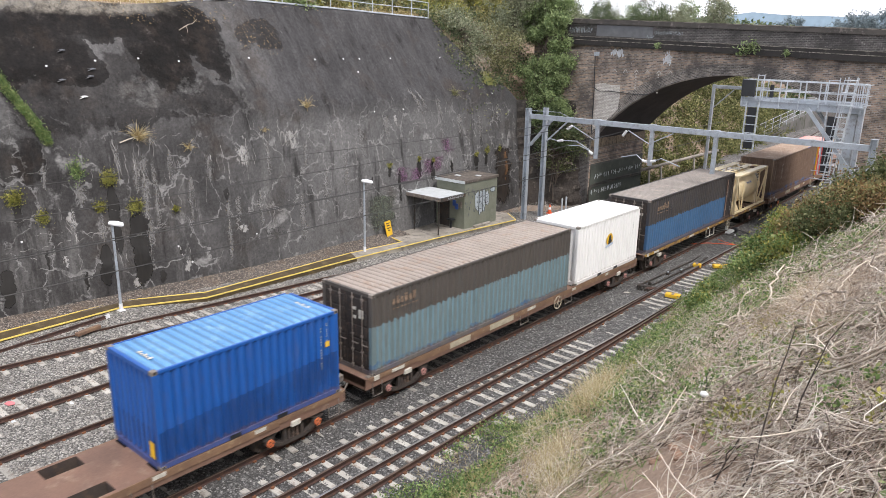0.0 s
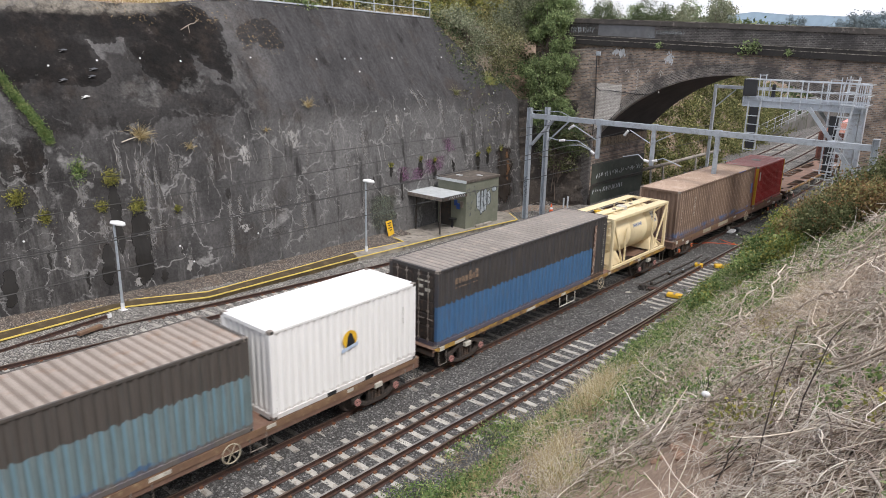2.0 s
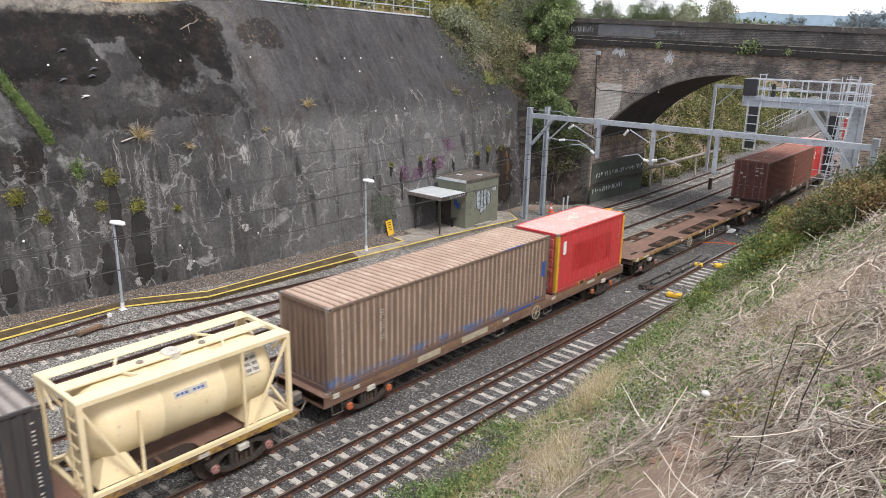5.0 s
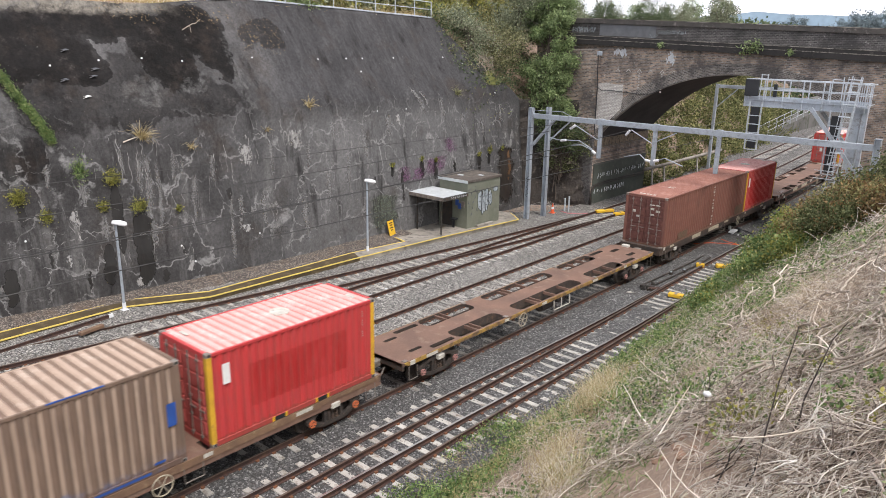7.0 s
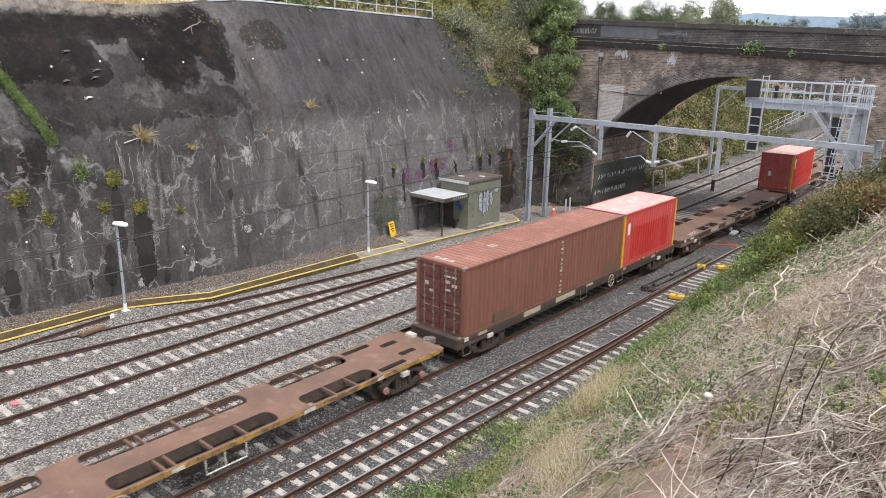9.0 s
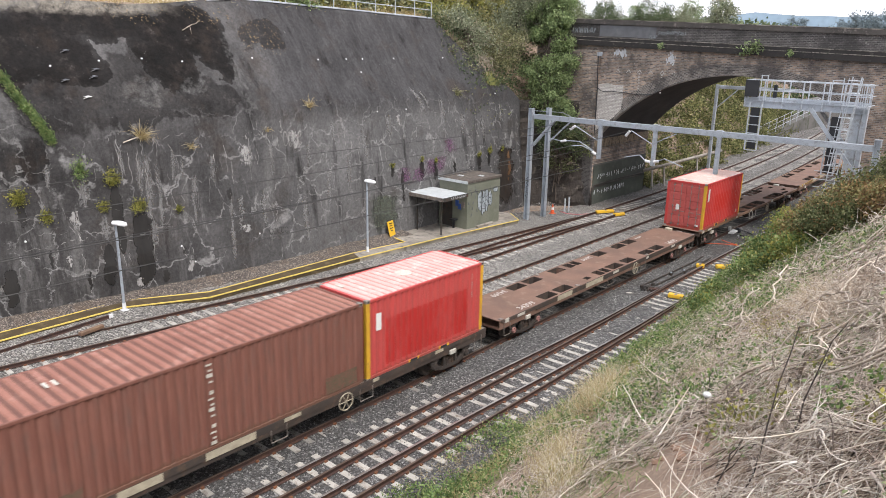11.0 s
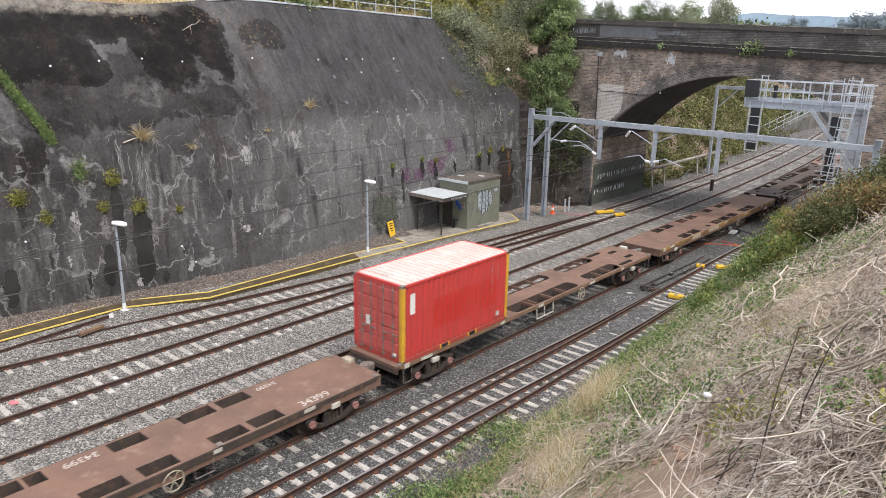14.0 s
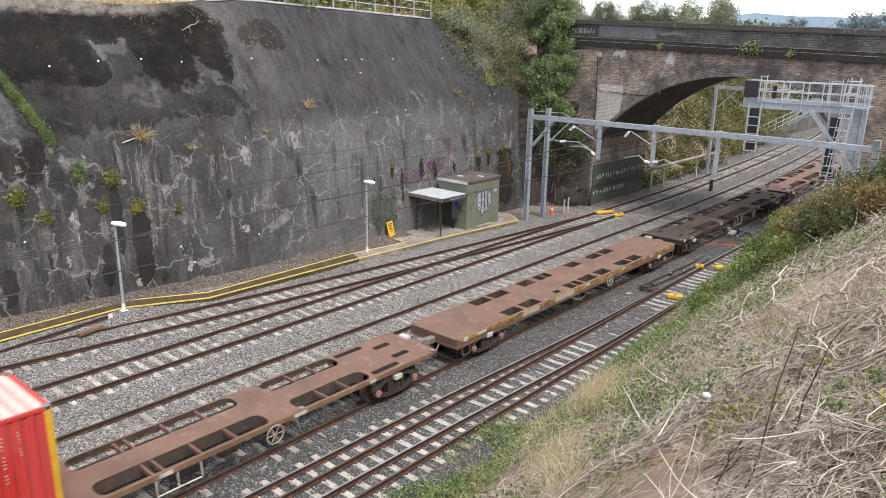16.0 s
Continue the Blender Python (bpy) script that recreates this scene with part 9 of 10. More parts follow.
# bare twigs hanging over the shoulder of the wall
t = thing("hanging_twigs", "pale bare twigs hanging over the shoulder of the wall", "twigs")
q = np.random.RandomState(31)
b = Build()
for i in range(16):
    y, z = 34.7 + 0.5 * q.normal(), 11.0 + 0.3 * q.normal()
    x = wall_profile(y, z) + 0.35
    a = q.uniform(-0.9, 1.3)
    pts = [(x, y, z), (x + 0.35, y + 0.3 * a, z - 0.25), (x + 0.6, y + 0.7 * a, z - 0.7), (x + 0.7, y + 0.85 * a + 0.15, z - 1.1 - 0.3 * q.uniform())]
    b.path(pts, 0.022, 5, taper=0.35)
b.ob("twigs", M["dead_wood"], t)["kind"] = "stuff"
tree("small green bush at the top edge of the wall", (-19.2, 20.6, 13.5), 2, [(0, 0, 0.5, 0.7, 0.9, 0.6)], M["leaf_mid"], 28, leaf_size=0.10, n=120, per=60, trunk=0.05, category="shrub", spread=0.2)

# far trees over the bridge: a close row of dark crowns of uneven height
rng = np.random.RandomState(39)
for k in range(17):
    x, y = -47.0 + 1.72 * k + rng.uniform(-0.5, 0.5), 87 + rng.uniform(-4, 5)
    h, w = rng.uniform(5.7, 7.4) - (1.0 if k in (5, 9) else 0.0), rng.uniform(3.2, 4.4)
    m = ("leaf_dark", "leaf_grey", "leaf_dark", "leaf_mid", "leaf_grey")[k % 5]
    tree("tree on the skyline beyond the bridge", (x, y, 11.2), h, [(0, 0, h * 0.62, w * 0.42, w * 0.42, h * 0.34), (w * 0.3, 0.5, h * 0.42, w * 0.42, w * 0.42, h * 0.3), (-w * 0.3, -0.3, h * 0.38, w * 0.42, w * 0.42, h * 0.3)], M[m], 40 + k, leaf_size=0.12, n=36, per=75, trunk=0.12, group="trees beyond the bridge", spread=0.30)
for k, (x, y, h) in enumerate(((-26.5, 45.5, 5.0), (-23.6, 46.5, 5.6), (-21.0, 45.0, 5.2), (-18.6, 46.5, 5.4))):
    tree("tall grey-green tree behind the scrub beside the road", (x, y, 11.8), h, [(0, 0, h * 0.55, 1.5, 1.4, 1.5), (0.9, 0.3, h * 0.35, 1.3, 1.3, 1.1), (-0.9, 0, h * 0.38, 1.3, 1.3, 1.2)], M["leaf_grey"], 70 + k, leaf_size=0.10, n=75, per=60, trunk=0.12, spread=0.27)

# slope beyond the bridge: a tangle of bushes
rng = np.random.RandomState(61)
pts = []
for i in range(520):
    y = rng.uniform(50.5, 112)
    x = -10.4 + bend(y) - rng.uniform(0, 7.7)
    p, _ = clumps(rng, (x, y, land(x, y) + 0.5), (0.9, 0.9, 0.7), 4, 44, 0.3)
    pts.append(p)
tagged(leaf_mesh("hedge_tangle", np.concatenate(pts), 0.15, M["hedge_leaf"], rng), "olive and yellow scrub on the cutting beyond the bridge", "scrub", kind="stuff")
pts = []
for i in range(120):
    y = rng.uniform(51, 112)
    x = -12.0 + bend(y) - rng.uniform(0, 6.0)
    p, _ = clumps(rng, (x, y, land(x, y) + 0.8), (0.8, 0.8, 0.7), 4, 36, 0.28)
    pts.append(p)
tagged(leaf_mesh("yellow_scrub", np.concatenate(pts), 0.14, M["hedge_leaf"], rng), "yellow-green bushes on the cutting beyond the bridge", "scrub", kind="stuff")

rng = np.random.RandomState(66)
pts = []
for i in range(210):
    y = rng.uniform(108, 260)
    x = -11.0 + bend(y) - rng.uniform(0, 30)
    p, _ = clumps(rng, (x, y, land(x, y) + 0.8), (2.2, 2.2, 1.4), 6, 30, 0.7)
    pts.append(p)
tagged(leaf_mesh("far_scrub", np.concatenate(pts), 0.5, M["leaf_dark"], rng), "dark green scrub far along the cutting", "scrub", kind="stuff")

# scrub on the shoulder between the wall, the rock and the bridge
rng = np.random.RandomState(64)
pts, dry = [], []
for i in range(520):
    y = rng.uniform(31.5, 41.0)
    x = rng.uniform(-21, -11.5)
    z = land(x, y)
    if z < 5.5:
        continue
    (pts if rng.uniform() < 0.7 else dry).append(np.array((x, y, z + 0.25)) + rng.normal(size=(60, 3)) * np.array((0.38, 0.38, 0.25)))
tagged(leaf_mesh("shoulder_scrub", np.concatenate(pts), 0.10, M["leaf_dark"], rng), "low dark scrub on the slope beside the bridge", "scrub", kind="stuff")
tagged(leaf_mesh("shoulder_dry_scrub", np.concatenate(dry), 0.10, M["leaf_olive"], rng), "dry olive scrub on the slope beside the bridge", "scrub", kind="stuff")

# scrub rising behind the railing
rng = np.random.RandomState(67)
for label, m, n in (("yellow-green scrub behind the railing", "leaf_yellow", 150), ("olive scrub and dry grass behind the railing", "bush_olive", 120), ("grey-green scrub behind the railing", "leaf_grey", 130)):
    pts = []
    for i in range(n):
        y, h = rng.uniform(16, 45), rng.uniform(0.2, 2.6)
        x = -20.6 - 0.8 * h - rng.uniform(0, 1.6) + 0.05 * (y - 16)
        p, _ = clumps(rng, (x, y, 13.3 + h), (0.5, 0.8, 0.5), 4, 40, 0.2)
        pts.append(p)
    tagged(leaf_mesh("plateau_scrub", np.concatenate(pts), 0.13, M[m], rng), label, "scrub", kind="stuff")

# rough grass on top of the wall and on the plateau
feet = []
for i in range(9000):
    y = rng.uniform(-2, 40)
    x = -18.9 - 0.11 * max(0, 13 - y) - rng.uniform(0, 4)
    feet.append((x, y, land(x, y)))
tagged(blade_mesh("plateau_grass", feet, 0.6, 0.014, M["straw_gold"], rng), "dry grass along the top of the wall", "grass", kind="stuff")


for k, (x, z, n, sp) in enumerate(((0.65, 11.85, 130, 0.30), (-5.6, 11.8, 40, 0.14), (2.9, 11.55, 40, 0.13), (0.1, 11.5, 50, 0.2))):
    ledge_fern(x, z, n, sp, 500 + k)


# tufts on the wall
def wall_tuft(y, z, n, length, mat, label, width=0.012, lean=0.9):
    p, nn = on_wall(y, z)
    q = np.random.RandomState(int(y * 100) % 9999)
    feet = q.normal(size=(n, 3)) * 0.06
    o = blade_mesh("wall_tuft", feet, length, width, mat, q, lean=lean)
    o.matrix_basis = Matrix.Translation(p) @ Matrix.Rotation(radians(28), 4, "Y")
    tagged(o, label, "grass tuft", "tufts on the wall")


wall_tuft(8.03, 7.3, 170, 0.8, M["straw_gold"], "spiky straw-coloured grass tuft growing from the wall", lean=0.75)
wall_tuft(10.34, 6.69, 60, 0.5, M["straw_gold"], "thin dry grass tuft growing from the wall")
wall_tuft(17.5, 8.27, 90, 0.6, M["straw_gold"], "twiggy dry tuft growing from the wall")
wall_tuft(30.3, 8.42, 90, 0.6, M["leaf_olive"], "small olive shrub growing from the wall")
wall_tuft(14.6, 7.2, 50, 0.35, M["straw_gold"], "thin dry grass tuft growing from the wall")


def wall_bush(y, z, r, n, mat, label, tall=1.0):
    p, nn = on_wall(y, z, 0.1)
    q = np.random.RandomState(int(y * 100 + 7) % 9999)
    t = thing("wall_plant", label, "wall plant", "plants on the wall")
    o = leaf_mesh("fronds", q.normal(size=(n * 2, 3)) * np.array((0.5, 1.0, tall)) * r * 0.42, 0.05, mat, q)
    o.parent, o.matrix_basis = t, Matrix.Translation(p)
    o["kind"] = "stuff"


for y, z, r_, n_ in ((6.5, 5.6, 0.42, 420), (2.64, 5.2, 0.42, 380), (3.57, 4.25, 0.32, 220), (5.95, 4.4, 0.3, 200), (7.5, 4.2, 0.4, 320), (9.33, 3.85, 0.2, 90), (23.48, 4.4, 0.18, 60), (26.2, 4.5, 0.2, 70), (27.5, 4.3, 0.2, 70), (32.2, 4.2, 0.22, 80), (33.4, 4.4, 0.3, 110), (34.85, 4.4, 0.22, 80)):
    wall_bush(y, z, r_, n_, M["leaf_yellow"], "bright yellow-green fern growing from a weep hole")
wall_bush(5.2, 6.1, 0.4, 300, M["weed"], "green creeper hanging down the wall", tall=1.7)
pts = []
rng = np.random.RandomState(77)
for f in np.linspace(0, 1, 90):
    y = float(np.interp(f, [0, 0.5, 1], [2.9, 3.55, 4.3]))
    z = float(np.interp(f, [0, 0.5, 1], [10.9, 9.05, 7.4]))
    p, nn = on_wall(y, z, 0.08)
    pts.append(np.array(p) + rng.normal(size=(90, 3)) * np.array((0.06, 0.075 + 0.05 * math.sin(f * 19) ** 2, 0.10)))
tagged(leaf_mesh("ivy_strip", np.concatenate(pts), 0.045, M["weed"], rng), "strip of bright green creeper running down the wall", "creeper")
b = Build()
p, nn = on_wall(12.4, 12.3, 0.1)
b.path([p + Vector((0, -0.5, -0.2)), p + Vector((0.1, 0, 0.1)), p + Vector((0.1, 0.2, 0.12)), p + Vector((0.15, 0.45, 0.35))], 0.028, 6, taper=0.4)
b.path([p + Vector((0.05, -0.1, 0.0)), p + Vector((0.15, -0.1, -0.35))], 0.018, 5, taper=0.4)
tagged(b.ob("dead_root", M["dead_wood"]), "pale dead root clinging to the wall", "root")
b = Build()
p, nn = on_wall(7.2, 7.15, 0.06)
q2, _ = on_wall(8.0, 7.38, 0.1)
b.path([p, p.lerp(q2, 0.5) + Vector((0.03, 0, 0.02)), q2], 0.03, 5, taper=0.6)
tagged(b.ob("dead_stick", M["pale_wood"]), "pale dead stick lying against the wall", "stick")

# ---- the near bank: brushwood, dry grass and weeds ----
BANK_Y0, BANK_Y1 = -2.8, 36.0
GX, GY = np.arange(1.0, 21.0, 0.2), np.arange(-9.0, 40.0, 0.25)
GZ = np.array([[land(x, y) for x in GX] for y in GY])
FOOT = np.array([foot(y) for y in GY])


def lie(x, y):
    """Heights of the bank at many points at once."""
    fx = np.clip((np.asarray(x) - GX[0]) / 0.2, 0, len(GX) - 2.001)
    fy = np.clip((np.asarray(y) - GY[0]) / 0.25, 0, len(GY) - 2.001)
    i, j = fx.astype(int), fy.astype(int)
    u, v = fx - i, fy - j
    return GZ[j, i] * (1 - u) * (1 - v) + GZ[j, i + 1] * u * (1 - v) + GZ[j + 1, i] * (1 - u) * v + GZ[j + 1, i + 1] * u * v


def drift(x, y, s, seed):
    """A smooth random field for patches of growth."""
    q = np.random.RandomState(seed)
    out = np.zeros_like(np.asarray(x, float))
    for k in range(6):
        a, ph = q.uniform(0, 2 * math.pi), q.uniform(0, 2 * math.pi)
        f = s * q.uniform(0.6, 2.2)
        out += np.sin((x * math.cos(a) + y * math.sin(a)) * f * 2 * math.pi + ph)
    return out / 2.4


def bank_points(rng, n, u0, u1, y0=BANK_Y0, y1=30.0, power=1.25):
    y = y0 + (y1 - y0) * rng.uniform(0, 1, n) ** power
    x = np.interp(y, GY, FOOT) + rng.uniform(u0, u1, n)
    return x, y


def bare(x, y):
    """The trodden patch of dirt on the bank."""
    return ((x - 13.35) / 1.35) ** 2 + ((y - 1.0 + 0.25 * (x - 13.35)) / 1.0) ** 2 < 1 + 0.5 * drift(x, y, 0.5, 5)


def tangle(name, label, n, r0, r1, length, mat, seed, u0=4.0, u1=11.2, y0=BANK_Y0, y1=30.0, lift=0.25, k=4, steep=0.3, curly=0.3, power=1.55, forks=0.0, along=0.0):
    """Loose sticks lying through one another on the slope, each bent, pointing anyhow; some fork."""
    rng = np.random.RandomState(seed)
    x, y = bank_points(rng, n, u0, u1, y0, y1, power)
    ok = ~bare(x, y) | (rng.uniform(0, 1, n) < 0.10)
    edge = x - np.interp(y, GY, FOOT) - u0
    ok &= (drift(x, y, 0.15, 17) + 0.45 * edge) > rng.uniform(-0.4, 1.3, n)
    x, y = x[ok], y[ok]
    n = len(x)
    p = np.stack([x, y, lie(x, y) + lift * rng.uniform(0, 1, n) ** 1.6], 1)
    L = length * rng.uniform(0.35, 1.6, n)
    az = rng.uniform(0, 2 * math.pi, n)
    az = np.where(rng.uniform(0, 1, n) < along, math.pi * 0.5 + rng.normal(size=n) * 0.5, az)
    el = rng.normal(size=n) * steep
    rad = r0 + (r1 - r0) * rng.uniform(0, 1, n) ** 2
    if forks:
        m = rng.uniform(0, 1, n) < forks
        side = rng.choice([-1, 1], m.sum()) * rng.uniform(0.45, 0.9, m.sum())
        p = np.concatenate([p, p[m]])
        az, el = np.concatenate([az, az[m] + side]), np.concatenate([el, el[m] + 0.2 * rng.normal(size=m.sum())])
        L, rad = np.concatenate([L, L[m] * 0.7]), np.concatenate([rad, rad[m] * 0.7])
        n = len(L)
    curl, rise = rng.normal(size=n) * curly, rng.normal(size=n) * curly * 0.6
    up, cross, out = np.array((0.77, 0, 0.64)), np.array((0, 1.0, 0)), np.array((-0.64, 0, 0.77))
    rings = []
    for j in range(k):
        f = j / (k - 1)
        rr = rad * (1 - 0.55 * f)
        ca, sa, ce, se = np.cos(az), np.sin(az), np.cos(el), np.sin(el)
        d = (ca * ce)[:, None] * up + (sa * ce)[:, None] * cross + se[:, None] * out
        s1 = -sa[:, None] * up + ca[:, None] * cross
        s2 = np.cross(d, s1)
        q = p.copy()
        q[:, 2] = np.maximum(q[:, 2], lie(q[:, 0], q[:, 1]) + rr * 0.4)
        rings.append(np.stack([q + rr[:, None] * (math.cos(a) * s1 + math.sin(a) * s2) for a in (0.5, 2.6, 4.7)], 1))
        p = p + d * (L / (k - 1))[:, None]
        az, el = az + curl * 0.6 + rng.normal(size=n) * curly * 0.5, el + rise * 0.6 - 0.04
    v = np.stack(rings, 1).reshape(-1, 3)
    base = np.arange(n)[:, None] * 3 * k
    fs = []
    for j in range(k - 1):
        a = base + 3 * j
        for p_, q_ in ((0, 1), (1, 2), (2, 0)):
            fs.append(np.concatenate([a + p_, a + q_, a + q_ + 3, a + p_ + 3], 1))
    f = np.stack(fs, 1).reshape(-1, 4)
    return tagged(quads(name, v, f, mat), label, "brushwood", kind="stuff")


def quads(name, v, f, mat):
    me = bpy.data.meshes.new(name)
    me.vertices.add(len(v))
    me.vertices.foreach_set("co", np.ascontiguousarray(v, dtype=np.float32).ravel())
    me.loops.add(4 * len(f))
    me.loops.foreach_set("vertex_index", np.ascontiguousarray(f, dtype=np.int32).ravel())
    me.polygons.add(len(f))
    me.polygons.foreach_set("loop_start", np.arange(len(f)) * 4)
    me.polygons.foreach_set("loop_total", np.full(len(f), 4))
    me.materials.append(mat)
    me.update(calc_edges=True)
    return new(name, me)


tangle("brushwood_fine", "tangle of thin dry stalks covering the bank", 34000, 0.002, 0.006, 0.45, M["straw"], 81, u0=1.6, lift=0.22, k=3, steep=0.35)
tangle("brushwood_sticks", "heap of grey-brown cut sticks over the bank", 24000, 0.0035, 0.010, 0.40, M["grey_stick"], 89, u0=4.3, lift=0.32, steep=0.38, curly=0.35, forks=0.25)
tangle("brushwood_dark", "dark rotting twigs lying under the heap", 6500, 0.004, 0.014, 0.5, M["dark_stick"], 97, u0=3.8, lift=0.16, steep=0.2)
tangle("brushwood_coarse", "grey dead branches strewn over the bank", 1300, 0.010, 0.026, 0.85, M["grey_stick"], 82, u0=4.6, lift=0.4, k=6, steep=0.22, curly=0.28, forks=0.5, along=0.45)
tangle("bleached_branches", "bleached dead branches lying over the brush", 1000, 0.009, 0.021, 0.75, M["pale_wood"], 121, u0=3.6, lift=0.46, k=6, steep=0.25, curly=0.32, forks=0.45, along=0.35)
tangle("log_pile", "pile of weathered thick dead branches on the bank", 130, 0.022, 0.055, 0.8, M["dead_wood"], 96, u0=7.6, u1=10.8, y0=2.2, y1=7.5, lift=0.45, k=6, steep=0.2, curly=0.2, power=1.0, forks=0.5, along=0.5)
tangle("brushwood_pale", "bleached twigs strewn over the bank", 4200, 0.003, 0.009, 0.36, M["pale_wood"], 83, u0=3.0, lift=0.42, k=5, steep=0.45, curly=0.4, forks=0.4)
tangle("brushwood_bleached", "thick scatter of bleached sticks high on the bank", 5200, 0.003, 0.009, 0.38, M["grey_stick_pale"], 99, u0=6.4, lift=0.5, k=4, steep=0.4, curly=0.35, power=1.35)
tangle("weedy_twigs", "thin grey twigs caught among the weeds", 8000, 0.004, 0.010, 0.5, M["grey_stick"], 98, u0=0.7, u1=5.5, lift=0.3, steep=0.4, forks=0.3)

rng = np.random.RandomState(84)
x, y = bank_points(rng, 40000, 0.7, 13.5, BANK_Y0, 32)
ok = ~bare(x, y) & (drift(x, y, 0.2, 12) > rng.uniform(-1.2, 0.3, len(x)))
x, y = x[ok], y[ok]
tagged(blade_mesh("dry_grass", np.stack([x, y, lie(x, y)], 1), 0.2, 0.0035, M["straw"], rng, lean=1.6), "dry straw-coloured grass on the bank", "grass", kind="stuff")
feet = []
for cx, cy, n in ((13.2, 8.9, 600), (14.4, 5.6, 300), (12.9, 9.8, 500), (12.4, 12.5, 400)):
    px, py = cx + rng.normal(size=n) * 0.4, cy + rng.normal(size=n) * 0.5
    feet.append(np.stack([px, py, lie(px, py)], 1))
tagged(blade_mesh("brown_tussocks", np.concatenate(feet), 0.5, 0.004, M["straw_gold"], rng, lean=0.9), "flattened brown dry grass among the sticks", "grass", kind="stuff")
feet = []
for cx, cy, n in ((13.24, 9.26, 1100), (14.2, 7.2, 900), (12.05, 6.6, 800), (14.28, 8.8, 700), (14.1, 6.4, 700), (12.7, 8.1, 500), (13.0, 11.0, 500)):
    px, py = cx + rng.normal(size=n) * 0.22, cy + rng.normal(size=n) * 0.34
    feet.append(np.stack([px, py, lie(px, py)], 1))
tagged(blade_mesh("tan_tussocks", np.concatenate(feet), 0.62, 0.004, M["straw"], rng, lean=0.8), "pinkish-tan dry grass tufts among the sticks", "grass", kind="stuff")
# golden tussocks near the rails
feet = []
for cx, cy, n in ((8.2, 9.3, 900), (7.8, 10.0, 500), (8.9, 7.6, 700), (9.6, 4.6, 500), (7.3, 7.9, 400), (11.0, 2.5, 400)):
    px, py = cx + rng.normal(size=n) * 0.28, cy + rng.normal(size=n) * 0.4
    feet.append(np.stack([px, py, lie(px, py)], 1))
tagged(blade_mesh("golden_tussocks", np.concatenate(feet), 1.0, 0.0045, M["straw_pale"], rng, lean=0.42), "golden dry grass tussocks on the bank", "grass", kind="stuff")


def weeds(name, label, n, u0, u1, y0, y1, per, size, spread, mat, seed, field, bias):
    rng = np.random.RandomState(seed)
    x, y = bank_points(rng, n, u0, u1, y0, y1, 1.1)
    u = x - np.interp(y, GY, FOOT)
    ok = ~bare(x, y) & (drift(x, y, field, seed + 3) + bias(u, y) > rng.uniform(-0.4, 0.4, n))
    x, y = x[ok], y[ok]
    c = np.stack([x, y, lie(x, y) + spread * 0.6], 1)
    p = (c[:, None, :] + rng.normal(size=(len(c), per, 3)) * np.array((spread, spread, spread * 0.6))).reshape(-1, 3)
    tagged(leaf_mesh(name, p, size, mat, rng), label, "weeds", kind="stuff")


weeds("green_weeds", "green creeping weeds over the bank", 6200, 0.2, 12.0, BANK_Y0, 35, 24, 0.055, 0.18, M["weed"], 85, 0.13, lambda u, y: 0.30 - 0.15 * u + 0.045 * y)
weeds("foot_weeds", "leafy weeds creeping over the ballast shoulder", 1300, -1.2, 0.6, BANK_Y0, 9.5, 26, 0.055, 0.17, M["weed"], 101, 0.2, lambda u, y: 0.45 - 0.05 * y)
rng = np.random.RandomState(102)
x, y = bank_points(rng, 9000, -1.2, 1.4, BANK_Y0, 10.0, 1.0)
ok = drift(x, y, 0.25, 33) > rng.uniform(-0.6, 0.3, len(x))
x, y = x[ok], y[ok]
tagged(blade_mesh("shoulder_dry_grass", np.stack([x, y, lie(x, y)], 1), 0.42, 0.005, M["straw_gold"], rng, lean=0.9), "pale dry grass at the foot of the bank", "grass", kind="stuff")
weeds("bank_creeper", "patches of dark creeper between the dry stalks", 2600, 1.0, 13.0, BANK_Y0, 28, 18, 0.05, 0.13, M["leaf_mid"], 86, 0.2, lambda u, y: -0.5 + 0 * u)
weeds("yellow_weeds", "yellowing weeds on the bank", 1500, 1.0, 12.0, 0, 24, 18, 0.05, 0.10, M["leaf_yellow"], 87, 0.22, lambda u, y: -0.95 + 0 * u)
rng = np.random.RandomState(88)
x, y = bank_points(rng, 30000, 0.0, 7.0, BANK_Y0, 35, 0.9)
ok = drift(x, y, 0.2, 31) - 0.16 * (x - np.interp(y, GY, FOOT)) + 0.4 > rng.uniform(-0.3, 0.3, len(x))
x, y = x[ok], y[ok]
tagged(blade_mesh("green_grass", np.stack([x, y, lie(x, y)], 1), 0.32, 0.006, M["weed"], rng, lean=0.8), "green grass along the foot of the bank", "grass", kind="stuff")

def bush(label, x, y, r, h, mat, second, share, seed, leaf_size=0.068, n=60, per=85):
    q = np.random.RandomState(seed)
    t = thing("bush", label, "bush", "bushes on the bank")
    z = land(x, y)
    b = Build()
    p, c = clumps(q, (x, y, z + h * 0.55), (r * 1.1, r * 1.1, h * 0.5), n if mat is not M["weed"] else n // 2, per, 0.2)
    for i in range(9):
        tip = c[q.randint(len(c))]
        b.path([(x + q.normal() * 0.1, y + q.normal() * 0.1, z - 0.1), ((x + tip[0]) / 2 + q.normal() * 0.1, (y + tip[1]) / 2, (z + tip[2]) / 2 + 0.15), tuple(tip)], 0.018, 5, taper=0.4)
    b.ob("stems", M["bark"], t)
    # whole clumps turn a second colour
    tint = np.repeat(q.uniform(0, 1, len(p) // per + 1), per)[:len(p)] + q.uniform(-0.15, 0.15, len(p)) < share
    for name, some, m in (("foliage", p[~tint], mat), ("turned_foliage", p[tint], second)):
        if len(some):
            o = leaf_mesh(name, some, leaf_size, m, q)
            o.parent = t


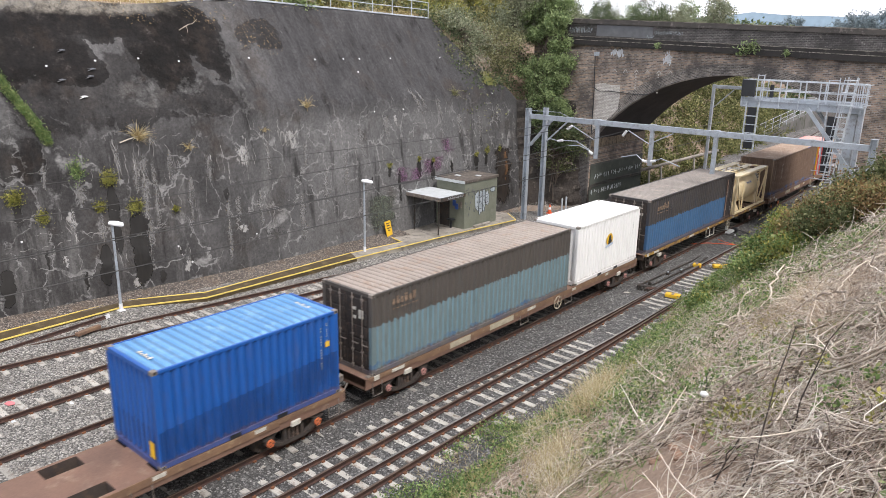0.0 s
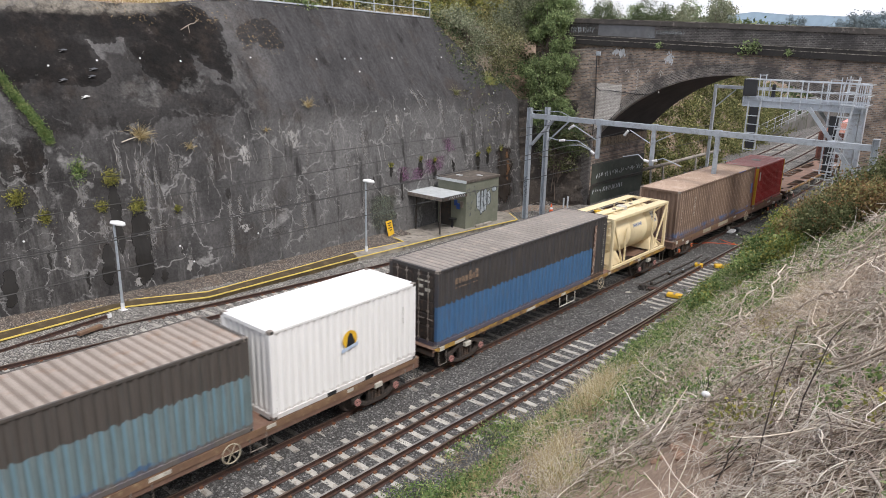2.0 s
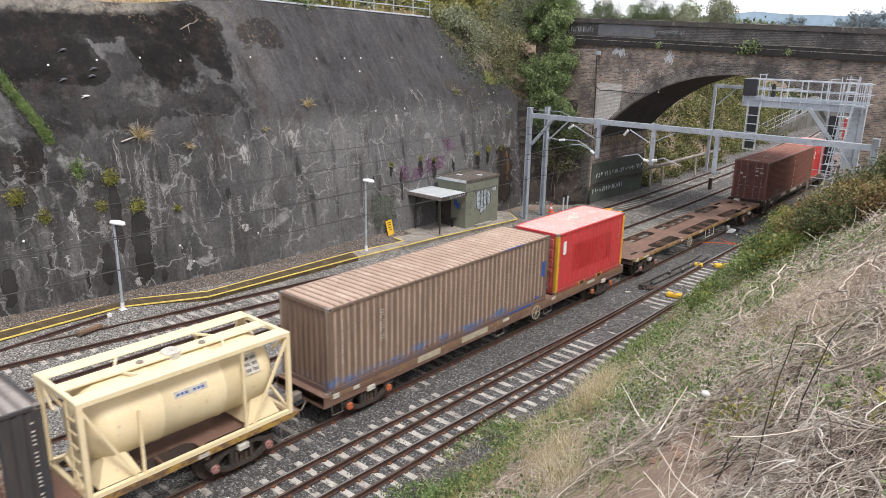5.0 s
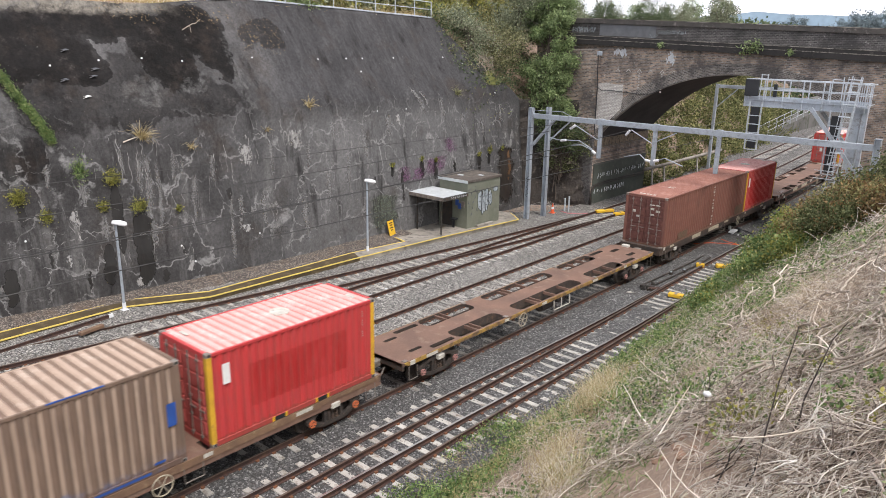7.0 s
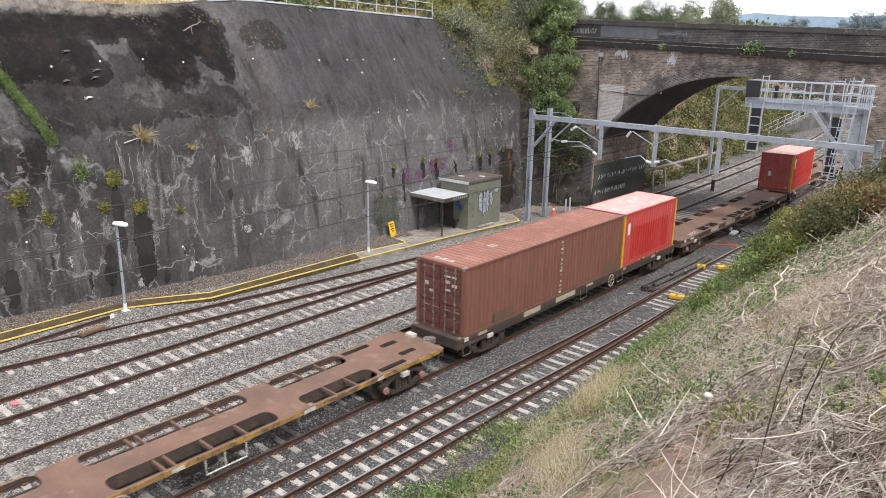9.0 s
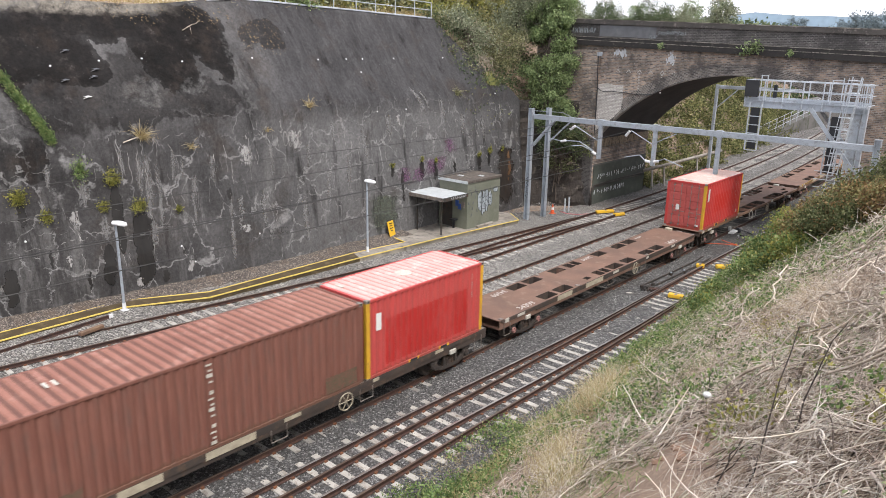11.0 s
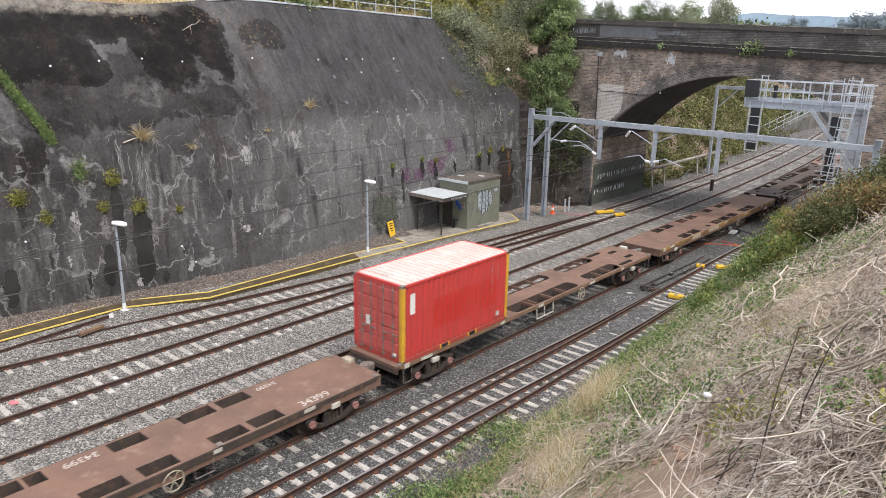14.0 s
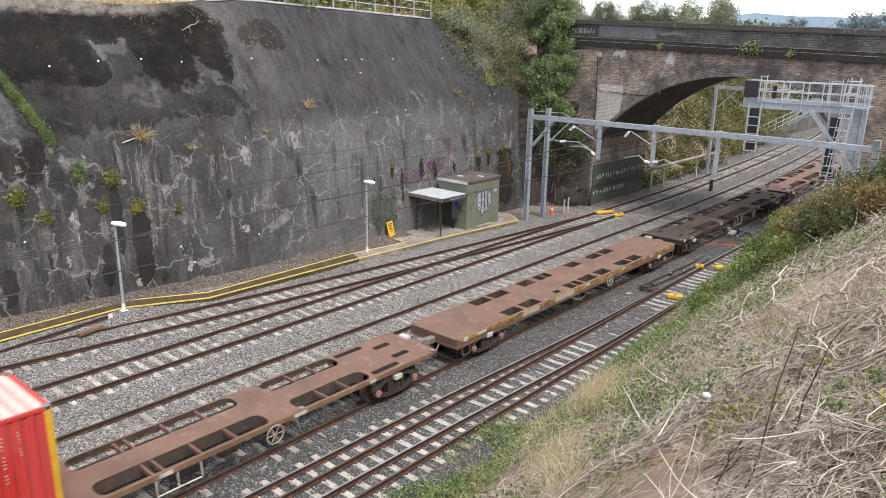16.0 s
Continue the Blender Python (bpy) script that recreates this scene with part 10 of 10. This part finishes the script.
SECOND = {"weed": ("leaf_yellow", 0.22), "leaf_yellow": ("weed", 0.5), "bush_olive": ("leaf_rust", 0.4), "leaf_rust": ("bush_olive", 0.4), "bush_dark": ("leaf_rust", 0.15)}
for k, (x, y, r_, h, m) in enumerate(((6.6, 22.0, 0.45, 0.35, "weed"), (7.2, 26.0, 0.5, 1.1, "weed"), (7.8, 24.0, 0.7, 1.2, "weed"), (8.4, 25.4, 0.8, 1.7, "leaf_yellow"), (9.0, 23.4, 0.8, 1.6, "leaf_yellow"), (9.6, 24.6, 1.0, 1.3, "bush_olive"), (9.9, 22.0, 0.9, 1.3, "leaf_rust"), (10.6, 23.4, 1.0, 1.4, "bush_olive"), (10.9, 21.2, 0.9, 1.5, "bush_dark"), (11.6, 22.6, 1.0, 1.6, "bush_dark"), (12.1, 21.0, 0.9, 1.4, "bush_olive"), (12.9, 22.0, 1.0, 1.5, "bush_dark"), (11.6, 19.8, 0.8, 1.2, "bush_dark"), (12.9, 19.6, 0.8, 1.1, "leaf_rust"), (13.9, 20.6, 0.9, 1.4, "bush_olive"), (7.1, 19.6, 0.4, 0.35, "weed"), (8.3, 21.6, 0.6, 0.7, "weed"), (7.9, 27.8, 0.8, 0.6, "bush_olive"), (9.2, 27.6, 0.9, 0.8, "bush_olive"), (10.0, 20.2, 0.7, 0.8, "leaf_yellow"), (8.9, 20.4, 0.6, 0.6, "weed"))):
    bush({"weed": "low green leafy bush on the bank", "leaf_yellow": "yellow-green bush on the bank", "bush_olive": "olive bush with drying leaves on the bank", "leaf_rust": "bush with rust-brown dying leaves", "bush_dark": "dark green bush on the bank"}[m], x, y, r_, h, M[m], M[SECOND[m][0]], SECOND[m][1], 90 + k)

# leafy sprigs coming up through the sticks
def sprig(x, y, r, n, mat, seed):
    q = np.random.RandomState(seed)
    z = land(x, y)
    t = thing("weed_sprig", {"weed": "green leafy weed coming up through the dead sticks", "leaf_yellow": "yellowing leafy weed among the dead sticks"}[mat], "weed", "weeds on the bank")
    b, pts = Build(), []
    for i in range(n):
        a, d = q.uniform(0, 2 * math.pi), r * q.uniform(0.2, 1.0)
        tip = (x + d * math.cos(a), y + d * math.sin(a), z + q.uniform(0.15, 0.45) + 0.8 * d * math.cos(a))
        b.path([(x + 0.3 * d * math.cos(a), y + 0.3 * d * math.sin(a), z + 0.2 * d * math.cos(a)), (x + 0.7 * d * math.cos(a), y + 0.7 * d * math.sin(a), tip[2] - 0.06), tip], 0.005, 4, taper=0.5)
        pts.append(np.array(tip) + q.normal(size=(9, 3)) * 0.06)
    b.ob("stems", M["bark"], t)["kind"] = "stuff"
    leaf_mesh("leaves", np.concatenate(pts), 0.042, M[mat], q).parent = t


for k, (x, y, r_, n, m) in enumerate(((15.8, 0.8, 0.3, 14, "weed"), (16.05, 1.5, 0.3, 12, "weed"), (15.55, 1.6, 0.25, 8, "weed"), (14.75, 1.7, 0.3, 10, "leaf_yellow"), (13.1, 7.6, 0.45, 12, "leaf_yellow"), (11.6, 8.6, 0.5, 16, "weed"), (10.6, 6.2, 0.45, 14, "weed"), (16.3, 0.0, 0.25, 9, "leaf_yellow"), (12.2, 5.2, 0.4, 10, "weed"), (14.0, 4.3, 0.3, 7, "weed"), (10.9, 9.8, 0.5, 14, "weed"), (11.4, 3.2, 0.4, 12, "weed"), (15.0, 3.0, 0.25, 7, "leaf_yellow"))):
    sprig(x, y, r_, n, m, 400 + k)

# single branches, logs and saplings that stand out
def branch(label, pts, r, mat, name="fallen_branch", taper=0.45):
    b = Build()
    q = np.random.RandomState(int(1000 * (pts[0][0] + pts[0][1])) % 99991)
    way = []
    for (xa, ya, ha), (xb, yb, hb) in zip(pts, pts[1:]):
        for f in (0.0, 0.25, 0.5, 0.75):
            way.append((xa + (xb - xa) * f + 0.035 * q.normal(), ya + (yb - ya) * f + 0.035 * q.normal(), ha + (hb - ha) * f + 0.02 * q.normal()))
    way.append(pts[-1])
    b.path([(x, y, land(x, y) + h + 0.12) for x, y, h in way], r, 7, taper=taper)
    for j in range(2, len(way) - 1, 4):
        x, y, h = way[j]
        tip = (x + 0.35 * q.normal(), y + 0.35 * q.normal())
        b.path([(x, y, land(x, y) + h + 0.12), ((x + tip[0]) / 2, (y + tip[1]) / 2, land(x, y) + h + 0.2), (*tip, land(*tip) + h + 0.16)], r * 0.4, 5, taper=0.4)
    tagged(b.ob(name, mat, smooth=True), label, "branch", "branches on the bank")


branch("bleached forked log lying on the bank", [(15.0, 3.2, 0.12), (14.75, 3.8, 0.26), (14.7, 4.3, 0.34), (14.5, 4.8, 0.3)], 0.024, M["dead_wood"])
branch("bleached side limb of a fallen log", [(14.75, 3.8, 0.26), (15.1, 4.3, 0.34), (15.5, 4.6, 0.3)], 0.017, M["dead_wood"])
branch("grey fallen log half buried in twigs", [(14.3, 2.6, -0.04), (13.9, 2.9, 0.02), (13.4, 3.15, 0.02), (13.1, 3.3, -0.02)], 0.045, M["dead_wood"])
branch("long grey fallen branch lying down the bank", [(13.3, 3.0, 0.06), (12.7, 3.2, 0.1), (12.1, 2.6, 0.12), (11.6, 2.2, 0.1)], 0.04, M["dead_wood"])
branch("long pale branch lying across the bank", [(13.6, 16.4, 0.3), (12.9, 16.0, 0.36), (12.0, 15.6, 0.34), (11.6, 13.2, 0.3), (11.5, 11.7, 0.2)], 0.018, M["dead_wood"])
branch("curved pale branch among the weeds", [(11.9, 11.8, 0.1), (11.6, 12.6, 0.5), (11.6, 13.6, 0.75), (11.8, 14.2, 0.4)], 0.03, M["pale_wood"])
branch("thick grey fallen limb lying along the bank", [(12.1, 12.75, 0.1), (12.35, 12.95, 0.14), (12.76, 13.4, 0.18), (13.16, 13.45, 0.2), (13.5, 13.75, 0.24), (13.9, 14.2, 0.42)], 0.05, M["dead_wood"])
branch("grey side limb of a fallen branch", [(12.4, 13.0, 0.14), (12.25, 13.6, 0.35), (12.1, 14.4, 0.3), (11.5, 15.1, 0.12)], 0.03, M["dead_wood"])
branch("crooked bleached limb sticking out of the brush", [(12.1, 12.8, 0.1), (12.0, 12.95, 0.35), (12.15, 13.05, 0.5), (12.35, 12.9, 0.25)], 0.028, M["pale_wood"])
branch("curled grey branch among the sticks", [(13.0, 11.9, 0.1), (13.3, 11.6, 0.3), (13.6, 11.8, 0.34), (13.5, 12.2, 0.2), (13.2, 12.3, 0.1)], 0.03, M["dead_wood"])
branch("grey branch across the brush", [(13.5, 10.8, 0.12), (13.8, 11.0, 0.22), (14.1, 11.05, 0.3), (14.6, 11.6, 0.2)], 0.026, M["dead_wood"])
branch("bleached branch across the brush", [(13.9, 8.1, 0.15), (14.1, 8.6, 0.28), (14.2, 9.4, 0.3), (14.6, 10.0, 0.2)], 0.022, M["pale_wood"])
branch("bent grey limb over the brush", [(14.6, 7.0, 0.12), (14.3, 7.8, 0.34), (13.9, 8.2, 0.4), (13.3, 8.5, 0.2)], 0.03, M["dead_wood"])
branch("thin pale upright stick", [(11.7, 9.95, 0.05), (11.6, 10.0, 0.4), (11.65, 10.1, 0.75), (11.9, 10.2, 0.8)], 0.026, M["pale_wood"])
branch("thin pale stick beside the rails", [(9.6, 6.1, 0.2), (8.0, 6.9, 0.35), (6.4, 7.7, 0.3)], 0.015, M["pale_wood"])
branch("grey forked branch on the bank", [(15.9, 3.6, 0.1), (15.2, 5.2, 0.25), (14.4, 7.0, 0.3), (13.9, 8.4, 0.2)], 0.02, M["dead_wood"])
branch("dark grey branch among the stalks", [(15.9, 2.2, 0.1), (15.3, 2.8, 0.3), (14.6, 3.2, 0.3)], 0.024, M["dead_wood"])
for k, (x, y, dx, dy, h) in enumerate(((15.15, -0.4, -0.05, 1.4, 1.75), (15.2, 0.9, 0.25, 0.9, 1.5), (14.65, 0.2, 0.1, 0.25, 0.7), (13.2, 3.4, 0.05, 0.1, 0.8), (11.6, 5.0, 0.05, 0.15, 0.8))):
    t = thing("sapling", "thin dark bare sapling rising from the bank", "sapling", "saplings")
    b = Build()
    z = land(x, y)
    q = np.random.RandomState(200 + k)
    pts = [(x + dx * f + 0.03 * q.normal(), y + dy * f + 0.03 * q.normal(), z + h * f) for f in np.linspace(0, 1, 7)]
    b.path(pts, 0.014, 5, taper=0.4)
    b.path([pts[3], (pts[3][0] + 0.08, pts[3][1] + 0.12, pts[3][2] + 0.25), (pts[3][0] + 0.1, pts[3][1] + 0.25, pts[3][2] + 0.45)], 0.006, 4, taper=0.3)
    b.ob("stem", M["dark_stem"], t)
q = np.random.RandomState(305)
t = thing("leafy_weed", "yellowing broad-leaved weed growing beside the dirt patch", "weed")
pts, b = [], Build()
for i in range(9):
    x, y = 14.25 + q.normal() * 0.22, 1.9 + q.normal() * 0.4
    z = land(x, y)
    b.path([(x, y, z), (x + 0.05, y, z + 0.25), (x + 0.08 * q.normal(), y + 0.06, z + 0.45)], 0.006, 4)
    pts.append(np.array((x, y, z + 0.3)) + q.normal(size=(16, 3)) * np.array((0.12, 0.12, 0.12)))
b.ob("stems", M["bark"], t)["kind"] = "stuff"
leaf_mesh("leaves", np.concatenate(pts), 0.05, M["leaf_yellow"], q).parent = t
b = Build()
b.lathe([(0.02, -0.07), (0.045, -0.05), (0.06, 0), (0.04, 0.06), (0.02, 0.08)], (0, 0, 0), "x", 10)
o = tagged(b.ob("white_litter", M["porcelain"], smooth=True), "crumpled white litter lying on the bank", "litter")
o.matrix_basis = Matrix.Translation((13.32, 3.25, land(13.32, 3.25) + 0.34))
q = np.random.RandomState(303)
for i in range(9):
    b = Build()
    s = q.uniform(0.05, 0.12)
    b.lathe([(0.02, -s * 0.6), (s * 0.8, -s * 0.4), (s, 0), (s * 0.7, s * 0.45), (0.02, s * 0.55)], (0, 0, 0), "z", 7)
    b.v = [tuple(Vector(v) * (1 + 0.25 * noise.noise((v[0] * 20, v[1] * 20, i)))) for v in b.v]
    x, y = 13.57 + q.normal() * 0.2, 1.85 + q.normal() * 0.2
    o = tagged(b.ob("stone", surface("reddish_stone", (0.30, 0.19, 0.13), (0.22, 0.14, 0.10), scale=8, fine=40, rough=0.9) if i == 0 else bpy.data.materials["reddish_stone"]), "reddish stone lying in the dirt", "stone", "stones on the bank")
    o.matrix_basis = Matrix.Translation((x, y, land(x, y) + 0.02))

# hills on the horizon
def hill(y, z_fn, x0, x1, mat, label):
    xs = np.linspace(x0, x1, 60)
    vs = [(x, y + dy, z) for x in xs for dy, z in ((0, 5.0), (60, z_fn(x)), (500, 5.0))]
    fs = [(3 * i + k, 3 * i + 3 + k, 3 * i + 4 + k, 3 * i + 1 + k) for i in range(59) for k in (0, 1)]
    tagged(mesh_ob("backdrop_hill", vs, fs, mat, smooth=True), label, "hill", kind="structure")


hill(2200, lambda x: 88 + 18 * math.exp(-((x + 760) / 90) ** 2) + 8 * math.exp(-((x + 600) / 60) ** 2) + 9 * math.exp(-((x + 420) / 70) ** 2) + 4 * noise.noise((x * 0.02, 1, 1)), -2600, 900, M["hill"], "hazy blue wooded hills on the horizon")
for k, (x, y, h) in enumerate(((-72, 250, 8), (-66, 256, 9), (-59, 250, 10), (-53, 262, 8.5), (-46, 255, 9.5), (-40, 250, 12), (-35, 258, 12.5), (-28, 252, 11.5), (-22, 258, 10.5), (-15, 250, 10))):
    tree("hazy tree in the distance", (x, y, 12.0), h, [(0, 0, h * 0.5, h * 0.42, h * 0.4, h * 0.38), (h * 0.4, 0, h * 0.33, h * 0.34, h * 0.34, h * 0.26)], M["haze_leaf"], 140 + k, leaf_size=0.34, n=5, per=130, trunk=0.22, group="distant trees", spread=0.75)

# ---- birds that leave the wall ----
def bird(label, body_mat, wing_mat, scale=0.68):
    """A pigeon-sized bird: nose along +y, wings hinged along its back."""
    t = thing("bird", label, "bird", "birds on the wall")
    b = Build()
    b.lathe([(0.005, -0.19), (0.03, -0.16), (0.06, -0.08), (0.07, 0.0), (0.055, 0.08), (0.035, 0.12), (0.04, 0.15), (0.03, 0.185), (0.008, 0.2), (0.004, 0.225)], (0, 0, 0), "y", 10)
    b.ob("body", body_mat, t, smooth=True).matrix_basis = Matrix.Scale(scale, 4)
    b = Build()
    b.prism([(-0.03, -0.15), (0.03, -0.15), (0.06, -0.30), (-0.06, -0.30)], -0.006, 0.006, "z")
    b.ob("tail", wing_mat, t).matrix_basis = Matrix.Scale(scale, 4)
    wings = []
    for s in (-1, 1):
        b = Build()
        b.prism([(0.0, -0.07), (s * 0.14, -0.11), (s * 0.33, -0.13), (s * 0.36, -0.06), (s * 0.2, 0.06), (0.0, 0.08)], -0.006, 0.006, "z")
        b.v = [(x * scale, y * scale, z * scale) for x, y, z in b.v]
        wings.append((b.ob("wing", wing_mat, t), s))
    return t, wings


PALE_FEATHER = surface("white_feathers", (0.80, 0.80, 0.78), (0.70, 0.70, 0.69), scale=8, fine=50, rough=0.8)
GREY_FEATHER = surface("grey_feathers", (0.14, 0.145, 0.16), (0.09, 0.095, 0.11), scale=8, fine=50, rough=0.8)
DULL_FEATHER = surface("dull_wing_feathers", (0.22, 0.22, 0.23), (0.14, 0.14, 0.15), scale=8, fine=50, rough=0.8)
FLOCK = []
for label, mats, perch, leave, way in (
        ("white bird perched on the wall, then flying off", (PALE_FEATHER, PALE_FEATHER), (6.24, 9.16), 11.3, ((11.5, 5.77, 9.63), (12, 8.37, 9.6), (12.5, 12.28, 9.33), (13, 17.82, 9.13), (13.5, 24.88, 9.18), (14, 33.04, 10.13), (14.5, 40.85, 12.57), (15.2, 50.0, 15.5), (16, 62.0, 18.0))),
        ("grey pigeon perched on the wall, then flying off", (GREY_FEATHER, DULL_FEATHER), (5.6, 9.88), 12.1, ((12.5, 4.93, 10.09), (13, 7.85, 9.56), (13.5, 12.27, 9.25), (14, 18.41, 8.64), (14.5, 26.72, 8.59), (15, 35.86, 10.19), (16, 54.0, 16.0))),
        ("grey pigeon perched on the wall, then flying off", (GREY_FEATHER, DULL_FEATHER), (6.83, 10.01), 12.1, ((12.5, 5.81, 10.65), (13, 8.53, 10.4), (13.5, 12.33, 10.12), (14, 17.58, 10.0), (14.5, 24.12, 10.18), (15, 32.43, 11.34), (16, 50.0, 16.5))),
        ("grey pigeon perched on the wall, then flying off", (GREY_FEATHER, DULL_FEATHER), (7.03, 10.32), 12.0, ((12.5, 6.91, 10.4), (13, 10.66, 10.17), (13.5, 15.87, 9.9), (14, 22.51, 10.11), (14.5, 31.21, 10.97), (15, 40.01, 12.97), (16, 56.0, 17.5))),
        ("grey pigeon perched on the wall, then flying off", (GREY_FEATHER, DULL_FEATHER), (6.09, 11.13), 12.1, ((12.5, 6.94, 11.43), (13, 11.22, 11.79), (13.5, 16.52, 12.4), (14, 23.14, 13.63), (15, 38.0, 17.0), (16, 52.0, 20.0)))):
    FLOCK.append((bird(label, *mats), perch, leave, way))

# ---- what moves ----
def travelled(t):
    """How far the train has come at t seconds, in metres towards the near end of the cutting."""
    return float(np.interp(t, [-1, 0, 4.2, 6.3, 17], [-8.45, 0, 35.49, 53.45, 145.684]))


def motions():
    times = [i * 0.5 for i in range(33)]
    for ob, s, z in TRAIN:
        rows = []
        for t in times:
            y = s - travelled(t)
            near, far = track_train(y), track_train(y + 6.0)
            rows.append((t, pose(near, y, z, 0, 0, math.degrees(math.atan2(near - far, 6.0)))))
        walk(ob, rows)
    step = 1 / 15
    for w, yy in WHEELS:
        rows = []
        for i in range(int(16 / step) + 1):
            t = i * step
            rows.append((t, pose(0, yy, WHEEL_R, math.degrees(travelled(t) / WHEEL_R) % 360.0)))
        walk(w, rows)

    for (ob, wings), (py, pz), leave, way in FLOCK:
        seat, _ = on_wall(py, pz, 0.09)
        rows = [(0.0, pose(*seat, 0, 0, -20)), (leave - 0.1, pose(*seat, 0, 0, -20))]
        last = (seat.y, seat.z)
        for t, y, z in way:
            climb = math.degrees(math.atan2(z - last[1], max(0.5, abs(y - last[0]))))
            rows.append((t, pose(-13.0, y, z, climb, 0, -4)))
            last = (y, z)
        walk(ob, rows)
        for w, s in wings:
            beat = [(0.0, pose(0, 0, 0, 0, s * 25, -s * 70)), (leave - 0.1, pose(0, 0, 0, 0, s * 25, -s * 70))]
            t, up = leave, True
            while t < 15.95:
                beat.append((t, pose(0, 0, 0, 0, s * (-32 if up else 26), 0)))
                t, up = t + 0.1, not up
            beat.append((16.0, pose(0, 0, 0, 0, 0, 0)))
            walk(w, beat)


motions()
